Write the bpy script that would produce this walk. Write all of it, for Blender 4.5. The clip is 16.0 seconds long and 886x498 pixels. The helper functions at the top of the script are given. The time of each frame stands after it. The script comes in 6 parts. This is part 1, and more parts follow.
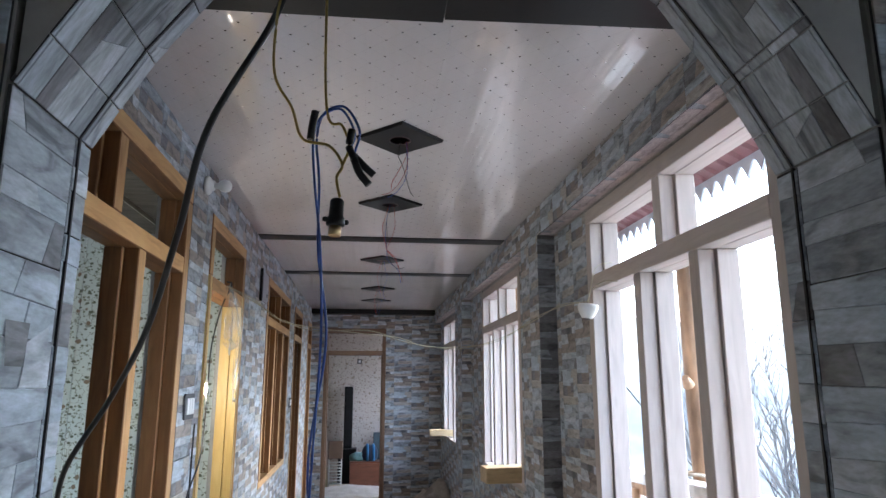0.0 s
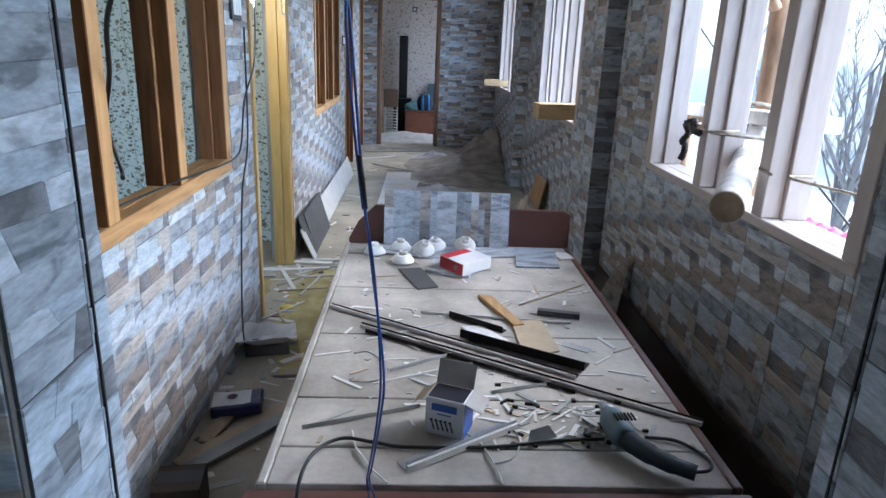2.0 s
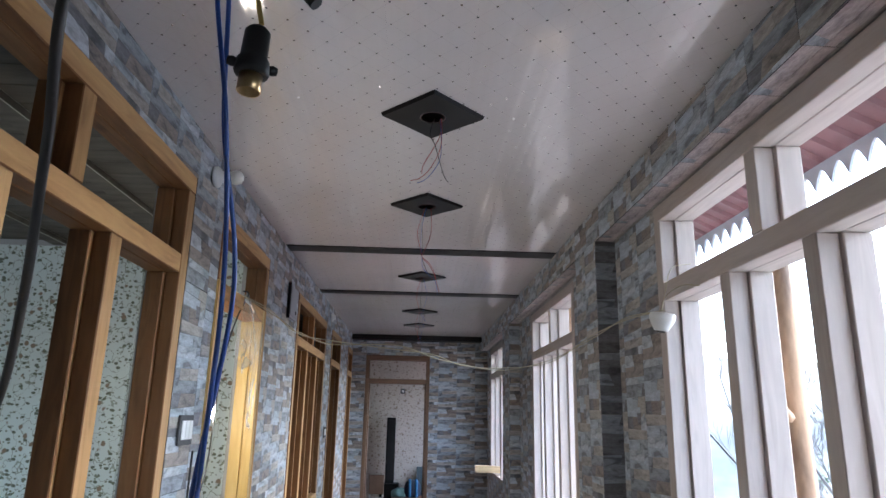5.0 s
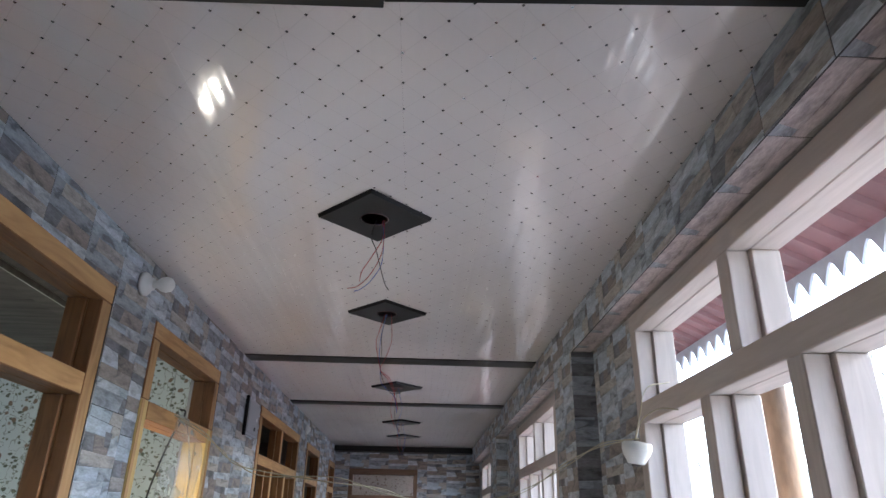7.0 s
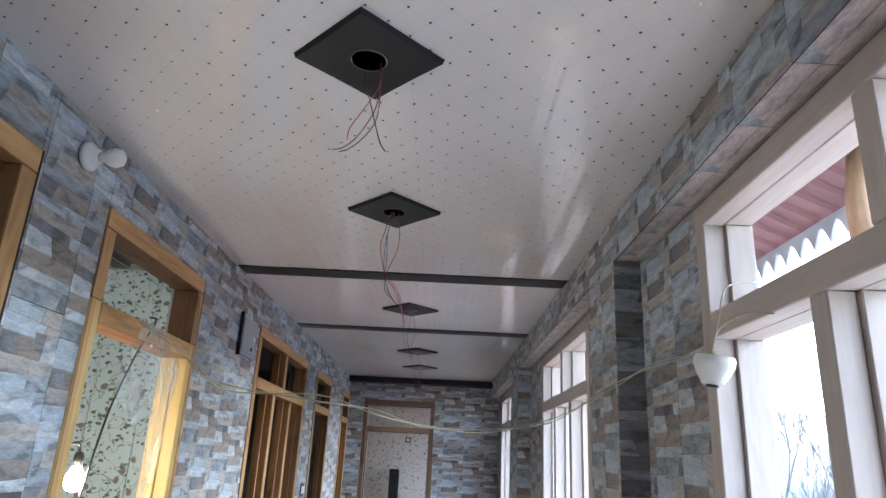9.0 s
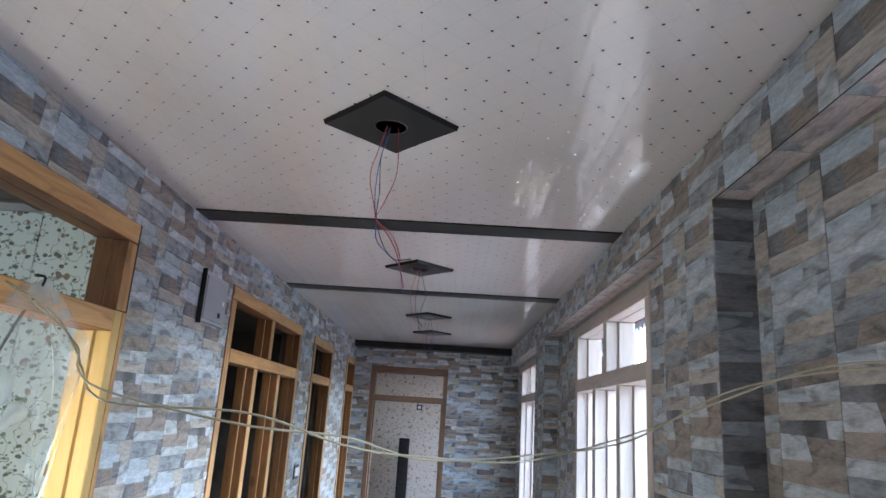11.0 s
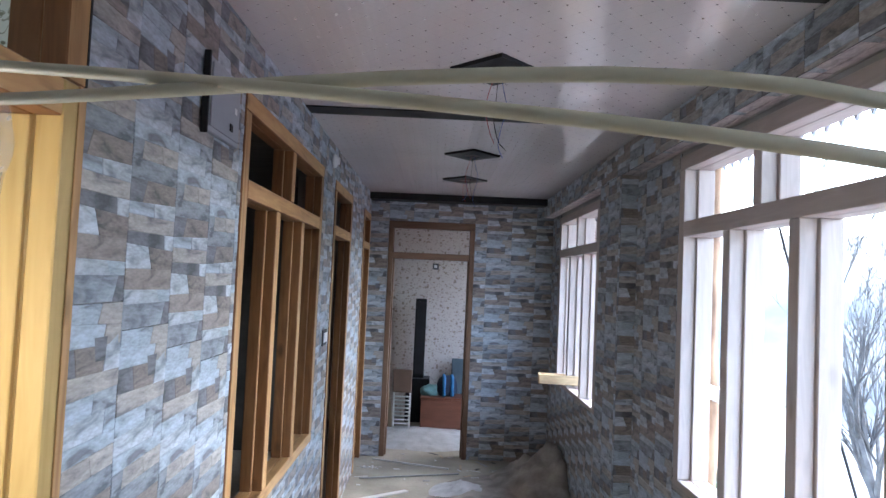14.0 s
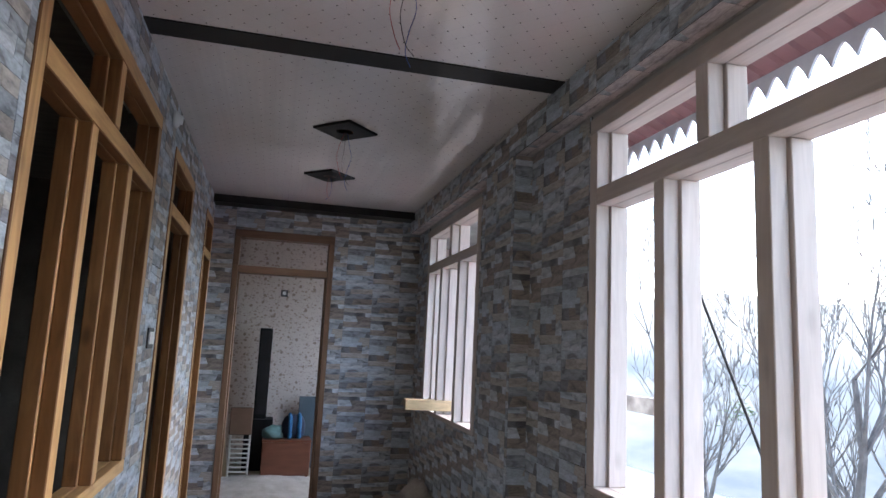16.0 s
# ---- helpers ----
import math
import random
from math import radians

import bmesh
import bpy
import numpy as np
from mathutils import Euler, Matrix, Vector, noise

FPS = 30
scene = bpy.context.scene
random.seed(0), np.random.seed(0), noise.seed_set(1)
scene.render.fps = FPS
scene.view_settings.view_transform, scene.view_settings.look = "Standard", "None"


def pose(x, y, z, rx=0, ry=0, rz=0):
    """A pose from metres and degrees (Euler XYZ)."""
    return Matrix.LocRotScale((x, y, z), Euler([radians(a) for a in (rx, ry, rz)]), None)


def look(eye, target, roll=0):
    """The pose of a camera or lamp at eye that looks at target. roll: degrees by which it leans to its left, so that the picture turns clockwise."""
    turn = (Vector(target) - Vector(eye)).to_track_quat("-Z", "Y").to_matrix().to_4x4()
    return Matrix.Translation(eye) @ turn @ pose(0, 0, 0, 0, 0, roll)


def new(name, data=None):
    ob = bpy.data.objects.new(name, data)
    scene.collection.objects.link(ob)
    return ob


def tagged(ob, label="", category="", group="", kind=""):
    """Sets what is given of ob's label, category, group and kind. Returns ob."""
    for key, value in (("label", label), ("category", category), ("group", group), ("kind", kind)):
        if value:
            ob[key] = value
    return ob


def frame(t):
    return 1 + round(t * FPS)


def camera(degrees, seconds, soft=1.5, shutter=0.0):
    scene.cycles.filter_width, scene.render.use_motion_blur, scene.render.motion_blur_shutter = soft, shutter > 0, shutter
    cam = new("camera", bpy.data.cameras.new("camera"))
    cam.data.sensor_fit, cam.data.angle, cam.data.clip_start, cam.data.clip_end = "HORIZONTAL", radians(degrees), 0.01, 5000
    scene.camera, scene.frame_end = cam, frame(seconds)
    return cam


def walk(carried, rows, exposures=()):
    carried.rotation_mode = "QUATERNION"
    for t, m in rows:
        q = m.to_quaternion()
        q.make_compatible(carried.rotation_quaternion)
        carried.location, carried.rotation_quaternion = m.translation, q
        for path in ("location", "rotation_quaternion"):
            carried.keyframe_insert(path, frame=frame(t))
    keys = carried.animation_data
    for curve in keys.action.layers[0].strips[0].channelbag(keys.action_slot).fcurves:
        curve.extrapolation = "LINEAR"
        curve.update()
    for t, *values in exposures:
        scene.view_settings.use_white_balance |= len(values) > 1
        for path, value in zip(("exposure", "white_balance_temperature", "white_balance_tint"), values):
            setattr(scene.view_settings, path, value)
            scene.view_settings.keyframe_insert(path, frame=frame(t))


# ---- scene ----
cam = camera(68.5, 16.0)
PATH = [
    (0, (0.782, -1.701, 1.635), (1.013, 0.245, 2.036), -0.0),
    (0.5, (0.802, -1.754, 1.6), (0.924, 0.236, 1.765), -0.9),
    (1, (0.815, -1.729, 1.515), (0.918, 0.263, 1.366), 0.3),
    (1.5, (0.797, -1.688, 1.445), (0.906, 0.261, 1.012), 2.2),
    (2, (0.806, -1.612, 1.396), (0.892, 0.297, 0.805), 2.3),
    (2.5, (0.847, -1.474, 1.371), (0.842, 0.415, 0.714), 2.5),
    (3, (0.868, -1.372, 1.394), (0.699, 0.558, 0.897), 1.4),
    (3.5, (0.871, -1.336, 1.447), (0.764, 0.645, 1.2), 1.4),
    (4, (0.86, -1.289, 1.486), (0.808, 0.71, 1.423), 2.5),
    (4.5, (0.861, -1.262, 1.545), (0.872, 0.727, 1.759), 2.4),
    (5, (0.872, -1.221, 1.601), (0.949, 0.714, 2.098), 1.2),
    (7.5, (1.114, -0.886, 1.727), (1.159, 0.946, 2.528), 1.3),
    (8, (1.128, -0.741, 1.713), (1.124, 1.085, 2.529), 2.6),
    (8.5, (1.146, -0.549, 1.74), (1.205, 1.314, 2.465), 2.8),
    (9, (1.126, -0.435, 1.718), (1.119, 1.468, 2.335), 2.8),
    (11.5, (1.115, 0.479, 1.911), (1.042, 2.421, 2.384), 4.2),
    (12, (1.062, 0.556, 1.904), (0.896, 2.501, 2.341), 5.3),
    (12.5, (0.973, 0.782, 1.863), (0.808, 2.734, 2.265), 3.6),
    (13, (0.898, 1.026, 1.855), (0.751, 3.007, 2.091), 3.6),
    (13.5, (0.815, 1.165, 1.86), (0.658, 3.153, 2.004), 3.8),
    (14, (0.703, 1.281, 1.824), (0.721, 3.279, 1.917), 2.5),
    (14.5, (0.635, 1.418, 1.735), (0.732, 3.404, 1.951), 4.1),
    (15, (0.56, 1.487, 1.481), (0.867, 3.409, 1.942), 2.6),
    (15.5, (0.525, 1.623, 1.456), (0.841, 3.558, 1.849), 3.3),
    (16, (0.596, 1.932, 1.454), (1.081, 3.849, 1.748), 2.7),
]
walk(cam, [(t, look(eye, target, roll)) for t, eye, target, roll in PATH],
     exposures=[(0.0, 3.94, 6420, 8), (1.5, 3.84, 6020, 6), (2.5, 3.74, 5870, 6), (3.5, 3.82, 6040, 8), (5.0, 3.84, 6390, 9), (8.0, 4.04, 6410, 9), (9.0, 4.19, 6260, 6), (11.5, 4.34, 6120, 5), (12.5, 4.46, 6150, 6), (14.0, 3.99, 6050, 9), (15.0, 3.96, 6370, 9), (15.5, 3.94, 6530, 10), (16.0, 3.55, 6610, 10)])

# ---- world and light ----
world = bpy.data.worlds.new("world")
scene.world = world
world.use_nodes = True
wn = world.node_tree.nodes
sky = wn.new("ShaderNodeTexSky")
sky.sky_type, sky.sun_disc = "NISHITA", False
sky.sun_elevation, sky.sun_rotation = radians(38), radians(78)
sky.dust_density, sky.air_density, sky.ozone_density = 1.0, 1.0, 2.0
wn["Background"].inputs["Strength"].default_value = 0.15
world.node_tree.links.new(sky.outputs[0], wn["Background"].inputs[0])
sun = new("sun", bpy.data.lights.new("sun", "SUN"))
sun.data.energy, sun.data.angle, sun.data.color = 0.8, radians(100), (0.97, 0.98, 1.0)
sun.matrix_world = look((30, 7, 24.0), (0, 0, 0))


# ---- materials ----
def node_mat(name):
    m = bpy.data.materials.new(name)
    m.use_nodes = True
    return m, m.node_tree, m.node_tree.nodes["Principled BSDF"]


def rgb(c, k=1.0):
    return (c[0] * k, c[1] * k, c[2] * k, 1)


def surface(name, base, rough=0.6, scale=6.0, fine=60.0, vary=0.25, bump=0.15, metal=0.0, stretch=(1, 1, 1), tint=None, per_object=0.08, spec=0.5):
    """A surface with two scales of variation, in metres of the object's own space."""
    m, t, b = node_mat(name)
    n, link = t.nodes, t.links.new
    co = n.new("ShaderNodeTexCoord")
    mp = n.new("ShaderNodeMapping")
    mp.inputs["Scale"].default_value = stretch
    link(co.outputs["Object"], mp.inputs["Vector"])
    n1 = n.new("ShaderNodeTexNoise")
    n1.inputs["Scale"].default_value, n1.inputs["Detail"].default_value = scale, 5
    n2 = n.new("ShaderNodeTexNoise")
    n2.inputs["Scale"].default_value, n2.inputs["Detail"].default_value = fine, 3
    link(mp.outputs[0], n1.inputs["Vector"])
    link(mp.outputs[0], n2.inputs["Vector"])
    ramp = n.new("ShaderNodeValToRGB")
    ramp.color_ramp.elements[0].position, ramp.color_ramp.elements[1].position = 0.3, 0.72
    ramp.color_ramp.elements[0].color = rgb(base, 1 - vary)
    ramp.color_ramp.elements[1].color = rgb(tint or base, 1 + vary * 0.6)
    link(n1.outputs["Fac"], ramp.inputs["Fac"])
    hsv = n.new("ShaderNodeHueSaturation")
    info = n.new("ShaderNodeObjectInfo")
    mr = n.new("ShaderNodeMapRange")
    mr.inputs["To Min"].default_value, mr.inputs["To Max"].default_value = 1 - per_object, 1 + per_object
    link(info.outputs["Random"], mr.inputs["Value"])
    m2 = n.new("ShaderNodeMath")
    m2.operation = "MULTIPLY_ADD"
    m2.inputs[1].default_value, m2.inputs[2].default_value = vary * 0.8, 1 - vary * 0.4
    link(n2.outputs["Fac"], m2.inputs[0])
    m3 = n.new("ShaderNodeMath")
    m3.operation = "MULTIPLY"
    link(mr.outputs[0], m3.inputs[0])
    link(m2.outputs[0], m3.inputs[1])
    link(m3.outputs[0], hsv.inputs["Value"])
    link(ramp.outputs[0], hsv.inputs["Color"])
    link(hsv.outputs[0], b.inputs["Base Color"])
    b.inputs["Roughness"].default_value, b.inputs["Metallic"].default_value = rough, metal
    b.inputs["Specular IOR Level"].default_value = spec
    if bump:
        bp = n.new("ShaderNodeBump")
        bp.inputs["Strength"].default_value, bp.inputs["Distance"].default_value = bump, 0.004
        link(n2.outputs["Fac"], bp.inputs["Height"])
        link(bp.outputs[0], b.inputs["Normal"])
    return m


def stone(name, base, streak, turn):
    """Printed stone of a wall tile: mottled, with slanting darker veins, each piece a little lighter or darker."""
    m, t, b = node_mat(name)
    n, link = t.nodes, t.links.new
    co = n.new("ShaderNodeTexCoord")
    mp = n.new("ShaderNodeMapping")
    mp.inputs["Rotation"].default_value = (0, 0, radians(turn))
    mp.inputs["Scale"].default_value = (0.8, 2.6, 1)
    link(co.outputs["Object"], mp.inputs["Vector"])
    n1 = n.new("ShaderNodeTexNoise")
    n1.inputs["Scale"].default_value, n1.inputs["Detail"].default_value, n1.inputs["Distortion"].default_value = 10, 7, 0.9
    n2 = n.new("ShaderNodeTexNoise")
    n2.inputs["Scale"].default_value, n2.inputs["Detail"].default_value = 70, 6
    link(mp.outputs[0], n1.inputs["Vector"])
    link(mp.outputs[0], n2.inputs["Vector"])
    ramp = n.new("ShaderNodeValToRGB")
    e = ramp.color_ramp.elements
    e[0].position, e[0].color = 0.34, rgb(streak, 0.72)
    e[1].position, e[1].color = 0.66, rgb(base, 1.16)
    for at, c in ((0.43, rgb(base, 0.84)), (0.53, rgb(base, 1.0))):
        e.new(at).color = c
    link(n1.outputs["Fac"], ramp.inputs["Fac"])
    hsv = n.new("ShaderNodeHueSaturation")
    geo = n.new("ShaderNodeNewGeometry")
    isl = n.new("ShaderNodeMapRange")
    isl.inputs["To Min"].default_value, isl.inputs["To Max"].default_value = 0.42, 0.66
    link(geo.outputs["Random Per Island"], isl.inputs["Value"])
    ma = n.new("ShaderNodeMath")
    ma.operation = "MULTIPLY_ADD"
    ma.inputs[1].default_value = 0.95
    link(n2.outputs["Fac"], ma.inputs[0])
    link(isl.outputs[0], ma.inputs[2])
    link(ma.outputs[0], hsv.inputs["Value"])
    link(ramp.outputs[0], hsv.inputs["Color"])
    link(hsv.outputs[0], b.inputs["Base Color"])
    b.inputs["Roughness"].default_value = 0.55
    b.inputs["Specular IOR Level"].default_value = 0.35
    bp = n.new("ShaderNodeBump")
    bp.inputs["Strength"].default_value, bp.inputs["Distance"].default_value = 0.4, 0.004
    link(n1.outputs["Fac"], bp.inputs["Height"])
    link(bp.outputs[0], b.inputs["Normal"])
    return m


STONES = [
    stone("stone_blue_grey", (0.36, 0.405, 0.46), (0.24, 0.25, 0.28), 28),
    stone("stone_grey", (0.29, 0.315, 0.35), (0.17, 0.185, 0.21), -16),
    stone("stone_beige", (0.37, 0.335, 0.31), (0.235, 0.225, 0.225), 20),
    stone("stone_brown", (0.265, 0.225, 0.20), (0.15, 0.14, 0.14), -24),
    stone("stone_dark", (0.175, 0.175, 0.19), (0.12, 0.12, 0.13), 12),
    stone("stone_pale", (0.47, 0.50, 0.545), (0.34, 0.37, 0.42), 24),
]
# rose stone: the eave's reflected pink painted into the tile colour
ROSE_GLOW = stone("stone_rose_glow", (0.47, 0.40, 0.40), (0.36, 0.31, 0.32), 10)
GROUT = surface("grout", (0.05, 0.05, 0.054), 0.9)
PLASTER = surface("plaster", (0.36, 0.35, 0.34), 0.9, 3, 50)


def wood(name, base, tint, rough, upright, per_object, streak=0.3):
    """Planed softwood: flowing growth rings along the piece, and a few dark knots."""
    m, t, b = node_mat(name)
    n, link = t.nodes, t.links.new
    co = n.new("ShaderNodeTexCoord")
    info = n.new("ShaderNodeObjectInfo")
    shift = n.new("ShaderNodeVectorMath")
    shift.operation = "MULTIPLY_ADD"
    link(info.outputs["Random"], shift.inputs[0])
    shift.inputs[1].default_value = (3.1, 5.7, 1.9)
    link(co.outputs["Object"], shift.inputs[2])
    mp = n.new("ShaderNodeMapping")
    mp.inputs["Scale"].default_value = (1, 0.12, 1) if upright else (0.12, 1, 1)
    link(shift.outputs[0], mp.inputs["Vector"])
    flow = n.new("ShaderNodeTexNoise")
    flow.inputs["Scale"].default_value, flow.inputs["Detail"].default_value, flow.inputs["Distortion"].default_value = 26, 5, 1.4
    link(mp.outputs[0], flow.inputs["Vector"])
    broad = n.new("ShaderNodeTexNoise")
    broad.inputs["Scale"].default_value, broad.inputs["Detail"].default_value = 5, 4
    link(mp.outputs[0], broad.inputs["Vector"])
    ramp = n.new("ShaderNodeValToRGB")
    e = ramp.color_ramp.elements
    e[0].position, e[0].color = 0.30, rgb(base, 1 - streak)
    e[1].position, e[1].color = 0.66, rgb(tint)
    e.new(0.48).color = rgb([(p + q) / 2 for p, q in zip(base, tint)], 0.95)
    mixv = n.new("ShaderNodeMath")
    mixv.operation = "MULTIPLY_ADD"
    mixv.inputs[1].default_value = 0.55
    link(flow.outputs["Fac"], mixv.inputs[0])
    half = n.new("ShaderNodeMath")
    half.operation = "MULTIPLY"
    half.inputs[1].default_value = 0.45
    link(broad.outputs["Fac"], half.inputs[0])
    link(half.outputs[0], mixv.inputs[2])
    link(mixv.outputs[0], ramp.inputs["Fac"])
    km = n.new("ShaderNodeMapping")
    km.inputs["Scale"].default_value = (1, 0.5, 1) if upright else (0.5, 1, 1)
    link(shift.outputs[0], km.inputs["Vector"])
    vor = n.new("ShaderNodeTexVoronoi")
    vor.inputs["Scale"].default_value = 5.5
    link(km.outputs[0], vor.inputs["Vector"])
    kr = n.new("ShaderNodeMapRange")
    kr.inputs["From Min"].default_value, kr.inputs["From Max"].default_value = 0.05, 0.13
    kr.inputs["To Min"].default_value, kr.inputs["To Max"].default_value = min(0.75, streak * 2.5), 0.0
    link(vor.outputs["Distance"], kr.inputs["Value"])
    mx = n.new("ShaderNodeMix")
    mx.data_type = "RGBA"
    link(kr.outputs[0], mx.inputs["Factor"])
    link(ramp.outputs[0], mx.inputs["A"])
    mx.inputs["B"].default_value = rgb(base, 0.5)
    hsv = n.new("ShaderNodeHueSaturation")
    mr = n.new("ShaderNodeMapRange")
    mr.inputs["To Min"].default_value, mr.inputs["To Max"].default_value = 1 - per_object, 1 + per_object
    link(info.outputs["Random"], mr.inputs["Value"])
    link(mr.outputs[0], hsv.inputs["Value"])
    link(mx.outputs["Result"], hsv.inputs["Color"])
    link(hsv.outputs[0], b.inputs["Base Color"])
    b.inputs["Roughness"].default_value = rough
    b.inputs["Specular IOR Level"].default_value = 0.35
    bp = n.new("ShaderNodeBump")
    bp.inputs["Strength"].default_value, bp.inputs["Distance"].default_value = 0.25, 0.002
    link(flow.outputs["Fac"], bp.inputs["Height"])
    link(bp.outputs[0], b.inputs["Normal"])
    return m


def timber(name, base, tint, rough=0.55, per_object=0.1, streak=0.3):
    """Two woods of one colour, grain upright and grain along, for frames whose own y points up."""
    return [wood(name + suffix, base, tint, rough, up, per_object, streak) for suffix, up in (("_upright", True), ("_along", False))]


PINE = timber("pine", (0.38, 0.19, 0.07), (0.58, 0.345, 0.15), per_object=0.14)
# darker copy of the pine, shade put into the colour of the reveals
PINE_SHADED = timber("pine_shaded", (0.17, 0.070, 0.026), (0.30, 0.135, 0.05), per_object=0.12)
# jamb pine with the bulb's yellow light put into its colour
PINE_BULB_LIT = timber("pine_bulb_lit", (0.50, 0.32, 0.10), (0.60, 0.41, 0.16), 0.4, streak=0.15)
PINE_E = timber("pine_stained", (0.15, 0.085, 0.05), (0.23, 0.135, 0.085))
WHITE_W = timber("primed_wood", (0.47, 0.40, 0.36), (0.55, 0.475, 0.435), 0.6, streak=0.12)
BLACK = surface("black_trim", (0.016, 0.015, 0.016), 0.45, 8, 90, 0.2, 0.05, spec=0.25)
CONCRETE = surface("dusty_concrete", (0.36, 0.33, 0.27), 0.95, 1.6, 35, 0.35, 0.4, tint=(0.42, 0.39, 0.32))
LAMINATE = surface("red_brown_laminate", (0.13, 0.055, 0.045), 0.4, 3, 60, 0.25, 0.05, stretch=(1, 4, 4))
PLY = surface("dusty_board", (0.37, 0.34, 0.305), 0.85, 3.2, 45, 0.42, 0.25, tint=(0.47, 0.44, 0.40))
METAL_RED = surface("red_sheet", (0.17, 0.068, 0.072), 0.45, 3, 50, 0.2, 0.05)
GREY_P = surface("grey_plank_and_unlit_wall", (0.10, 0.09, 0.08), 0.8, 3, 40, 0.4, 0.2, stretch=(1, 6, 1))
WHITE_P = surface("white_plastic", (0.74, 0.74, 0.73), 0.35, 6, 60, 0.06, 0.0)


# ---- building helpers ----
def mesh_of(name, bm, mats):
    me = bpy.data.meshes.new(name)
    bm.normal_update()
    bm.to_mesh(me)
    bm.free()
    for m in (mats if isinstance(mats, (list, tuple)) else [mats]):
        me.materials.append(m)
    return me


def part(name, bm, material, parent=None, label="", smooth=False):
    ob = new(name, mesh_of(name, bm, material))
    if smooth:
        for p in ob.data.polygons:
            p.use_smooth = True
    if parent is not None:
        ob.parent = parent
    if label:
        ob["label"] = label
    return ob


def thing(name, label, category, group="", kind=""):
    return tagged(new(name), label, category, group, kind)


def add_box(bm, x0, x1, y0, y1, z0, z1, bevel=0.0, mi=0, m=None):
    r = bmesh.ops.create_cube(bm, size=1)
    v = r["verts"]
    bmesh.ops.transform(bm, verts=v, matrix=Matrix.Translation(((x0 + x1) / 2, (y0 + y1) / 2, (z0 + z1) / 2)) @ Matrix.Diagonal((abs(x1 - x0), abs(y1 - y0), abs(z1 - z0), 1)))
    faces = {f for q in v for f in q.link_faces}
    if bevel:
        edges = list({e for q in v for e in q.link_edges})
        g = bmesh.ops.bevel(bm, geom=edges, offset=bevel, segments=1, affect="EDGES")
        faces = set(g["faces"]) | {f for f in faces if f.is_valid}
        v = list({q for f in faces for q in f.verts})
    for f in faces:
        f.material_index = mi
    if m is not None:
        bmesh.ops.transform(bm, verts=v, matrix=m)
    return v


def box(x0, x1, y0, y1, z0, z1, bevel=0.0):
    bm = bmesh.new()
    add_box(bm, x0, x1, y0, y1, z0, z1, bevel)
    return bm


def add_tube(bm, pts, r, sides=8, closed=True, mi=0):
    """A round bar along points; r is one radius or one a point."""
    pts = [Vector(p) for p in pts]
    rs = r if isinstance(r, (list, tuple)) else [r] * len(pts)
    rings = []
    up = Vector((0, 0, 1))
    for i, p in enumerate(pts):
        d = (pts[min(i + 1, len(pts) - 1)] - pts[max(i - 1, 0)]).normalized()
        a = d.cross(up)
        if a.length < 0.05:
            a = d.cross(Vector((1, 0, 0)))
        a.normalize()
        b = d.cross(a)
        rings.append([bm.verts.new(p + (a * math.cos(k * math.tau / sides) + b * math.sin(k * math.tau / sides)) * rs[i]) for k in range(sides)])
    for q, s in zip(rings, rings[1:]):
        for k in range(sides):
            f = bm.faces.new((q[k], q[(k + 1) % sides], s[(k + 1) % sides], s[k]))
            f.material_index, f.smooth = mi, True
    if closed:
        for ring in (rings[0], rings[-1]):
            bm.faces.new(ring).material_index = mi
    bmesh.ops.recalc_face_normals(bm, faces=bm.faces[:])


def curve_pts(ctrl, n=12):
    """Points of a smooth line through the given ones."""
    c = [Vector(p) for p in ctrl]
    c = [c[0] * 2 - c[1]] + c + [c[-1] * 2 - c[-2]]
    out = []
    for i in range(1, len(c) - 2):
        for k in range(n):
            t = k / n
            p0, p1, p2, p3 = c[i - 1:i + 3]
            out.append(0.5 * (2 * p1 + (p2 - p0) * t + (2 * p0 - 5 * p1 + 4 * p2 - p3) * t * t + (3 * p1 - p0 - 3 * p2 + p3) * t ** 3))
    out.append(c[-2])
    return out


def add_lathe(bm, prof, sides=20, mi=0, m=None):
    """A turned shape from (radius, height) pairs round z."""
    rings = []
    for r, z in prof:
        rings.append([bm.verts.new((r * math.cos(k * math.tau / sides), r * math.sin(k * math.tau / sides), z)) for k in range(sides)])
    for a, b in zip(rings, rings[1:]):
        for k in range(sides):
            f = bm.faces.new((a[k], a[(k + 1) % sides], b[(k + 1) % sides], b[k]))
            f.smooth, f.material_index = True, mi
    for ring, (r, z) in ((rings[0], prof[0]), (rings[-1], prof[-1])):
        if r > 1e-4:
            bm.faces.new(ring).material_index = mi
    verts = [v for ring in rings for v in ring]
    bmesh.ops.recalc_face_normals(bm, faces=list({f for v in verts for f in v.link_faces}))
    if m is not None:
        bmesh.ops.transform(bm, verts=verts, matrix=m)


# ---- plan ----
XL, XR, YE, ZC = 0.0, 1.905, 8.0, 2.675
XB = 1.795          # face of the band above the windows
ZS = 2.50           # underside of that band
LW1 = (-0.485, 1.195, 0.86, 2.475)
LW2 = (3.555, 5.15, 0.845, 2.465)
LD1 = (1.59, 2.53, 0.0, 2.47)
LD2 = (5.61, 6.50, 0.0, 2.46)
LD3 = (7.36, 7.97, 0.0, 2.46)
RW1 = (-0.13, 1.452, 0.885, 2.495)
RW2 = (2.93, 4.48, 0.885, 2.48)
RW3 = (6.06, 7.58, 0.885, 2.47)
ED = (0.20, 1.09, 0.0, 2.41)


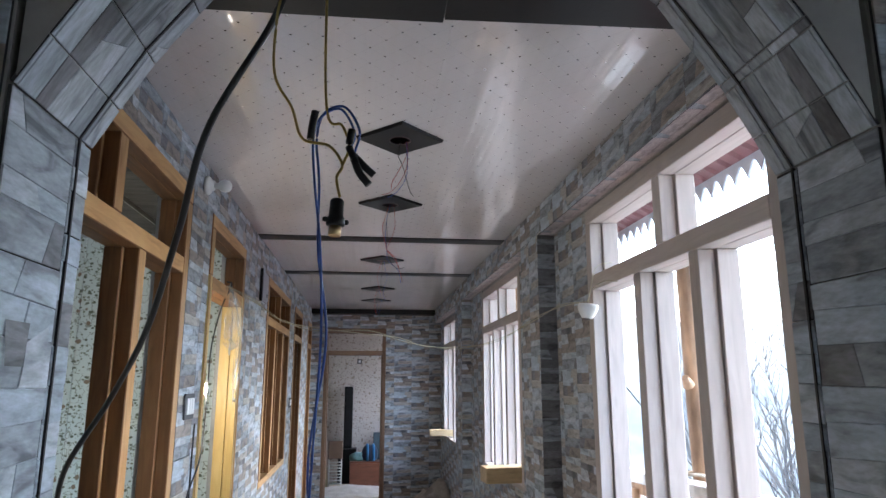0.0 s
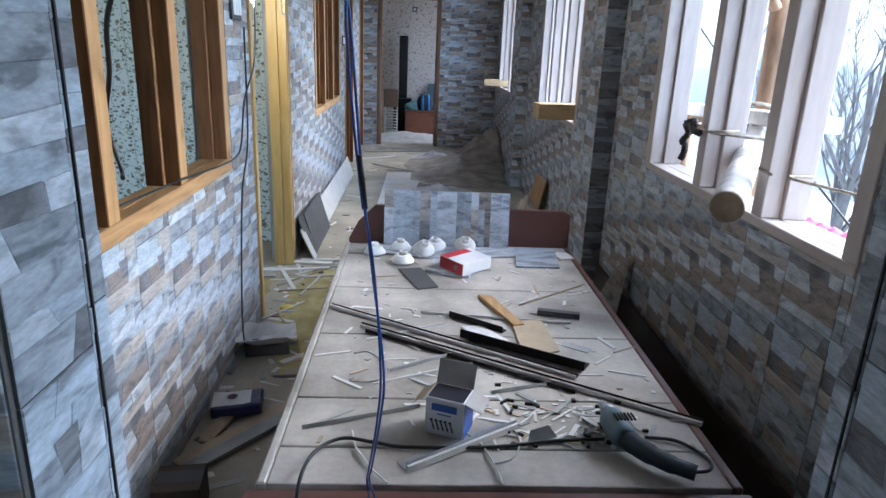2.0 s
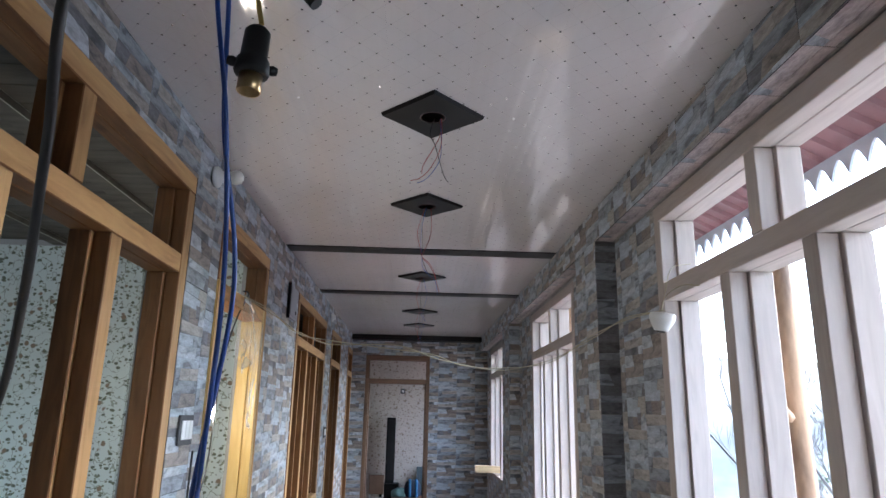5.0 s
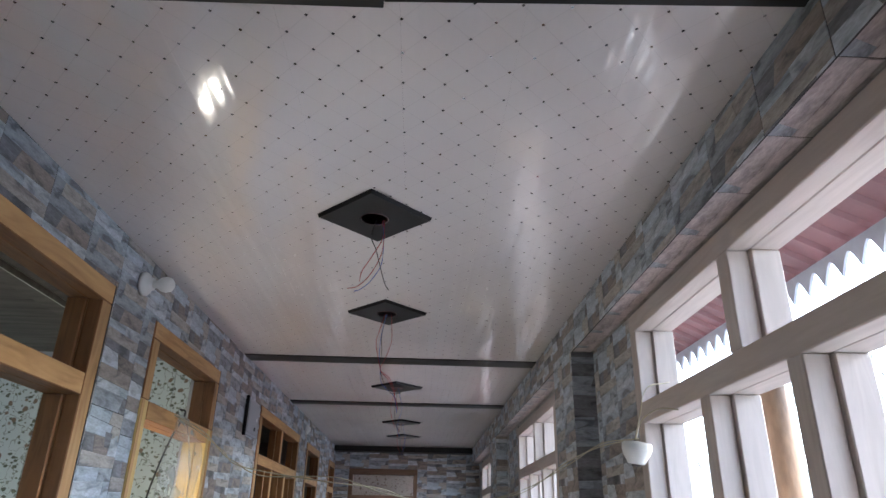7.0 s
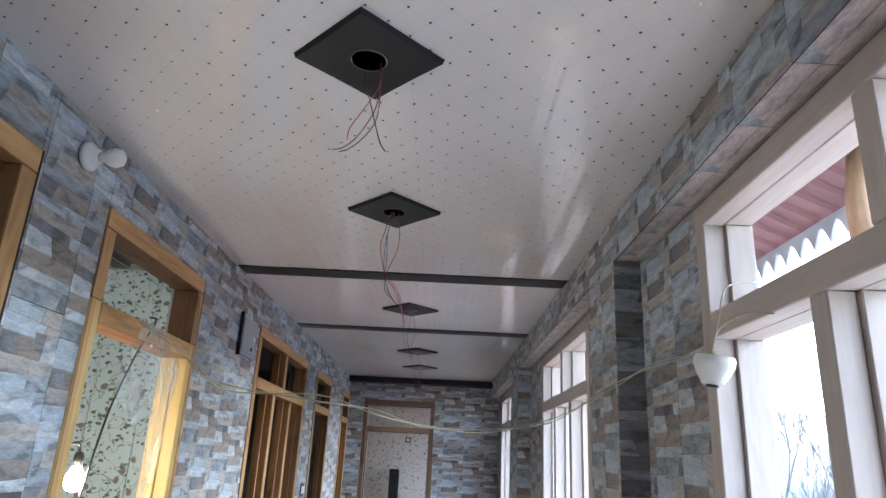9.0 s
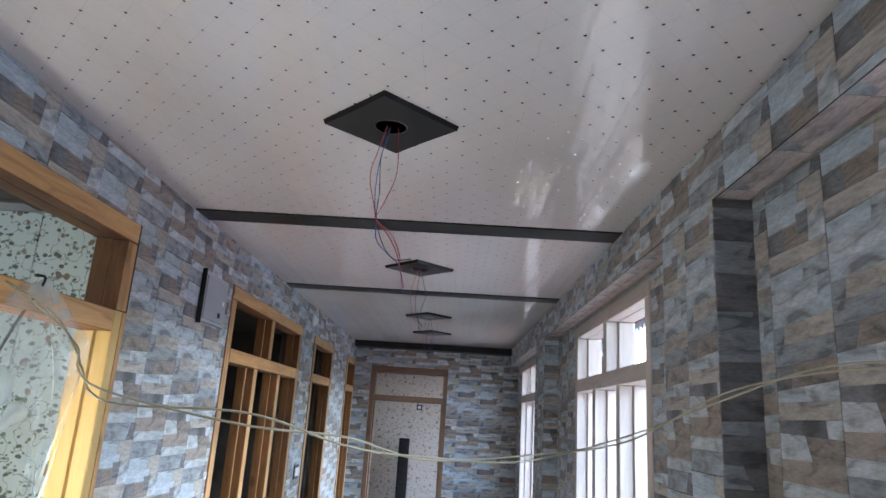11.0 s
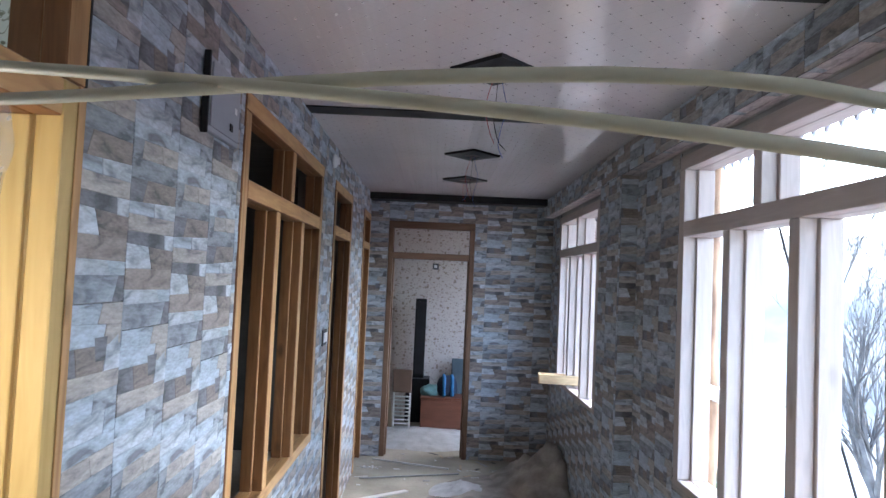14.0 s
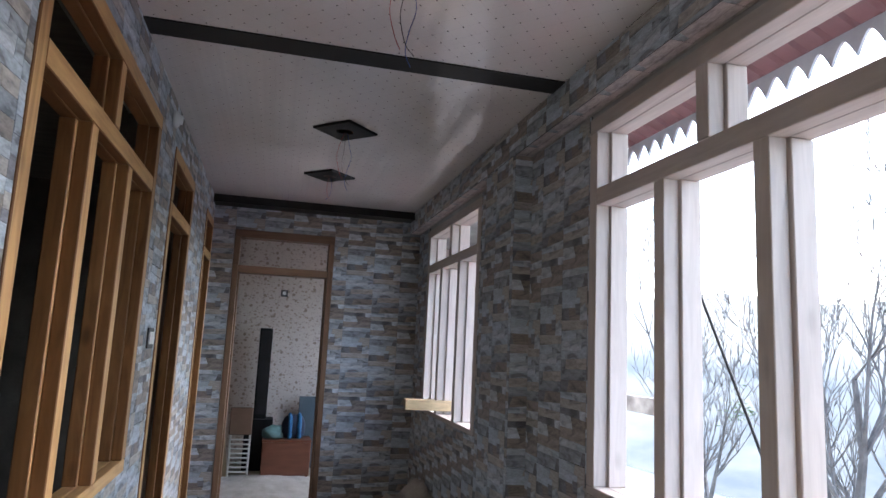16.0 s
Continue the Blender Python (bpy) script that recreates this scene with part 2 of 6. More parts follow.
def rects_minus(rects, hole):
    out = []
    h0, h1, g0, g1 = hole
    for a0, a1, b0, b1 in rects:
        if h0 >= a1 or h1 <= a0 or g0 >= b1 or g1 <= b0:
            out.append((a0, a1, b0, b1))
            continue
        if h0 > a0:
            out.append((a0, h0, b0, b1))
        if h1 < a1:
            out.append((h1, a1, b0, b1))
        m0, m1 = max(a0, h0), min(a1, h1)
        if g0 > b0:
            out.append((m0, m1, b0, g0))
        if g1 < b1:
            out.append((m0, m1, g1, b1))
    return [r for r in out if r[1] - r[0] > 0.004 and r[3] - r[2] > 0.004]


def slab_wall(name, frame_m, u0, u1, v0, v1, holes, thick, label, mat=None):
    """A wall with real openings: local x along, y up, z out of its face."""
    rects = [(u0, u1, v0, v1)]
    for h in holes:
        rects = rects_minus(rects, h)
    bm = bmesh.new()
    for a0, a1, b0, b1 in rects:
        add_box(bm, a0, a1, b0, b1, -thick, 0)
    ob = tagged(part(name, bm, mat or PLASTER), label, "wall", kind="structure")
    ob.matrix_world = frame_m
    return ob


def face_frame(origin, u, v):
    u, v = Vector(u), Vector(v)
    w = u.cross(v)
    return Matrix.Translation(origin) @ Matrix((u, v, w)).transposed().to_4x4()


# faces of the corridor: u along, v up, w into the room
F_LEFT = face_frame((XL, 0, 0), (0, 1, 0), (0, 0, 1))
F_RIGHT = face_frame((XR, 0, 0), (0, -1, 0), (0, 0, 1))
F_END = face_frame((0, YE, 0), (1, 0, 0), (0, 0, 1))


def flip(h):
    return (-h[1], -h[0], h[2], h[3])


wall_left = slab_wall("wall_left", F_LEFT, -0.78, YE + 0.13, 0, ZC + 0.3, [LW1, LD1, LW2, LD2, LD3], 0.14, "inner wall clad in grey stone-look tiles")
wall_right = slab_wall("wall_right", F_RIGHT, -YE - 0.14, 0.78, 0, ZC + 0.3, [flip(RW1), flip(RW2), flip(RW3)], 0.15, "outer wall clad in grey stone-look tiles")
wall_end = slab_wall("wall_end", F_END, 0.0, XR + 0.15, 0, ZC + 0.3, [ED], 0.13, "end wall clad in grey stone-look tiles")
wall_end.location.y += 0.002

# band over the windows and the two piers, all clad
band = tagged(part("wall_band", box(XB + 0.008, XR - 0.001, -0.775, YE - 0.002, ZS + 0.008, ZC + 0.28), PLASTER), "projecting lintel band clad in grey stone-look tiles", "wall band", kind="structure")
PIER1 = (2.02, 2.44, 1.79)
PIER2 = (5.16, 5.66, XB)
piers = []
for y0, y1, x in (PIER1, PIER2):
    ob = part("wall_pier", box(x + 0.008, XR - 0.001, y0 + 0.008, y1 - 0.008, 0.001, ZS + 0.006), PLASTER)
    piers.append(tagged(ob, "shallow wall pier clad in grey stone-look tiles", "pier", kind="structure"))

tagged(part("baseboard", box(XR - 0.03, XR - 0.012, -0.77, 2.005, 0.001, 0.215, 0.003), surface("dark_baseboard", (0.045, 0.034, 0.028), 0.6, 4, 50, 0.3, 0.1)), "dark brown board along the foot of the outer wall", "baseboard", kind="structure")

# floor, one sheet through all rooms
bm = bmesh.new()
add_box(bm, -4.2, XR + 0.15, -4.2, 10.4, -0.2, 0)
floor = tagged(part("floor", bm, CONCRETE), "bare dusty concrete floor strewn with debris", "floor", kind="structure")


# ---- ceiling of glossy panels ----
def ceiling_material():
    m, t, b = node_mat("ceiling_panel")
    n, link = t.nodes, t.links.new
    co = n.new("ShaderNodeTexCoord")
    sep = n.new("ShaderNodeSeparateXYZ")
    link(co.outputs["Object"], sep.inputs[0])

    def op(kind, a, bb=None, c=None):
        q = n.new("ShaderNodeMath")
        q.operation = kind
        for i, val in enumerate((a, bb, c)):
            if val is None:
                continue
            if isinstance(val, (int, float)):
                q.inputs[i].default_value = val
            else:
                link(val, q.inputs[i])
        return q.outputs[0]

    px, py = 0.097, 0.104
    u, v = op("DIVIDE", sep.outputs[0], px), op("DIVIDE", sep.outputs[1], py)
    a = op("PINGPONG", op("ADD", u, v), 0.5)      # zero on one set of diagonals
    c = op("PINGPONG", op("SUBTRACT", u, v), 0.5)
    dot = op("MULTIPLY", op("LESS_THAN", a, 0.043), op("LESS_THAN", c, 0.043))
    line = op("MAXIMUM", op("LESS_THAN", a, 0.012), op("LESS_THAN", c, 0.012))
    n1 = n.new("ShaderNodeTexNoise")
    n1.inputs["Scale"].default_value, n1.inputs["Detail"].default_value = 1.3, 4
    link(co.outputs["Object"], n1.inputs["Vector"])
    ramp = n.new("ShaderNodeValToRGB")
    ramp.color_ramp.elements[0].position, ramp.color_ramp.elements[1].position = 0.3, 0.7
    ramp.color_ramp.elements[0].color, ramp.color_ramp.elements[1].color = (0.61, 0.565, 0.56, 1), (0.69, 0.635, 0.63, 1)
    link(n1.outputs["Fac"], ramp.inputs[0])
    m1 = n.new("ShaderNodeMix")
    m1.data_type = "RGBA"
    link(op("MULTIPLY", line, 0.16), m1.inputs["Factor"])
    link(ramp.outputs[0], m1.inputs["A"])
    m1.inputs["B"].default_value = (0.25, 0.22, 0.22, 1)
    m2 = n.new("ShaderNodeMix")
    m2.data_type = "RGBA"
    link(op("MULTIPLY", dot, 0.9), m2.inputs["Factor"])
    link(m1.outputs["Result"], m2.inputs["A"])
    m2.inputs["B"].default_value = (0.17, 0.165, 0.17, 1)
    link(m2.outputs["Result"], b.inputs["Base Color"])
    link(op("MULTIPLY", dot, 0.9), b.inputs["Metallic"])
    b.inputs["Roughness"].default_value = 0.09
    b.inputs["Specular IOR Level"].default_value = 0.9
    n3 = n.new("ShaderNodeTexNoise")
    n3.inputs["Scale"].default_value = 1.0
    mp = n.new("ShaderNodeMapping")
    mp.inputs["Scale"].default_value = (13, 0.3, 1)
    link(co.outputs["Object"], mp.inputs[0])
    link(mp.outputs[0], n3.inputs["Vector"])
    bp = n.new("ShaderNodeBump")
    bp.inputs["Strength"].default_value, bp.inputs["Distance"].default_value = 0.5, 0.009
    link(n3.outputs["Fac"], bp.inputs["Height"])
    # every foil dot is tilted its own way, so that a few of them catch the light
    cell = n.new("ShaderNodeCombineXYZ")
    link(op("ROUND", op("ADD", u, v)), cell.inputs[0])
    link(op("ROUND", op("SUBTRACT", u, v)), cell.inputs[1])
    wn = n.new("ShaderNodeTexWhiteNoise")
    link(cell.outputs[0], wn.inputs["Vector"])
    off = n.new("ShaderNodeVectorMath")
    off.operation = "SUBTRACT"
    link(wn.outputs["Color"], off.inputs[0])
    off.inputs[1].default_value = (0.5, 0.5, 0.5)
    sc = n.new("ShaderNodeVectorMath")
    sc.operation = "SCALE"
    link(off.outputs[0], sc.inputs[0])
    link(op("MULTIPLY", dot, 1.0), sc.inputs["Scale"])
    tilt = n.new("ShaderNodeVectorMath")
    tilt.operation = "ADD"
    link(bp.outputs[0], tilt.inputs[0])
    link(sc.outputs[0], tilt.inputs[1])
    nrm = n.new("ShaderNodeVectorMath")
    nrm.operation = "NORMALIZE"
    link(tilt.outputs[0], nrm.inputs[0])
    link(nrm.outputs[0], b.inputs["Normal"])
    return m


bm = bmesh.new()
pw = 0.254
x = 0.0
while x < XB + 0.05:
    x1 = min(x + pw, XB + 0.06)
    add_box(bm, x + 0.0001, x1 - 0.0001, -0.775, YE - 0.001, ZC, ZC + 0.01)
    x = x1
add_box(bm, -0.001, XB + 0.07, -0.775, YE, ZC + 0.012, ZC + 0.03)
ceiling = tagged(part("ceiling", bm, ceiling_material()), "glossy off-white panel ceiling with a dotted diamond pattern", "ceiling", kind="structure")

for name, y0, y1, z0 in (("trim_ceiling_2", 2.966, 3.12, ZC - 0.006), ("trim_ceiling_3", 4.545, 4.69, ZC - 0.006)):
    tagged(part(name, box(0.002, XB + 0.004, y0, y1, z0, ZC + 0.002, 0.002), BLACK), "black strip across the panel ceiling", "trim", kind="structure")
for x0, x1, y, turn in ((0.002, 0.985, 0.018, -0.8), (0.987, XB + 0.004, -0.012, -2.4)):
    bm = bmesh.new()
    add_box(bm, 0, x1 - x0, -0.38, 0, ZC - 0.02, ZC + 0.002, 0.002, m=pose(x0, y, 0, 0, 0, turn))
    tagged(part("trim_ceiling_1", bm, BLACK), "black board across the panel ceiling by the archway", "trim", kind="structure")
tagged(part("trim_end_beam", box(0.001, XB + 0.05, YE - 0.20, YE - 0.012, 2.607, ZC - 0.001, 0.003), BLACK), "black trim board along the end wall under the ceiling", "trim", kind="structure")


# ---- timber window and door frames ----
def member(bm, u0, u1, v0, v1, step_u=0.0, step_v=0.0, depth=0.13, proud=0.012):
    """One rebated bar: a front part, and a wider part behind it."""
    k = -0.38 * depth
    add_box(bm, u0, u1, v0, v1, k, proud, 0.003)
    add_box(bm, u0 - step_u, u1 + step_u, v0 - step_v, v1 + step_v, -depth, k - 0.001, 0.003)
    # faces towards the corridor stay pale, reveals take pine with shade coloured in
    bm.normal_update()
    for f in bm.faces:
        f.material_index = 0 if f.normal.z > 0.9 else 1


def front_and_shaded(mat, k, nm):
    return [mat[k], (PINE_SHADED if mat is PINE and nm != "window_sill" else mat)[k]]


def timber_window(name, label, frame_m, o, mat, posts, tposts, bar=(2.085, 2.155), w=0.07, depth=0.13, proud=0.012, sill=0.055):
    ob = thing(name, label, "window", kind="structure")
    ob.matrix_world = frame_m
    u0, u1, v0, v1 = o
    s = 0.014

    def piece(nm, *a, **k):
        q = bmesh.new()
        member(q, *a, depth=depth, proud=proud, **k)
        part(nm, q, front_and_shaded(mat, 0 if nm in ("jamb", "mullion") else 1, nm), ob)

    g = 0.001
    piece("jamb", u0 + g, u0 + w, v0 + sill + 0.001, v1 - 0.071)
    piece("jamb", u1 - w, u1 - g, v0 + sill + 0.001, v1 - 0.071)
    piece("head", u0 + g, u1 - g, v1 - 0.07, v1 - g)
    piece("window_sill", u0 + g, u1 - g, v0 + g, v0 + sill)
    piece("transom", u0 + w + g, u1 - w - g, bar[0], bar[1])
    for c in posts:
        piece("mullion", c - w / 2, c + w / 2, v0 + sill + 0.001, bar[0] - g, step_u=s)
    for c in tposts:
        piece("mullion", c - w / 2, c + w / 2, bar[1] + g, v1 - 0.071, step_u=s)
    # stops behind, against which shutters would close
    for a, b in ((u0 + w, u0 + w + s), (u1 - w - s, u1 - w)):
        q = bmesh.new()
        add_box(q, a + 0.0005, b, v0 + sill + 0.001, bar[0] - g, -depth, -0.38 * depth - 0.002, 0.002)
        add_box(q, a + 0.0005, b, bar[1] + g, v1 - 0.072, -depth, -0.38 * depth - 0.002, 0.002)
        part("stop", q, (PINE_SHADED if mat is PINE else mat)[0], ob)
    return ob


def timber_door(name, label, frame_m, o, mat, bar=(2.09, 2.16), w=0.07, depth=0.13):
    ob = thing(name, label, "door frame", kind="structure")
    ob.matrix_world = frame_m
    u0, u1, v0, v1 = o
    top = bar[1] + 0.001
    for nm, a in (("jamb", (u0 + 0.001, u0 + w, 0.002, top - 0.001)), ("jamb", (u1 - w, u1 - 0.001, 0.002, top - 0.001)), ("upper_jamb", (u0 + 0.001, u0 + w, top, v1 - 0.071)), ("upper_jamb", (u1 - w, u1 - 0.001, top, v1 - 0.071)), ("head", (u0 + 0.001, u1 - 0.001, v1 - 0.07, v1 - 0.001)), ("transom", (u0 + w + 0.001, u1 - w - 0.001, *bar))):
        q = bmesh.new()
        member(q, *a, depth=depth)
        # only the lower jambs carry the painted bulb light
        wood = PINE if mat is PINE_BULB_LIT and nm != "jamb" else mat
        part(nm, q, front_and_shaded(wood, 0 if "jamb" in nm else 1, nm), ob)
    if mat is PINE_BULB_LIT:
        for a, b in ((u0 + 0.0012, u0 + 0.026), (u1 - 0.026, u1 - 0.0012)):
            part("edge_strip", box(a, b, 0.003, top - 0.002, 0.0125, 0.016, 0.001), PINE[0], ob, "orange-brown edge strip")
    for a, b in ((u0 + w, u0 + w + 0.014), (u1 - w - 0.014, u1 - w)):
        part("stop", box(a + 0.0005, b, 0.002, bar[0] - 0.001, -depth, -0.38 * depth - 0.002, 0.002), (PINE_SHADED if mat is PINE else mat)[0], ob)
    return ob


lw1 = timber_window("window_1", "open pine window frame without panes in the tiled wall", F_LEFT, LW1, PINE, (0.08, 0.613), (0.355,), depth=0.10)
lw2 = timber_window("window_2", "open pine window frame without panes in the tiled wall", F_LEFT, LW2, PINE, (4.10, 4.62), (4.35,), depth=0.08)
ld1 = timber_door("door_1", "open pine door frame with a fanlight, jambs coloured as bulb-lit", F_LEFT, LD1, PINE_BULB_LIT, depth=0.10)
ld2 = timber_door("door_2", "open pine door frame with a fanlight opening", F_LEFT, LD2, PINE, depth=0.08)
for ob, o in ((lw1, LW1), (lw2, LW2), (ld1, LD1), (ld2, LD2)):
    # added black strip in place of the dark gap between frame and tiles
    part("sealing_strip", box(o[1] + 0.0005, o[1] + 0.007, o[2] + 0.003, o[3], 0.001, 0.011), BLACK, ob, "thin black strip standing in for the gap beside the frame")
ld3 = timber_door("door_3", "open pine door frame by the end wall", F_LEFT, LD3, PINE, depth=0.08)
rw1 = timber_window("window_3", "open window frame of pale primed timber facing the valley", F_RIGHT, flip(RW1), WHITE_W, (-0.855, -0.378), (-0.63,), bar=(2.08, 2.155), depth=0.13, w=0.064, sill=0.034)
rw2 = timber_window("window_4", "open window frame of pale primed timber facing the valley", F_RIGHT, flip(RW2), WHITE_W, (-3.44, -3.95), (-3.70,), bar=(2.08, 2.155), depth=0.13, w=0.064, sill=0.034)
rw3 = timber_window("window_5", "open window frame of pale primed timber facing the valley", F_RIGHT, flip(RW3), WHITE_W, (-6.56, -7.08), (-6.82,), bar=(2.08, 2.155), depth=0.13, w=0.064, sill=0.034)
ed = timber_door("door_4", "narrow stained door frame with a fanlight in the end wall", F_END, ED, PINE_E, bar=(2.02, 2.085), w=0.05)

# ---- arch ----
ARCH_X, AY0, AY1 = 0.909, -0.99, -0.78
ARCH = ((0.514, 1.955), (0.482, 2.015), (0.440, 2.090), (0.335, 2.240), (0.220, 2.337), (0.105, 2.394), (0.000, 2.411))
prof = [(ARCH_X - a, z) for a, z in ARCH] + [(ARCH_X + a, z) for a, z in reversed(ARCH[:-1])]
bm = bmesh.new()
add_box(bm, -1.2, prof[0][0] - 0.009, AY0, AY1 - 0.004, 0, 3.1)
add_box(bm, prof[-1][0] + 0.009, 3.0, AY0, AY1 - 0.004, 0, 3.1)
for (xa, za), (xb, zb) in zip(prof, prof[1:]):
    vs = [bm.verts.new(p) for y in (AY0, AY1 - 0.004) for p in ((xa, y, za + 0.01), (xb, y, zb + 0.01), (xb, y, 3.1), (xa, y, 3.1))]
    for q in ((0, 1, 2, 3), (4, 5, 6, 7), (0, 1, 5, 4), (2, 3, 7, 6)):
        bm.faces.new([vs[i] for i in q])
bmesh.ops.recalc_face_normals(bm, faces=bm.faces[:])
wall_arch = tagged(part("wall_arch", bm, PLASTER), "archway clad in long grey stone-look tiles", "wall", kind="structure")

bm = bmesh.new()
ja, jb = AY1 - 0.044, AY1 - 0.040
add_box(bm, prof[0][0] - 0.006, prof[0][0] + 0.0015, ja, jb, 0, prof[0][1])
add_box(bm, prof[-1][0] - 0.0015, prof[-1][0] + 0.006, ja, jb, 0, prof[0][1])
for (xa, za), (xb, zb) in zip(prof, prof[1:]):
    vs = [bm.verts.new(p) for y in (ja, jb) for p in ((xa, y, za - 0.0015), (xb, y, zb - 0.0015), (xb, y, zb + 0.006), (xa, y, za + 0.006))]
    for q in ((0, 1, 2, 3), (4, 5, 6, 7), (0, 1, 5, 4), (2, 3, 7, 6)):
        bm.faces.new([vs[i] for i in q])
bmesh.ops.recalc_face_normals(bm, faces=bm.faces[:])
tagged(part("trim_arch", bm, BLACK), "thin black joint strip round the arch", "trim", kind="structure")

# ---- plain shells that close the neighbouring rooms ----
def shell(name, x0, x1, y0, y1, z0, z1, mat, label):
    return tagged(part(name, box(x0, x1, y0, y1, z0, z1), mat), label, "wall", kind="structure")


def paper(name, ground, leaf, bloom, vine, scale, rough=0.5):
    """Patterned wall panelling: slanting leaves of two directions, round blooms and thin curling stems."""
    m, t, b = node_mat(name)
    n, link = t.nodes, t.links.new
    co = n.new("ShaderNodeTexCoord")
    wob = n.new("ShaderNodeTexNoise")
    wob.inputs["Scale"].default_value = scale * 0.8
    link(co.outputs["Object"], wob.inputs["Vector"])
    warp = n.new("ShaderNodeVectorMath")
    warp.operation = "MULTIPLY_ADD"
    warp.inputs[1].default_value = (0.5 / scale,) * 3
    link(wob.outputs["Color"], warp.inputs[0])
    link(co.outputs["Object"], warp.inputs[2])

    def spots(turn, stretch, sc, edge, seed):
        mp = n.new("ShaderNodeMapping")
        mp.inputs["Location"].default_value = (seed, seed * 1.7, seed * 0.6)
        mp.inputs["Rotation"].default_value = (radians(turn), radians(turn), radians(turn))
        mp.inputs["Scale"].default_value = stretch
        link(warp.outputs[0], mp.inputs["Vector"])
        v = n.new("ShaderNodeTexVoronoi")
        v.inputs["Scale"].default_value = sc
        link(mp.outputs[0], v.inputs["Vector"])
        r = n.new("ShaderNodeMapRange")
        r.inputs["From Min"].default_value, r.inputs["From Max"].default_value = edge, edge + 0.06
        r.inputs["To Min"].default_value, r.inputs["To Max"].default_value = 1, 0
        link(v.outputs["Distance"], r.inputs["Value"])
        return r.outputs[0]

    def mix(fac, a, c, k=1.0):
        q = n.new("ShaderNodeMix")
        q.data_type = "RGBA"
        mu = n.new("ShaderNodeMath")
        mu.operation = "MULTIPLY"
        mu.inputs[1].default_value = k
        link(fac, mu.inputs[0])
        link(mu.outputs[0], q.inputs["Factor"])
        if isinstance(a, tuple):
            q.inputs["A"].default_value = rgb(a)
        else:
            link(a, q.inputs["A"])
        q.inputs["B"].default_value = rgb(c)
        return q.outputs["Result"]

    stem = n.new("ShaderNodeTexNoise")
    stem.inputs["Scale"].default_value = scale * 0.75
    link(warp.outputs[0], stem.inputs["Vector"])
    dist = n.new("ShaderNodeMath")
    dist.operation = "COMPARE"
    dist.inputs[1].default_value, dist.inputs[2].default_value = 0.5, 0.012
    link(stem.outputs["Fac"], dist.inputs[0])
    c = mix(dist.outputs[0], ground, vine, 0.7)
    c = mix(spots(35, (1, 2.0, 1.5), scale * 1.15, 0.23, 3.0), c, leaf)
    c = mix(spots(-40, (1.6, 1, 2.1), scale * 1.1, 0.21, 7.0), c, vine)
    c = mix(spots(0, (1, 1, 1), scale * 0.75, 0.17, 11.0), c, bloom)
    link(c, b.inputs["Base Color"])
    b.inputs["Roughness"].default_value = rough
    return m


PAPER_A = paper("floral_panel", (0.56, 0.61, 0.575), (0.11, 0.12, 0.08), (0.21, 0.145, 0.095), (0.18, 0.19, 0.13), 17)
PAPER_B = paper("leaf_panel", (0.58, 0.50, 0.45), (0.36, 0.275, 0.225), (0.30, 0.225, 0.18), (0.44, 0.355, 0.305), 15)

# side room with floral panelling: grooved panels on the wall that faces the frames
back = shell("wall_side_room_back", -4.2, -0.141, 2.99, 3.06, 0, 2.9, PLASTER, "floral panelled wall of the side room")
x = -4.2
while x < -0.15:
    x1 = min(x + 0.254, -0.142)
    p = part("panel", box(x + 0.002, x1 - 0.002, 2.978, 2.989, 0.002, 2.62, 0.002), PAPER_A, back)
    x = x1
shell("wall_side_room_far", -4.3, -4.2, -4.2, 3.06, 0, 0.9, PAPER_A, "floral panelled wall of the side room")
shell("wall_side_room_far_top", -4.3, -4.2, -4.2, 3.06, 2.2, 2.9, PAPER_A, "floral panelled wall of the side room")
shell("wall_side_room_far_a", -4.3, -4.2, -4.2, 1.2, 0.9, 2.2, PAPER_A, "floral panelled wall of the side room")
shell("wall_side_room_far_b", -4.3, -4.2, 1.4, 3.06, 0.9, 2.2, PAPER_A, "floral panelled wall of the side room")
bm = bmesh.new()
y = -4.2
while y < 3.05:
    add_box(bm, -4.2, -0.142, y + 0.004, min(y + 0.14, 3.05), 2.66, 2.68, 0.002)
    y += 0.14
add_box(bm, -4.2, -0.142, -4.2, 3.05, 2.685, 2.72)
for x in (-0.62, -1.45, -2.3, -3.2):
    add_box(bm, x - 0.045, x + 0.045, -4.2, 2.97, 2.625, 2.659, 0.003, mi=1)
tagged(part("ceiling_side_room", bm, [GREY_P, surface("pale_batten", (0.40, 0.42, 0.38), 0.8, 4, 40, 0.3, 0.2)]), "dark unpainted plank ceiling of the side room", "ceiling", kind="structure")
# these walls are coloured dark in place of the room's missing light
shell("wall_dark_room_far", -4.3, -4.2, 3.06, 8.13, 0, 2.9, GREY_P, "wall of the unlit room, its darkness put into the colour")
shell("wall_dark_room_end", -4.2, -0.141, 8.0, 8.13, 0, 2.9, GREY_P, "wall of the unlit room, its darkness put into the colour")
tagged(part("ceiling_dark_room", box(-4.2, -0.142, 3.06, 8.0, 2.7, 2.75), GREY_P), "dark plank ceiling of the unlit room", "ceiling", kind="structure")

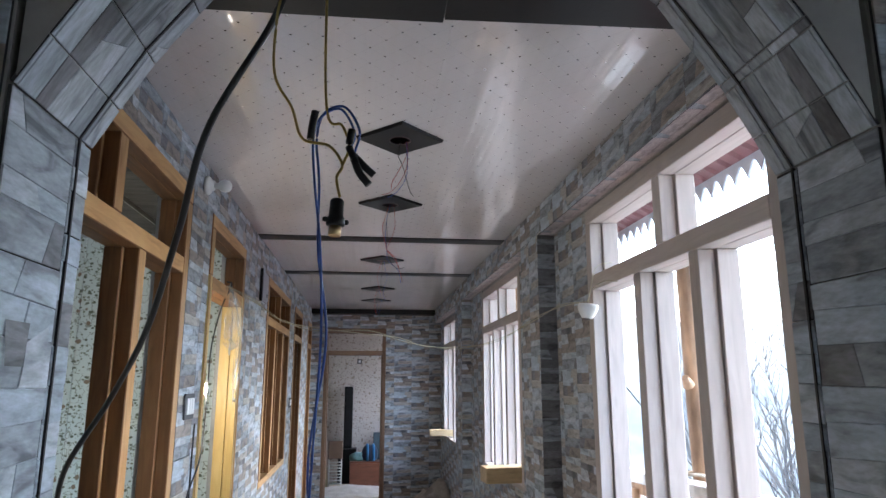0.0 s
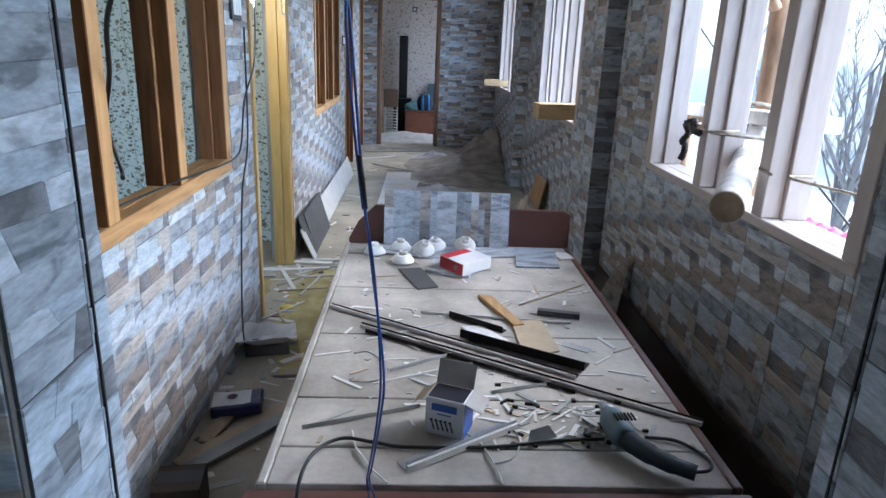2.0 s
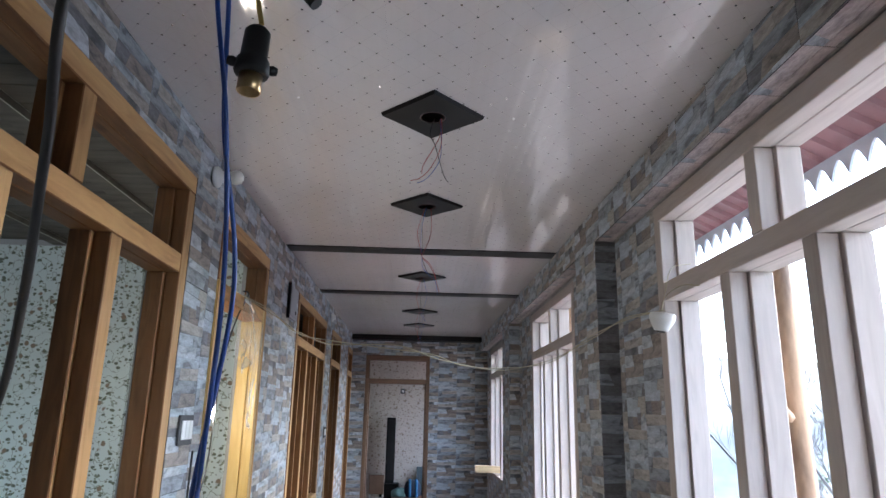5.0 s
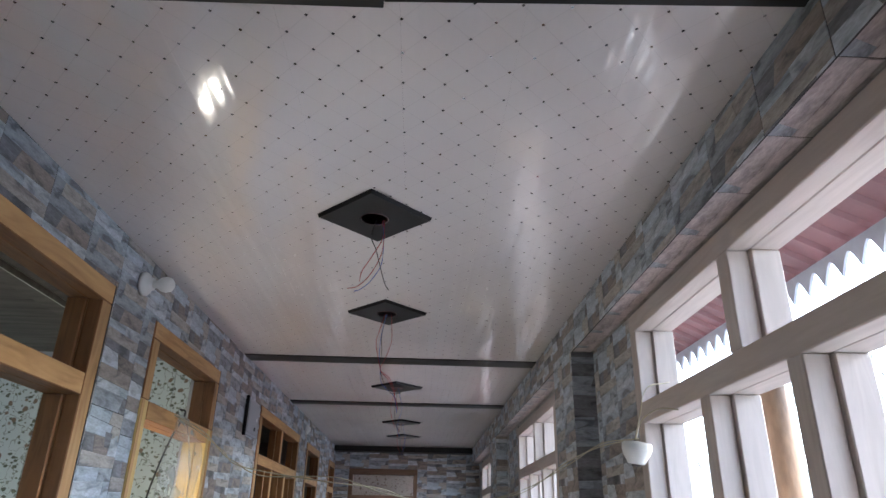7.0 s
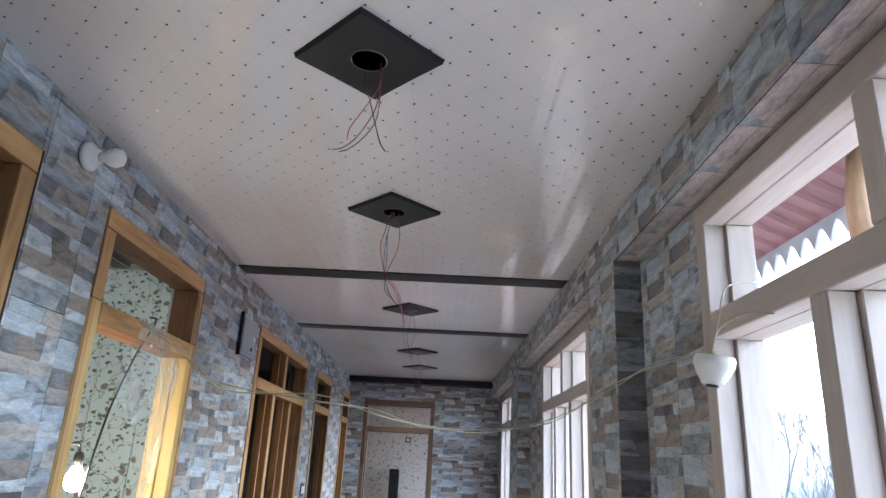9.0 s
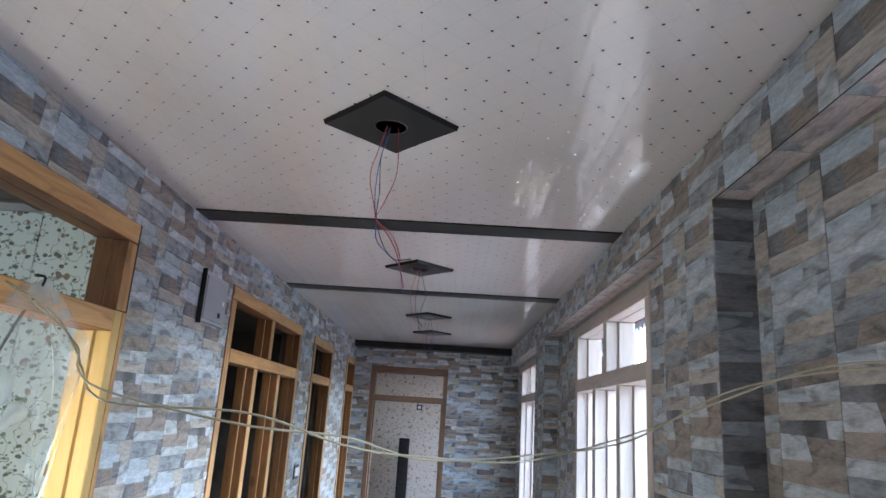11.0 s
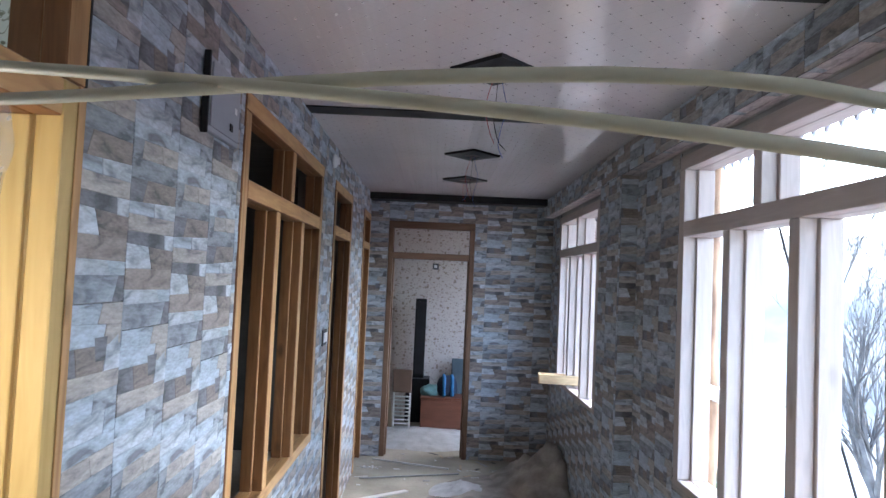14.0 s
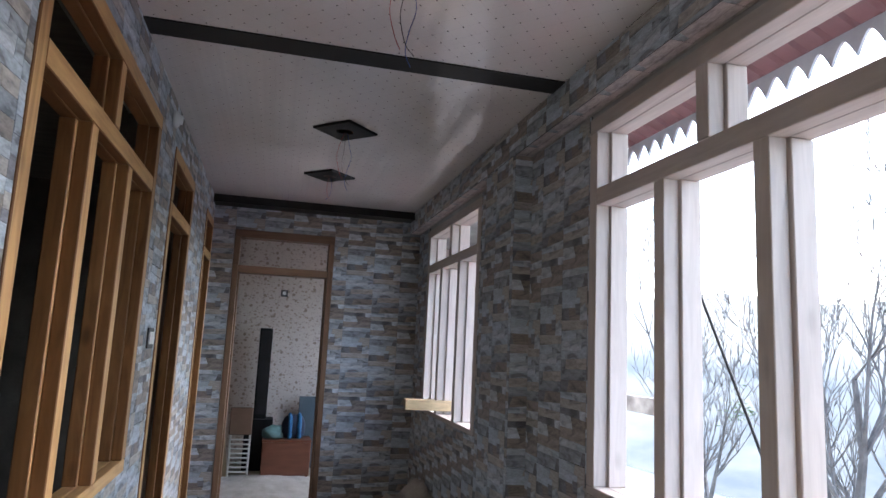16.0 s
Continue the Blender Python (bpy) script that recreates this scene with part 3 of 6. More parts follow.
# room beyond the end door
shell("wall_end_room_back", -1.3, 3.0, 10.0, 10.12, 0, 2.9, PAPER_B, "beige leaf-patterned panelled wall of the end room")
shell("wall_end_room_left", -1.4, -1.3, 8.13, 10.12, 0, 2.9, PAPER_B, "beige leaf-patterned panelled wall of the end room")
for i, (a, b, c, d) in enumerate(((8.13, 10.0, 0, 1.35), (8.13, 10.0, 2.4, 2.9), (8.13, 8.6, 1.35, 2.4), (9.3, 10.0, 1.35, 2.4))):
    shell("wall_end_room_right_%d" % (i + 1), 3.0, 3.1, a, b, c, d, PAPER_B, "beige leaf-patterned panelled wall of the end room")
tagged(part("ceiling_end_room", box(-1.3, 3.0, 8.13, 10.0, ZC + 0.02, ZC + 0.06), PLASTER), "pale ceiling of the end room", "ceiling", kind="structure")
tagged(part("floor_end_room", box(XR + 0.15, 3.1, 8.0, 10.4, -0.2, 0.0), CONCRETE), "dusty floor of the end room", "floor", kind="structure")

# space before the archway, behind the walk's start
for i, (x0, x1, y0, y1) in enumerate(((-1.3, -1.2, -4.2, -0.8), (3.0, 3.1, -4.2, -2.9), (3.0, 3.1, -1.2, -0.8), (-1.3, 3.1, -4.3, -4.2))):
    shell("wall_hall_%d" % (i + 1), x0, x1, y0, y1, 0, 3.1, PLASTER, "plain plastered wall of the hall")
for i, (y0, y1, z0, z1) in enumerate(((-2.9, -1.2, 0, 1.0), (-2.9, -1.2, 2.3, 3.1), (-2.9, -2.5, 1.0, 2.3), (-1.7, -1.2, 1.0, 2.3))):
    shell("wall_hall_%d" % (i + 5), 3.0, 3.1, y0, y1, z0, z1, PLASTER, "plain plastered wall of the hall")
tagged(part("ceiling_hall", box(-1.3, 3.1, -4.3, -0.5, 3.1, 3.16), PLASTER), "plain ceiling of the hall", "ceiling", kind="structure")
tagged(part("floor_hall", box(XR + 0.15, 3.1, -4.3, -0.5, -0.2, 0.0), CONCRETE), "dusty floor of the hall", "floor", kind="structure")
tagged(part("roof_slab", box(-4.4, XR + 0.16, -0.78, 10.2, 2.98, 3.05), PLASTER), "roof slab above the ceiling", "roof", kind="structure")

# ---- bed used as a work bench ----
def bench():
    ob = thing("bed", "low wooden bed with dusty board top used as a work bench", "bed")
    x0, x1, y0, y1, z = 0.50, 1.525, -0.42, 1.383, 0.49
    seams = (y0, -0.281, -0.056, 0.351, 0.782, 1.21, y1)
    for a, b in zip(seams, seams[1:]):
        part("board", box(x0 + 0.002, x1 - 0.002, a + 0.0028, b - 0.0028, z - 0.018, z, 0.002), PLY, ob)
    part("side_rail", box(x0 - 0.022, x0, y0, y1, z - 0.20, z + 0.003, 0.004), PLY, ob, "pale dusty side rail")
    part("side_rail", box(x1, x1 + 0.022, y0, y1, z - 0.20, z + 0.003, 0.004), LAMINATE, ob, "red-brown laminated side rail")
    part("footboard", box(x0 - 0.05, x1 + 0.04, y0 - 0.075, y0 - 0.002, 0.06, z - 0.004, 0.012), LAMINATE, ob, "red-brown laminated footboard")
    bm = bmesh.new()
    edge = [(x0 - 0.01, 0.06), (x1 + 0.02, 0.06), (x1 + 0.02, z + 0.160), (x1 - 0.01, z + 0.178), (x0 + 0.115, z + 0.186), (x0 + 0.035, z + 0.105), (x0 - 0.01, z + 0.02)]
    for y in (y1 + 0.002, y1 + 0.030):
        bm.faces.new([bm.verts.new((ex, y, ez)) for ex, ez in edge])
    bm.verts.ensure_lookup_table()
    for k in range(len(edge)):
        q = (k + 1) % len(edge)
        bm.faces.new([bm.verts[i] for i in (k, q, q + len(edge), k + len(edge))])
    bmesh.ops.recalc_face_normals(bm, faces=bm.faces[:])
    part("headboard", bm, LAMINATE, ob, "red-brown laminated headboard with cut corners")
    part("base_panel", box(x0 + 0.03, x1 - 0.03, y0 + 0.002, y1 - 0.002, 0.0, z - 0.019), LAMINATE, ob)
    for x in (x0 - 0.04, x1 + 0.0):
        for y in (y0 - 0.06, y1 + 0.005):
            part("leg", box(x, x + 0.03, y, y + 0.03, 0, 0.062), LAMINATE, ob)
    return ob


bed = bench()

# ---- outdoors ----
GROUND = surface("winter_ground", (0.24, 0.22, 0.18), 0.95, 0.02, 0.4, 0.4, 0.0, tint=(0.32, 0.32, 0.30))
BARK = surface("bark", (0.13, 0.115, 0.105), 0.9, 6, 40, 0.4, 0.3)
LOG = surface("debarked_log", (0.22, 0.12, 0.065), 0.7, 5, 30, 0.5, 0.4, stretch=(2, 2, 0.6), tint=(0.36, 0.22, 0.13))
LOG_PALE = surface("pale_log", (0.42, 0.38, 0.35), 0.75, 7, 40, 0.45, 0.4, tint=(0.62, 0.59, 0.56))
LOG_END = surface("sawn_log_end", (0.32, 0.24, 0.16), 0.8, 14, 60, 0.4, 0.2)
ROPE = surface("rope", (0.40, 0.34, 0.26), 0.9, 40, 150, 0.4, 0.3)
ROPE_D = surface("dark_rag", (0.05, 0.045, 0.045), 0.9, 30, 120, 0.4, 0.3)
ROOF_RED = surface("bright_red_roof", (0.55, 0.06, 0.10), 0.4, 3, 30, 0.15, 0.0)
FASCIA = surface("fascia_paint", (0.36, 0.36, 0.38), 0.6, 4, 40, 0.15, 0.05)

# ground falling away to a wide valley, and hazy slopes beyond it
bm = bmesh.new()
N = 48
grid = {}
for i in range(N + 1):
    for j in range(N + 1):
        sx, sy = (i / N * 2 - 1), (j / N * 2 - 1)
        gx, gy = 2200 * sx * abs(sx) ** 1.6, 2200 * sy * abs(sy) ** 1.6
        gz = -3.2 - 0.28 * max(0.0, gx - 3) if gx < 300 else -86 + 0.0 * gx
        gz = max(gz, -86) - (0.25 if gx < 3 else 0)
        if gx > 500:
            gz += (gx - 500) * 0.14
        gz += noise.noise(Vector((gx * 0.004, gy * 0.004, 0))) * min(60, abs(gx) * 0.06)
        grid[i, j] = bm.verts.new((gx, gy, gz))
for i in range(N):
    for j in range(N):
        bm.faces.new((grid[i, j], grid[i + 1, j], grid[i + 1, j + 1], grid[i, j + 1]))
ground = tagged(part("ground", bm, GROUND, smooth=True), "dry winter hillside falling away to a wide valley", "ground", kind="structure")

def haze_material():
    """Far slopes with bright haze painted in, whitening upwards; the sheet itself glows."""
    m, t, b = node_mat("painted_valley_haze")
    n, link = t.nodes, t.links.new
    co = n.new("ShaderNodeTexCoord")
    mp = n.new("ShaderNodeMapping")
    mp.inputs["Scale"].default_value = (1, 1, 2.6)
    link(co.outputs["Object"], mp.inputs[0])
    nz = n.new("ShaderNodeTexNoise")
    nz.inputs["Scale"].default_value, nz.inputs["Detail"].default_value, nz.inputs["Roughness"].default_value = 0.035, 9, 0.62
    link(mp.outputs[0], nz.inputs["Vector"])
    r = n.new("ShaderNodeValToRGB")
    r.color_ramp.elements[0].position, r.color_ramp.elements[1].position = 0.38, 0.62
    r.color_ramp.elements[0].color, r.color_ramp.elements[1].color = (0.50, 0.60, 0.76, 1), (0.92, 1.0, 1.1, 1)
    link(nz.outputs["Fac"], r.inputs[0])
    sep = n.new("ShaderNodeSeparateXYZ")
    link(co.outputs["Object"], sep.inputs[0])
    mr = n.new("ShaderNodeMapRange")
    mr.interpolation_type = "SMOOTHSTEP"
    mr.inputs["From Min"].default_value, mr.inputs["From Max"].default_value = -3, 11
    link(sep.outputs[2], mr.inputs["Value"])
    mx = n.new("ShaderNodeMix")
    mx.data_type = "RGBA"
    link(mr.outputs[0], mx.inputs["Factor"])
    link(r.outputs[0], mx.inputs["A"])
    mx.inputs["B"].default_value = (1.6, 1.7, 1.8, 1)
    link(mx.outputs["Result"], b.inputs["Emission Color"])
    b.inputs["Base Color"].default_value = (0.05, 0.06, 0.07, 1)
    # glow stands in for daylight scattered by the haze
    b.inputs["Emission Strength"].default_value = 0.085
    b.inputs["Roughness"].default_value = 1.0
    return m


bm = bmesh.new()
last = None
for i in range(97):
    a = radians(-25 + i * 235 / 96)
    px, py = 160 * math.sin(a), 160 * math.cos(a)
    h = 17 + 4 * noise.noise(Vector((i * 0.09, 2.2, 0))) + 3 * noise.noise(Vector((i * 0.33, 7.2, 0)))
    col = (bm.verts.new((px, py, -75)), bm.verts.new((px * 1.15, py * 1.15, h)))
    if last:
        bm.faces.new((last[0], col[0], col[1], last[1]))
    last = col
tagged(part("backdrop", bm, haze_material()), "pale mountain slopes in painted glowing haze", "mountains", kind="structure")


def bare_tree(name, base, height, seed, label):
    rng = random.Random(seed)
    ob = thing(name, label, "tree")
    ob.location = base
    trunk, twigs = bmesh.new(), bmesh.new()

    def limb(bm, p, d, length, r, depth):
        pts, q, dd = [p], p, d.copy()
        n = 4 if depth else 5
        for k in range(n):
            dd = (dd + Vector((rng.uniform(-1, 1), rng.uniform(-1, 1), rng.uniform(-0.2, 0.7))) * 0.18).normalized()
            q = q + dd * length / n
            pts.append(q)
        add_limb(bm, pts, [r * (1 - 0.72 * i / n) for i in range(n + 1)], 6 if depth < 2 else 4)
        if depth >= 4:
            return
        kids = (9, 6, 5, 4)[depth]
        for k in range(kids):
            i = rng.randint(1 if depth else 2, n)
            side = Vector((rng.uniform(-1, 1), rng.uniform(-1, 1), rng.uniform(0.3, 1.2))).normalized()
            nd = (dd * 0.75 + side).normalized()
            limb(twigs, pts[i], nd, length * rng.uniform(0.42, 0.66), max(r * (1 - 0.72 * i / n) * 0.62, 0.007), depth + 1)

    def add_limb(bm, pts, rs, sides):
        rings = []
        for i, p in enumerate(pts):
            d = (pts[min(i + 1, len(pts) - 1)] - pts[max(i - 1, 0)]).normalized()
            a = d.orthogonal().normalized()
            b = d.cross(a)
            rings.append([bm.verts.new(p + (a * math.cos(k * math.tau / sides) + b * math.sin(k * math.tau / sides)) * rs[i]) for k in range(sides)])
        for q, s in zip(rings, rings[1:]):
            for k in range(sides):
                bm.faces.new((q[k], q[(k + 1) % sides], s[(k + 1) % sides], s[k]))

    limb(trunk, Vector((0, 0, 0)), Vector((rng.uniform(-0.1, 0.1), rng.uniform(-0.1, 0.1), 1)).normalized(), height * 0.55, height * 0.014, 0)
    part("trunk", trunk, BARK, ob)
    part("crown", twigs, BARK, ob, "leafless crown of thin branching twigs")
    return ob


bare_tree("bare_tree", (8.7, 9.9, -3.9), 9.6, 4, "leafless winter tree on the hillside below the windows")
bare_tree("bare_tree", (9.3, 13.0, -4.0), 9.8, 9, "leafless winter tree on the hillside below the windows")

LEAF = surface("evergreen_leaf", (0.05, 0.085, 0.03), 0.7, 4, 40, 0.5, 0.0, tint=(0.09, 0.12, 0.05))


def leaf_cloud(count, seed, place, size):
    """Many small folded leaves; place(rng) gives the middle of each."""
    rng = random.Random(seed)
    bm = bmesh.new()
    for _ in range(count):
        c = place(rng)
        d = Vector((rng.uniform(-1, 1), rng.uniform(-1, 1), rng.uniform(-0.6, 1))).normalized()
        w = d.orthogonal().normalized() * size * rng.uniform(0.25, 0.4)
        d = d * size * rng.uniform(0.7, 1.3)
        bm.faces.new([bm.verts.new(p) for p in (c - d, c + w, c + d, c - w)])
    return bm


def in_cone(base_r, height):
    def place(rng):
        z = rng.random() ** 1.3
        a, r = rng.uniform(0, math.tau), base_r * (1 - z * 0.85) * rng.uniform(0.35, 1.0) * (1 + 0.25 * math.sin(z * 31))
        return Vector((r * math.cos(a), r * math.sin(a), 0.5 + z * height))
    return place


def in_ball(r):
    return lambda rng: Vector((rng.gauss(0, r), rng.gauss(0, r), rng.gauss(0, r * 0.8)))


ever = thing("evergreen_tree", "small dark green evergreen tree below the windows", "tree")
ever.location = (5.15, 11.13, -4.05)
bm = bmesh.new()
add_tube(bm, [(0, 0, 0), (0.03, 0.02, 1.8), (0.0, 0.0, 4.1)], [0.10, 0.07, 0.02], 8)
part("trunk", bm, BARK, ever)
part("crown", leaf_cloud(2600, 6, in_cone(0.85, 3.7), 0.085), LEAF, ever, "ragged dark green crown")
clump = tagged(part("leaf_clump", leaf_cloud(90, 12, in_ball(0.16), 0.06), LEAF), "small clump of green leaves among bare twigs", "leaves", kind="stuff")
clump.location = (9.43, 13.0, 0.5)

# lower neighbour with a red sheet roof
nb = thing("house", "low neighbouring house with a bright red sheet roof", "house")
part("wall", box(4.9, 6.3, 3.2, 6.0, -6.2, -0.95), PLASTER, nb)
bm = bmesh.new()
for s in range(14):
    y0 = 3.1 + s * 0.235
    for (xa, za), (xb, zb) in (((4.6, -0.95), (5.6, -0.42)), ((5.6, -0.42), (6.6, -0.95))):
        q = [bm.verts.new(p) for p in ((xa, y0, za), (xb, y0, zb), (xb, y0 + 0.2, zb), (xa, y0 + 0.2, za))]
        bm.faces.new(q)
        q2 = [bm.verts.new(p) for p in ((xa, y0 + 0.2, za), (xb, y0 + 0.2, zb), (xb, y0 + 0.2175, zb + 0.03), (xa, y0 + 0.2175, za + 0.03))]
        bm.faces.new(q2)
        q3 = [bm.verts.new(p) for p in ((xa, y0 + 0.2175, za + 0.03), (xb, y0 + 0.2175, zb + 0.03), (xb, y0 + 0.235, zb), (xa, y0 + 0.235, za))]
        bm.faces.new(q3)
part("roof", bm, ROOF_RED, nb, "bright red ribbed sheet roof")

# eave over the windows: ribbed red sheet, rafters and a scalloped fascia
eave = thing("eave", "red ribbed sheet eave with a scalloped fascia board above the windows", "eave", kind="structure")
bm = bmesh.new()
ex0, ez0, ex1, ez1 = XR + 0.16, 3.33, 2.98, 2.915
y = -1.2
while y < 10.4:
    for ya, yb, da, db in ((0, 0.085, 0, 0), (0.085, 0.10, 0, -0.022), (0.10, 0.125, -0.022, -0.022), (0.125, 0.14, -0.022, 0)):
        q = [bm.verts.new(p) for p in ((ex0, y + ya, ez0 + da), (ex1, y + ya, ez1 + da), (ex1, y + yb, ez1 + db), (ex0, y + yb, ez0 + db))]
        bm.faces.new(q)
    y += 0.14
part("sheet", bm, METAL_RED, eave)
part("eave_wall", box(XR + 0.02, XR + 0.15, -0.17, 10.1, ZC + 0.31, 3.34), PLASTER, eave)
bm = bmesh.new()
pitch, fx = 0.135, 2.95
y = -1.2
segs = 16
while y < 10.3:
    top = [bm.verts.new((fx, y + pitch * k / segs, 2.905)) for k in range(segs + 1)]
    low = []
    for k in range(segs + 1):
        c = abs(k / segs - 0.5) * 2
        z = 2.775 + 0.095 * (1 - c ** 1.5)
        low.append(bm.verts.new((fx, y + pitch * k / segs, z)))
    for k in range(segs):
        bm.faces.new((top[k], low[k], low[k + 1], top[k + 1]))
    y += pitch
bmesh.ops.remove_doubles(bm, verts=bm.verts[:], dist=1e-4)
bmesh.ops.solidify(bm, geom=bm.faces[:], thickness=0.016)
part("fascia_board", bm, FASCIA, eave, "scalloped painted fascia board")

# pole, plank and tied log outside the first window
pole = thing("scaffold_pole", "peeled log pole standing upright outside the window", "pole")
rng = random.Random(3)
pts = [(2.40 + rng.uniform(-0.012, 0.012), 1.40 + rng.uniform(-0.012, 0.012), z * 0.35 - 3.4) for z in range(19)]
bm = bmesh.new()
add_tube(bm, pts, [0.047 * rng.uniform(0.9, 1.08) for _ in pts], 14)
add_tube(bm, [(2.35, 1.37, 1.62), (2.32, 1.34, 1.66)], [0.03, 0.014], 8)
part("log", bm, LOG, pole)
plank = thing("scaffold_plank", "rough plank lashed across the scaffold pole", "plank")
bm = bmesh.new()
add_box(bm, -0.055, 0.055, -0.75, 0.75, -0.03, 0.03, 0.005, m=pose(2.29, 1.47, 1.15, -2.2, 0, 0))
part("board", bm, LOG_PALE, plank)
bm = bmesh.new()
add_tube(bm, curve_pts([(2.28, 1.42, 1.19), (2.34, 1.34, 1.21), (2.44, 1.36, 1.19), (2.45, 1.44, 1.21), (2.36, 1.47, 1.20), (2.27, 1.40, 1.185), (2.24, 1.30, 1.19)], 6), 0.009, 6)
part("lashing", bm, ROPE, plank, "frayed rope lashing")
bm = bmesh.new()
add_tube(bm, [(2.29, 1.95, -1.4), (2.29, 1.95, 1.06)], 0.03, 10)
part("prop", bm, LOG, plank)
part("brace", box(2.30, 2.335, 1.72, 2.45, 1.03, 1.095, 0.004), LOG, plank, "brown batten under the plank")

far_pole = thing("scaffold_pole", "peeled log pole standing upright outside the window", "pole")
pts = [(2.47 + rng.uniform(-0.01, 0.01), 5.42 + rng.uniform(-0.01, 0.01), z * 0.35 - 3.4) for z in range(19)]
bm = bmesh.new()
add_tube(bm, pts, [0.045 * rng.uniform(0.9, 1.08) for _ in pts], 14)
part("log", bm, LOG, far_pole)
far_plank = thing("scaffold_plank", "tan plank fixed to the far scaffold pole", "plank")
part("board", box(2.385, 2.422, 4.72, 5.95, 1.17, 1.25, 0.004), LOG_PALE, far_plank)
bm = bmesh.new()
add_tube(bm, [(2.403, 5.62, -3.9), (2.403, 5.62, 1.168)], 0.022, 8)
part("prop", bm, LOG, far_plank)

log = thing("log", "pale peeled log lying over the window sill", "log")
a, b = Vector((1.72, 0.226, 0.979)), Vector((2.40, 1.40, 1.10))
pts = [a.lerp(b, k / 8) for k in range(9)]
bm = bmesh.new()
add_tube(bm, pts, [0.050 * (1 + 0.05 * math.sin(k * 1.7)) for k in range(9)], 18, closed=False)
part("trunk", bm, LOG_PALE, log)
d = (b - a).normalized()
bm = bmesh.new()
add_tube(bm, [a - d * 0.004, a + d * 0.01], [0.046, 0.050], 18)
part("sawn_end", bm, LOG_END, log, "brown sawn end")


def rope(name, ctrl, r, mat, label):
    ob = thing(name, label, "rope")
    bm = bmesh.new()
    add_tube(bm, curve_pts(ctrl, 8), r, 6)
    part("strand", bm, mat, ob)
    return ob


rope("rope", [(1.90, 0.83, 1.14), (1.885, 0.90, 1.15), (1.95, 0.95, 1.15), (2.02, 0.92, 1.15), (2.03, 0.84, 1.14), (1.95, 0.78, 1.14), (1.90, 0.83, 1.13), (2.10, 0.72, 1.12), (2.20, 0.80, 1.12)], 0.0055, ROPE, "knotted rope tied round a window post")
rope("rope", [(1.90, 0.33, 1.06), (1.885, 0.39, 1.07), (1.95, 0.44, 1.07), (2.03, 0.40, 1.07), (2.02, 0.33, 1.06), (1.94, 0.31, 1.06), (2.00, 0.20, 1.05), (2.35, -0.35, 1.02), (3.0, -1.3, 1.0)], 0.005, ROPE, "knotted rope tied round a window post")
rope("rag", [(1.885, 0.86, 1.12), (1.87, 0.90, 1.13), (1.885, 0.93, 1.16), (1.865, 0.96, 1.145), (1.885, 0.975, 1.11), (1.87, 0.985, 1.075), (1.89, 1.005, 1.06), (1.885, 0.99, 1.03), (1.88, 1.0, 1.0)], [0.008 + 0.008 * abs(math.sin(i * 1.3)) for i in range(65)], ROPE_D, "dark twisted rag hanging from the window post")
rope("stay_cable", [(2.7, 5.2, 2.5), (2.7, 4.889, 1.883), (2.7, 4.444, 1.094), (2.7, 3.9, 0.1)], 0.008, BLACK, "thin black stay cable slanting outside the windows")
rope("stay_cable", [(2.7, 3.3, 1.74), (2.7, 3.144, 1.669), (2.7, 2.2, 1.21), (2.7, 1.114, 0.739), (2.7, 0.2, 0.34)], 0.006, BLACK, "thin black stay cable slanting outside the windows")

# ---- ceiling plates with loose wires ----
RED_W = surface("red_wire", (0.35, 0.03, 0.03), 0.4, 10, 80, 0.1, 0)
BLUE_W = surface("blue_wire", (0.02, 0.07, 0.30), 0.35, 10, 80, 0.1, 0)
BLACK_W = surface("black_wire", (0.012, 0.012, 0.013), 0.4, 10, 80, 0.1, 0)
BEIGE_W = surface("beige_wire", (0.38, 0.34, 0.24), 0.6, 10, 80, 0.15, 0)


def square_with_hole(side, r, z0, z1, lip):
    bm = bmesh.new()
    n = 32
    rim = []
    for z in (z0, z1):
        inner = [bm.verts.new((r * math.cos(k * math.tau / n), r * math.sin(k * math.tau / n), z)) for k in range(n)]
        outer = []
        for k in range(n):
            a = k * math.tau / n
            c, s = math.cos(a), math.sin(a)
            q = side / 2 / max(abs(c), abs(s)) - (lip if z == z0 else 0)
            outer.append(bm.verts.new((q * c, q * s, z)))
        rim.append((inner, outer))
        for k in range(n):
            bm.faces.new((inner[k], inner[(k + 1) % n], outer[(k + 1) % n], outer[k]))
    for which in (0, 1):
        for k in range(n):
            bm.faces.new((rim[0][which][k], rim[0][which][(k + 1) % n], rim[1][which][(k + 1) % n], rim[1][which][k]))
    bmesh.ops.recalc_face_normals(bm, faces=bm.faces[:])
    return bm


RIM = surface("plate_rim", (0.16, 0.11, 0.11), 0.5, 8, 60, 0.2, 0.05)


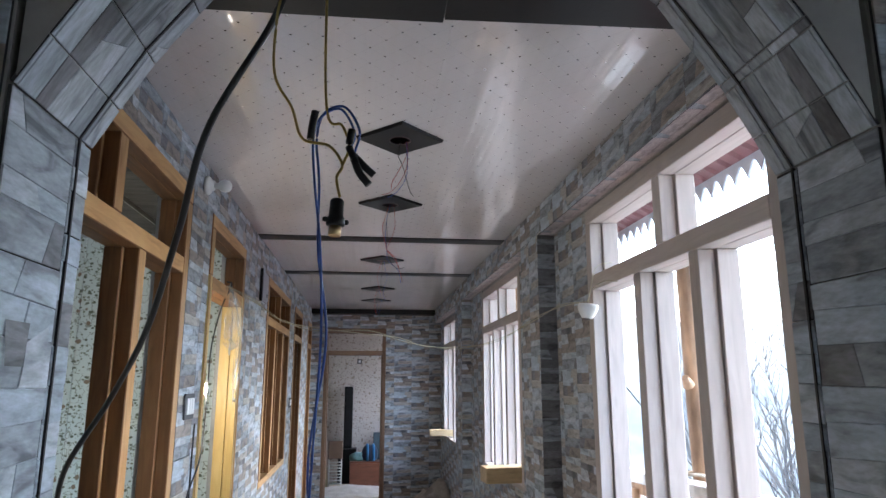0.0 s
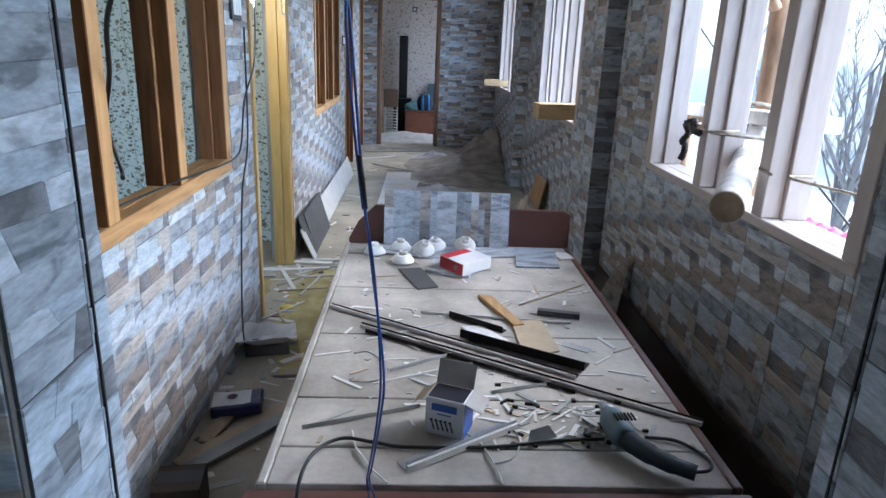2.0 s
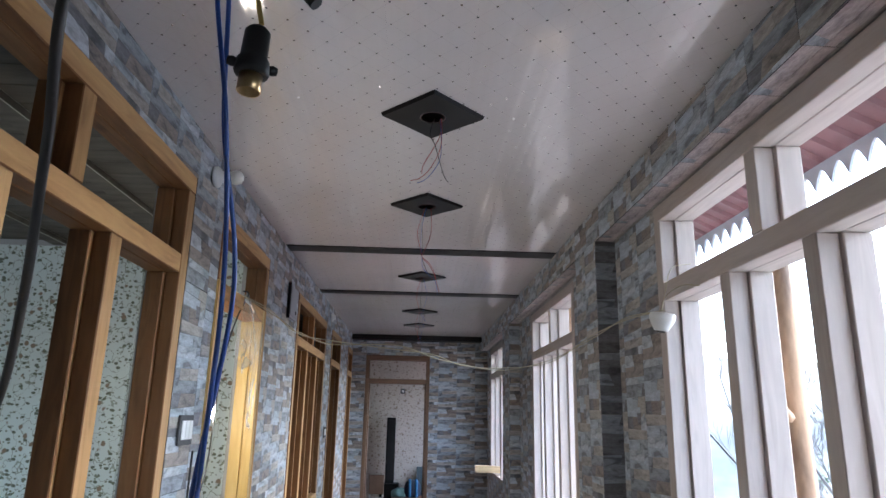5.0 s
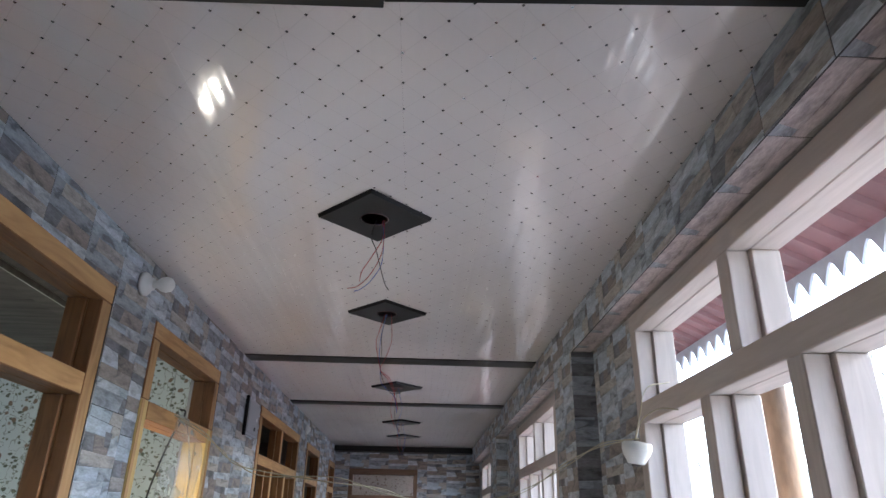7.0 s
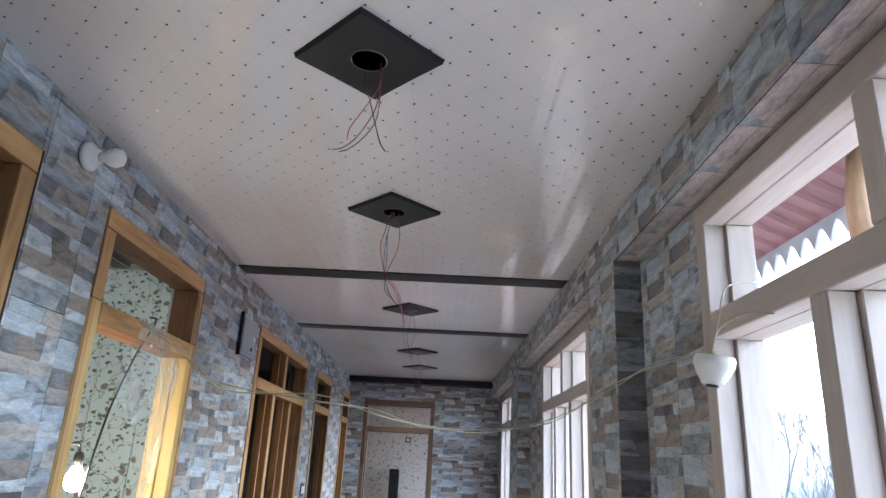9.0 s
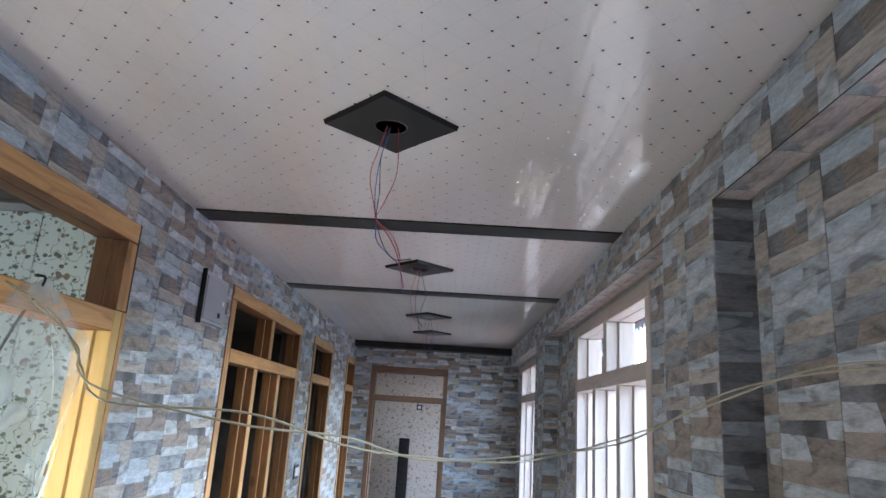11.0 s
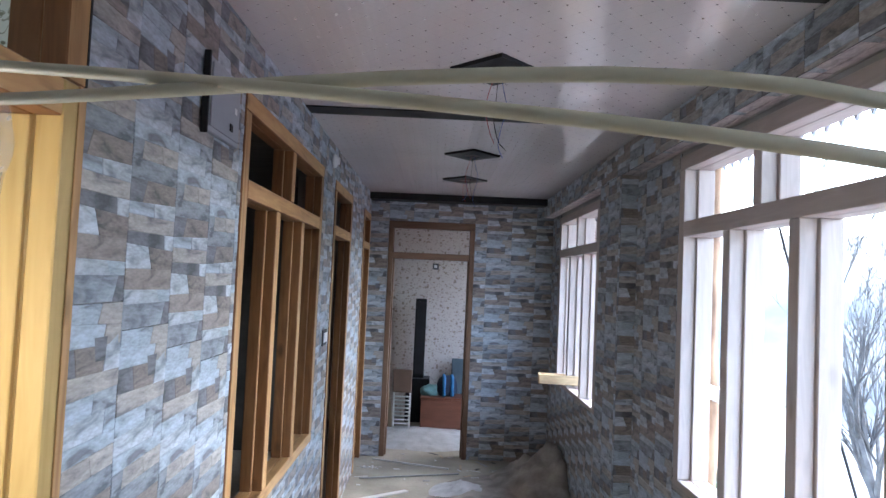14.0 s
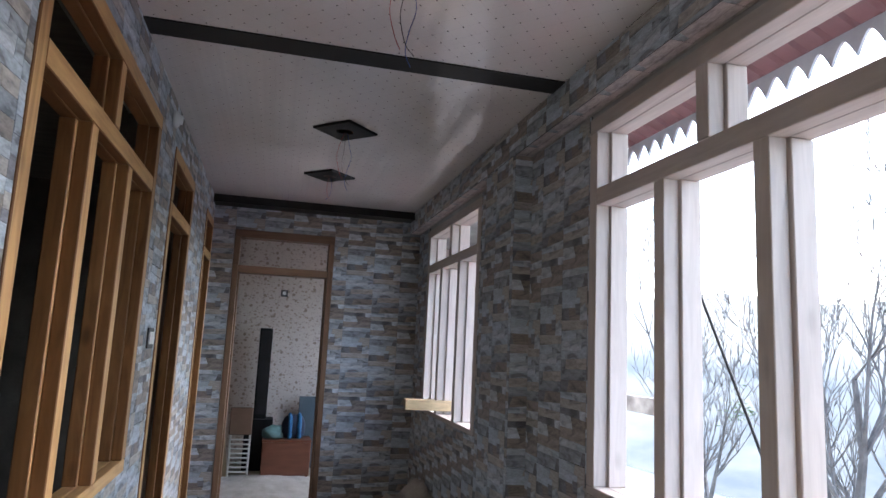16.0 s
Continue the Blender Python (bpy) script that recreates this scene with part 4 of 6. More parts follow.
def ceiling_plate(y, seed, wires):
    rng = random.Random(seed)
    ob = thing("ceiling_plate", "black square ceiling plate with a round hole and loose wires", "ceiling plate", "ceiling plates")
    ob.matrix_world = pose(0.912, y, ZC, 0, 0, 45)
    part("plate", square_with_hole(0.27, 0.048, -0.014, -0.0005, 0.006), BLACK, ob)
    bm = bmesh.new()
    add_lathe(bm, [(0.047, -0.0135), (0.045, -0.0145), (0.043, -0.0135), (0.0445, 0.002), (0.047, 0.002), (0.047, -0.0135)], 28)
    part("rim", bm, RIM, ob, "dull reddish inner rim")
    # flat black disc takes the place of shade inside the hole
    bm = bmesh.new()
    add_lathe(bm, [(0.0001, -0.0012), (0.046, -0.001)], 24)
    part("cavity", bm, BLACK, ob)
    back = Matrix.Rotation(radians(-45), 4, "Z")
    for i, run in enumerate(WIRES[wires]):
        bm = bmesh.new()
        yy = rng.uniform(-0.012, 0.012)
        ctrl = [back @ Vector((dx, yy + 0.25 * dx * (1 if i % 2 else -1), dz)) for dx, dz in run]
        add_tube(bm, curve_pts(ctrl, 7), 0.0013, 5)
        part("wire", bm, (RED_W, BLUE_W, BLACK_W, RED_W)[i % 4], ob)
    return ob


# runs of loose wire as offsets sideways and down from the plate's centre
WIRES = {
    "curled": [[(0.03, -0.001), (0.035, -0.08), (0.025, -0.15), (-0.01, -0.215), (-0.045, -0.245), (-0.075, -0.25)], [(0.028, -0.001), (0.033, -0.09), (0.03, -0.17), (0.0, -0.23), (-0.03, -0.262), (-0.05, -0.272)],
               [(0.01, -0.001), (-0.008, -0.07), (0.01, -0.12), (0.03, -0.19), (0.045, -0.24), (0.06, -0.266)], [(0.025, -0.001), (0.03, -0.07), (0.0, -0.14), (-0.03, -0.2), (-0.035, -0.235)]],
    "long": [[(-0.005, -0.001), (-0.03, -0.09), (-0.045, -0.16), (-0.025, -0.25), (-0.015, -0.29), (0.02, -0.33), (0.045, -0.375), (0.06, -0.42), (0.073, -0.47)], [(0.0, -0.001), (-0.022, -0.12), (-0.026, -0.22), (-0.018, -0.285), (-0.012, -0.34), (0.02, -0.375), (0.05, -0.40), (0.062, -0.44), (0.066, -0.475)],
             [(0.004, -0.001), (-0.02, -0.10), (-0.016, -0.2), (-0.018, -0.28), (0.005, -0.35), (0.03, -0.385), (0.05, -0.395), (0.085, -0.392)], [(0.02, -0.001), (0.028, -0.12), (0.02, -0.18), (-0.01, -0.26), (-0.018, -0.285), (0.025, -0.32), (0.05, -0.37), (0.055, -0.395)]],
    "looped": [[(0.0, -0.001), (-0.03, -0.10), (-0.038, -0.17), (-0.02, -0.25), (0.0, -0.30)], [(0.01, -0.001), (0.03, -0.09), (0.045, -0.16), (0.025, -0.24), (0.015, -0.31), (0.035, -0.36)], [(0.005, -0.001), (0.0, -0.12), (-0.008, -0.2), (0.012, -0.29), (0.04, -0.33)]],
    "short": [[(0.0, -0.001), (-0.012, -0.07), (-0.01, -0.14), (0.012, -0.2)], [(0.008, -0.001), (0.02, -0.08), (0.012, -0.15), (-0.02, -0.19)]],
}
for i, (y, w) in enumerate(((0.975, "curled"), (2.03, "long"), (3.85, "looped"), (5.63, "looped"), (6.73, "short"))):
    ceiling_plate(y, 20 + i, w)
# ---- things on the bench ----
CARD = surface("grey_card", (0.42, 0.40, 0.38), 0.8, 8, 60, 0.12, 0.05)
CARD_IN = surface("brown_card", (0.40, 0.31, 0.22), 0.85, 8, 60, 0.15, 0.05)
BLUE_PRINT = surface("blue_print", (0.03, 0.09, 0.36), 0.5, 8, 60, 0.12, 0.0)
RED_PRINT = surface("red_print", (0.50, 0.03, 0.04), 0.45, 8, 60, 0.1, 0.0)
WHITE_PR = surface("white_print", (0.70, 0.71, 0.73), 0.5, 8, 60, 0.08, 0.0)
DARK_PR = surface("dark_print_and_inside", (0.03, 0.03, 0.05), 0.5, 8, 60, 0.1, 0.0)
BROWN_CH = surface("dark_brown_channel", (0.022, 0.017, 0.016), 0.65, 8, 60, 0.2, 0.03, spec=0.2)
STEEL = surface("galvanised_steel", (0.42, 0.44, 0.48), 0.38, 12, 90, 0.15, 0.03, metal=0.85)
STRIP_W = surface("white_strip", (0.66, 0.66, 0.64), 0.5, 8, 60, 0.12, 0.03)
STRIP_G = surface("grey_strip", (0.33, 0.34, 0.34), 0.55, 8, 60, 0.2, 0.05)
TAN = surface("tan_wood", (0.44, 0.27, 0.12), 0.65, 8, 50, 0.3, 0.15, stretch=(5, 1, 5))
TAN_P = surface("tan_ply", (0.44, 0.35, 0.24), 0.75, 6, 50, 0.2, 0.1)
DRILL_B = surface("blue_grey_plastic", (0.08, 0.135, 0.165), 0.45, 8, 60, 0.15, 0.02)
DARK_T = surface("dark_plate", (0.075, 0.075, 0.08), 0.75, 6, 60, 0.2, 0.03)
TEAL = surface("teal_paint", (0.02, 0.13, 0.14), 0.45, 4, 40, 0.25, 0.05)
ZB = 0.492


def flat_piece(name, ctrl, thick, z, mat, label, category, tilt=0.0):
    """A flat cut piece from its outline."""
    bm = bmesh.new()
    vs = [bm.verts.new((x, y, z)) for x, y in ctrl]
    f = bm.faces.new(vs)
    bmesh.ops.recalc_face_normals(bm, faces=[f])
    if f.normal.z < 0:
        bmesh.ops.reverse_faces(bm, faces=[f])
    g = bmesh.ops.extrude_face_region(bm, geom=[f])
    bmesh.ops.translate(bm, verts=[q for q in g["geom"] if isinstance(q, bmesh.types.BMVert)], vec=(0, 0, thick))
    bmesh.ops.recalc_face_normals(bm, faces=bm.faces[:])
    return tagged(part(name, bm, mat), label, category)


def angle_profile(name, a, b, w, h, mat, label, z=ZB, t=0.002, edge=None):
    """An L-shaped profile lying from a to b, with one flange up."""
    ob = thing(name, label, "profile", "profiles on the bench")
    a, b = Vector((*a, z)), Vector((*b, z))
    d = b - a
    m = Matrix.Translation(a) @ Matrix.Rotation(math.atan2(d.y, d.x), 4, "Z")
    part("flange", box(0, d.length, 0, w, 0, t), mat, ob)
    part("web", box(0, d.length, 0, t, t, h), mat, ob)
    if edge:
        part("lip", box(0, d.length, -0.008, -0.0005, 0, h * 0.7), edge, ob, "pale edge strip")
    ob.matrix_world = m
    return ob


angle_profile("trim_profile", (0.515, 0.567), (1.284, 0.069), 0.028, 0.016, BROWN_CH, "long dark brown trim profile lying across the bench", edge=STRIP_W)
angle_profile("trim_profile", (0.634, 0.401), (1.556, -0.170), 0.026, 0.018, BROWN_CH, "long dark brown trim profile lying across the bench", edge=STRIP_W)
angle_profile("trim_profile", (0.65, 0.36), (1.26, -0.02), 0.012, 0.012, BROWN_CH, "thin dark trim profile lying across the bench")
angle_profile("trim_profile", (0.96, 0.325), (1.315, 0.105), 0.055, 0.028, BROWN_CH, "wide dark brown channel lying on the bench", z=ZB + 0.006)
angle_profile("trim_profile", (0.932, 0.504), (1.105, 0.375), 0.03, 0.022, BROWN_CH, "short dark brown channel offcut")
angle_profile("trim_profile", (0.80, -0.375), (1.07, -0.195), 0.04, 0.024, STEEL, "galvanised steel channel lying on the bench", edge=STRIP_W)
angle_profile("trim_profile", (0.543, -0.214), (0.83, -0.105), 0.018, 0.012, STRIP_G, "grey dusty strip lying on the bench")
angle_profile("trim_profile", (1.028, -0.03), (1.22, 0.035), 0.018, 0.012, STRIP_G, "grey dusty strip lying on the bench")
angle_profile("trim_profile", (0.745, 0.09), (0.935, 0.21), 0.02, 0.01, STRIP_G, "grey dusty strip lying on the bench")
angle_profile("trim_profile", (0.70, 0.01), (1.01, 0.16), 0.010, 0.006, STRIP_W, "thin white strip lying on the bench")
angle_profile("trim_profile", (0.833, 0.53), (1.355, 0.46), 0.016, 0.008, STRIP_W, "white strip lying on the bench")
angle_profile("trim_profile", (0.66, 0.30), (0.93, 0.45), 0.008, 0.005, STRIP_W, "thin white strip lying on the bench")
angle_profile("trim_profile", (1.20, 0.62), (1.50, 0.86), 0.010, 0.006, TAN_P, "thin pale batten lying on the bench")
flat_piece("wood_offcut", [(1.052, 0.70), (1.10, 0.69), (1.185, 0.43), (1.15, 0.42)], 0.012, ZB, TAN, "tan split wood offcut on the bench", "wood offcut")
flat_piece("wood_offcut", [(1.148, 0.46), (1.255, 0.49), (1.27, 0.24), (1.20, 0.21), (1.15, 0.25)], 0.006, ZB, TAN_P, "pale plywood offcut on the bench", "wood offcut")
flat_piece("white_offcut", [(0.967, 0.419), (1.04, 0.43), (1.118, 0.315), (1.08, 0.24)], 0.003, ZB, STRIP_W, "white sheet offcut on the bench", "offcut")
flat_piece("plate", [(0.738, 0.999), (0.833, 1.021), (0.902, 0.794), (0.822, 0.763)], 0.004, ZB, DARK_T, "dark grey plate offcut on the bench", "plate")
flat_piece("tile_offcut", [(1.275, 1.345), (1.47, 1.33), (1.439, 1.06), (1.249, 1.06)], 0.008, ZB, STONES[0], "blue-grey stone-look tile offcut on the bench", "tile")
flat_piece("tile_offcut", [(1.44, 1.30), (1.52, 1.28), (1.535, 1.20), (1.47, 1.18)], 0.006, ZB, STRIP_W, "small white tile chip on the bench", "tile")
flat_piece("tile_offcut", [(0.60, 1.325), (1.275, 1.325), (1.27, 1.20), (0.85, 1.15), (0.62, 1.22)], 0.008, ZB, STONES[5], "pale tile laid on the bench", "tile")
flat_piece("tile_offcut", [(0.85, 0.97), (1.03, 0.905), (1.06, 0.99), (0.89, 1.13)], 0.012, ZB, STONES[5], "small pale tile under a red box", "tile")
flat_piece("screwdriver_handle", [(1.255, 0.56), (1.40, 0.525), (1.395, 0.50), (1.25, 0.535)], 0.02, ZB, DARK_T, "dark tool handle lying on the bench", "tool")
flat_piece("steel_offcut", [(1.30, 0.315), (1.38, 0.27), (1.36, 0.235), (1.29, 0.285)], 0.002, ZB, STRIP_G, "grey sheet offcut on the bench", "offcut")

# leaning board faced with the same tile, its courses standing upright
board = thing("tile_board", "stone-look tile leaning upright against the headboard", "tile board")
rngb = random.Random(5)
bm = bmesh.new()
add_box(bm, 0, 0.59, 0, 0.262, -0.009, 0, mi=1)
u = 0.0
while u < 0.587:
    w = rngb.uniform(0.028, 0.052)
    w = min(w, 0.5885 - u)
    v = 0.001
    while v < 0.256:
        h = rngb.choice((0.26, 0.26, 0.18, 0.12, 0.09))
        h = min(h, 0.261 - v)
        add_box(bm, u + 0.0002, u + w - 0.0002, v, v + h - 0.0004, 0.0002, 0.0012 + rngb.uniform(0, 0.0012), mi=rngb.choices((0, 1, 2, 3, 4, 5), (5, 3, 3, 3.5, 2.2, 4))[0])
        v += h
    u += w
part("tile", bm, STONES + [DARK_T], board)
lean = Vector((0, 0.045, 0.258)).normalized()
fr = Matrix((Vector((1, 0, 0)), lean, Vector((1, 0, 0)).cross(lean))).transposed().to_4x4()
board.matrix_world = Matrix.Translation((0.658, 1.336, ZB + 0.002)) @ fr

# open fixings box
fb = thing("fixings_box", "open white and blue cardboard box of wall plugs", "box")
part("body", box(0, 0.098, 0, 0.075, 0, 0.098, 0.001), WHITE_PR, fb)
part("side_print", box(0.0985, 0.0995, 0.001, 0.074, 0.001, 0.097), BLUE_PRINT, fb, "blue printed side")
# dark sheet over the solid body paints the shade of an open inside
bm = bmesh.new()
add_box(bm, 0.004, 0.094, 0.004, 0.071, 0.0985, 0.0995)
part("opening", bm, DARK_PR, fb, "dark sheet standing in for the shaded inside")
part("logo_bar", box(0.016, 0.080, -0.0012, -0.0002, 0.066, 0.084), BLUE_PRINT, fb, "blue logo bar")
part("caption_bar", box(0.030, 0.066, -0.0012, -0.0002, 0.056, 0.059), BLUE_PRINT, fb)
for i in range(5):
    bm = bmesh.new()
    add_box(bm, -0.002, 0.002, -0.001, -0.0002, 0, 0.026, m=pose(0.024 + i * 0.012, 0, 0.014, 0, -18, 0))
    add_box(bm, -0.004, 0.004, -0.001, -0.0002, 0.024, 0.029, m=pose(0.024 + i * 0.012, 0, 0.014, 0, -18, 0))
    part("screw_print", bm, DARK_PR, fb)
for nm, m, sx, sy, mat in (("flap", pose(0.0, 0.0375, 0.098, 0, -38, 0), 0.045, 0.075, CARD_IN), ("flap", pose(0.098, 0.0375, 0.098, 0, 22, 0), 0.045, 0.075, CARD)):
    bm = bmesh.new()
    s = -1 if m.translation.x < 0.05 else 1
    add_box(bm, 0 if s > 0 else -sx, sx if s > 0 else 0, -sy / 2, sy / 2, 0.0002, 0.0012, m=m)
    part(nm, bm, mat, fb)
bm = bmesh.new()
add_box(bm, 0, 0.098, 0, 0.0012, 0, 0.062, m=pose(0, 0.074, 0.099, -20, 0, 0))
part("lid", bm, CARD, fb)
fb.matrix_world = pose(0.842, -0.215, ZB, 0, 0, -22)

# red and white carton
rb = thing("carton", "red and white cardboard carton lying on the tiles", "box")
part("body", box(0, 0.16, 0, 0.20, 0, 0.06, 0.002), WHITE_PR, rb)
part("end_print", box(0.002, 0.158, -0.0012, -0.0002, 0.002, 0.058), RED_PRINT, rb, "red printed end")
part("band", box(0.002, 0.05, 0.0, 0.17, 0.0602, 0.0612), RED_PRINT, rb, "red printed band")
bm = bmesh.new()
add_lathe(bm, [(0.0001, 0), (0.014, 0)], 16, m=pose(0.11, -0.0016, 0.03, 90, 0, 0))
part("emblem", bm, WHITE_PR, rb, "small pale round emblem")
rb.matrix_world = pose(0.912, 1.005, ZB + 0.0165, 0, 3, -48) @ Matrix.Scale(0.86, 4)


def lamp_holder(x, y, tilt, turn, label="white plastic round lamp holder lying on the bench"):
    ob = thing("lamp_holder", label, "lamp holder", "lamp holders on the bench")
    bm = bmesh.new()
    add_lathe(bm, [(0.001, 0.0), (0.056, 0.0), (0.056, 0.008), (0.048, 0.018), (0.038, 0.034), (0.034, 0.036), (0.0001, 0.036)], 24)
    part("base", bm, WHITE_P, ob)
    bm = bmesh.new()
    add_lathe(bm, [(0.020, 0.036), (0.020, 0.052), (0.017, 0.055), (0.0155, 0.055), (0.0155, 0.038), (0.0001, 0.038)], 20)
    part("socket", bm, WHITE_P, ob)
    for a in (0, 120, 240):
        bm = bmesh.new()
        add_box(bm, 0.030, 0.036, -0.006, 0.006, 0.030, 0.0375, 0.001, m=pose(0, 0, 0, 0, 0, a))
        part("slot", bm, WHITE_P, ob)
    ob.matrix_world = pose(x, y, ZB + 0.0085 + 0.056 * abs(math.sin(radians(tilt))), tilt, 0, turn) @ Matrix.Scale(0.88, 4)
    return ob


for a in ((0.625, 1.20, 0, 10), (0.755, 1.085, 0, 50), (0.845, 1.19, 24, 20), (0.90, 1.27, 14, -30), (1.035, 1.25, 30, 5), (0.74, 1.27, 0, 80)):
    lamp_holder(*a)

# cut-off tool: tapered body, gear head and handle
dr = thing("power_drill", "blue-grey electric drill lying on its side on the bench", "power drill")
bm = bmesh.new()
add_lathe(bm, [(0.0001, 0), (0.026, 0.002), (0.032, 0.02), (0.034, 0.07), (0.030, 0.10), (0.022, 0.112), (0.0001, 0.114)], 20, m=pose(0, 0, 0.036, -90, 0, 0))
part("motor_housing", bm, DRILL_B, dr)
for i in range(6):
    part("vent_slot", box(-0.012 + i * 0.0085, -0.008 + i * 0.0085, 0.035, 0.065, 0.0665, 0.0715, 0.0005), BLACK, dr)
bm = bmesh.new()
add_lathe(bm, [(0.020, 0), (0.018, 0.02), (0.012, 0.028), (0.012, 0.045), (0.006, 0.05), (0.004, 0.058), (0.0001, 0.06)], 16, m=pose(0, 0.113, 0.036, -90, 0, 0))
part("chuck", bm, STEEL, dr, "steel chuck")
bm = bmesh.new()
add_tube(bm, curve_pts([(0, 0.02, 0.034), (0.03, -0.03, 0.030), (0.07, -0.075, 0.026), (0.12, -0.11, 0.022)], 6), [0.026] * 4 + [0.024] * 5 + [0.021] * 5 + [0.018] * 5, 12)
part("handle", bm, surface("dark_blue_rubber", (0.025, 0.04, 0.055), 0.6, 8, 60, 0.2, 0.02), dr, "dark blue rubber handle")
part("trigger", box(0.012, 0.03, -0.045, -0.02, 0.02, 0.045, 0.004), RED_PRINT, dr)
dr.matrix_world = pose(1.312, -0.305, ZB + 0.006, 0, 0, 4)

cab = thing("power_cable", "black power cable of the drill trailing over the bench", "cable")
bm = bmesh.new()
add_tube(bm, curve_pts([(1.425, -0.405, ZB + 0.03), (1.48, -0.385, ZB + 0.022), (1.505, -0.32, ZB + 0.006), (1.46, -0.25, ZB + 0.006), (1.385, -0.235, ZB + 0.006)], 8), 0.0045, 7)
part("loop", bm, BLACK_W, cab)
bm = bmesh.new()
add_tube(bm, curve_pts([(1.28, -0.245, ZB + 0.006), (1.16, -0.255, ZB + 0.006), (1.00, -0.285, ZB + 0.006), (0.80, -0.29, ZB + 0.006), (0.72, -0.275, ZB + 0.008), (0.645, -0.27, ZB + 0.014), (0.59, -0.33, ZB + 0.016), (0.575, -0.44, ZB + 0.016), (0.57, -0.485, 0.40), (0.565, -0.49, 0.2), (0.56, -0.50, 0.008)], 8), 0.0045, 7)
part("lead", bm, BLACK_W, cab)

def wire_scrap(ctrl, mat, label):
    ob = thing("wire_offcut", label, "wire", "wire offcuts on the bench")
    bm = bmesh.new()
    add_tube(bm, curve_pts(ctrl, 6), 0.0024, 6)
    part("strand", bm, mat, ob)


wire_scrap([(0.629, 0.196, 0.4965), (0.672, 0.207, 0.4965), (0.72, 0.14, 0.4965), (0.73, 0.062, 0.4965), (0.692, 0.023, 0.4965), (0.633, 0.024, 0.4965)], STRIP_G, "curled grey wire offcut on the bench")
wire_scrap([(0.665, -0.224, 0.4965), (0.679, -0.286, 0.4965), (0.702, -0.332, 0.4965), (0.724, -0.372, 0.4965), (0.76, -0.421, 0.4965)], STRIP_W, "bent white wire offcut on the bench")
wire_scrap([(1.0, -0.348, 0.4965), (1.043, -0.327, 0.4965), (1.067, -0.277, 0.4965), (1.068, -0.226, 0.4965), (1.051, -0.195, 0.4965)], STRIP_G, "curled grey wire offcut on the bench")
wire_scrap([(0.946, -0.224, 0.4965), (0.981, -0.283, 0.4965), (1.004, -0.374, 0.4965), (1.011, -0.424, 0.4965)], STRIP_W, "bent white wire offcut on the bench")

# many small chips and shavings: one loose litter
rngc = random.Random(8)
bm = bmesh.new()


def chip(bm, x, y, z, l, w, a, mi, t=0.002):
    add_box(bm, -l / 2, l / 2, -w / 2, w / 2, 0, t, mi=mi, m=pose(x, y, z, rngc.uniform(-4, 4), rngc.uniform(0, 5), a))


for i in range(240):
    if i < 110:
        x, y = rngc.gauss(1.16, 0.12), rngc.gauss(-0.15, 0.09)
    else:
        x, y = rngc.uniform(0.56, 1.52), rngc.uniform(-0.27, 1.25)
    x, y = min(max(x, 0.54), 1.54), min(max(y, -0.27), 1.3)
    mi = rngc.choices((0, 1, 2, 3), (5, 2.6 if i < 110 else 0.0, 1.5, 2))[0]
    if mi == 1:
        chip(bm, x, y, ZB, rngc.uniform(0.012, 0.024), rngc.uniform(0.006, 0.01), rngc.uniform(0, 180), 1, 0.007)
    else:
        chip(bm, x, y, ZB, rngc.choice((0.015, 0.03, 0.06, 0.11)), rngc.uniform(0.004, 0.014), rngc.uniform(0, 180), mi)
tagged(part("litter_on_bench", bm, [STRIP_W, BLACK, TAN_P, STRIP_G]), "scattered chips, plugs and shavings on the bench", "litter", kind="stuff")
bm = bmesh.new()
vs = [bm.verts.new(p) for p in ((1.085, -0.28, ZB), (1.135, -0.255, ZB), (1.145, -0.225, ZB + 0.03), (1.095, -0.25, ZB + 0.03), (1.17, -0.235, ZB), (1.12, -0.262, ZB))]
bm.faces.new((vs[0], vs[1], vs[2], vs[3]))
bm.faces.new((vs[3], vs[2], vs[4], vs[5]))
bmesh.ops.solidify(bm, geom=bm.faces[:], thickness=0.0015)
tagged(part("steel_offcut", bm, STEEL), "folded sheet steel offcut on the bench", "offcut")
# ---- electrical things and cables ----
def emitter(name, color, strength):
    m, t, b = node_mat(name)
    b.inputs["Base Color"].default_value = rgb(color)
    b.inputs["Emission Color"].default_value = rgb(color)
    b.inputs["Emission Strength"].default_value = strength
    return m


def cable(name, label, runs, r, mat, category="cable"):
    ob = thing(name, label, category)
    for ctrl in runs:
        bm = bmesh.new()
        add_tube(bm, curve_pts(ctrl, 10), r, 7)
        part("strand", bm, mat, ob)
    return ob


# black bulb holder tied to the ceiling with yellow string and blue cable
hy = -0.66


def drawn_in(pts):
    """The hanging cluster sits a little nearer to the archway at the top than at the floor."""
    out = []
    for x, y, z in pts:
        f = 0.918 + 0.05 * min(max((1.9 - z) / 0.3, 0), 1) + 0.032 * min(max((1.3 - z) / 0.7, 0), 1)
        out.append((0.782 + f * (x - 0.782), -1.70 + f * (y + 1.70), 1.635 + f * (z - 1.635) if z < 2.6 else z))
    return out


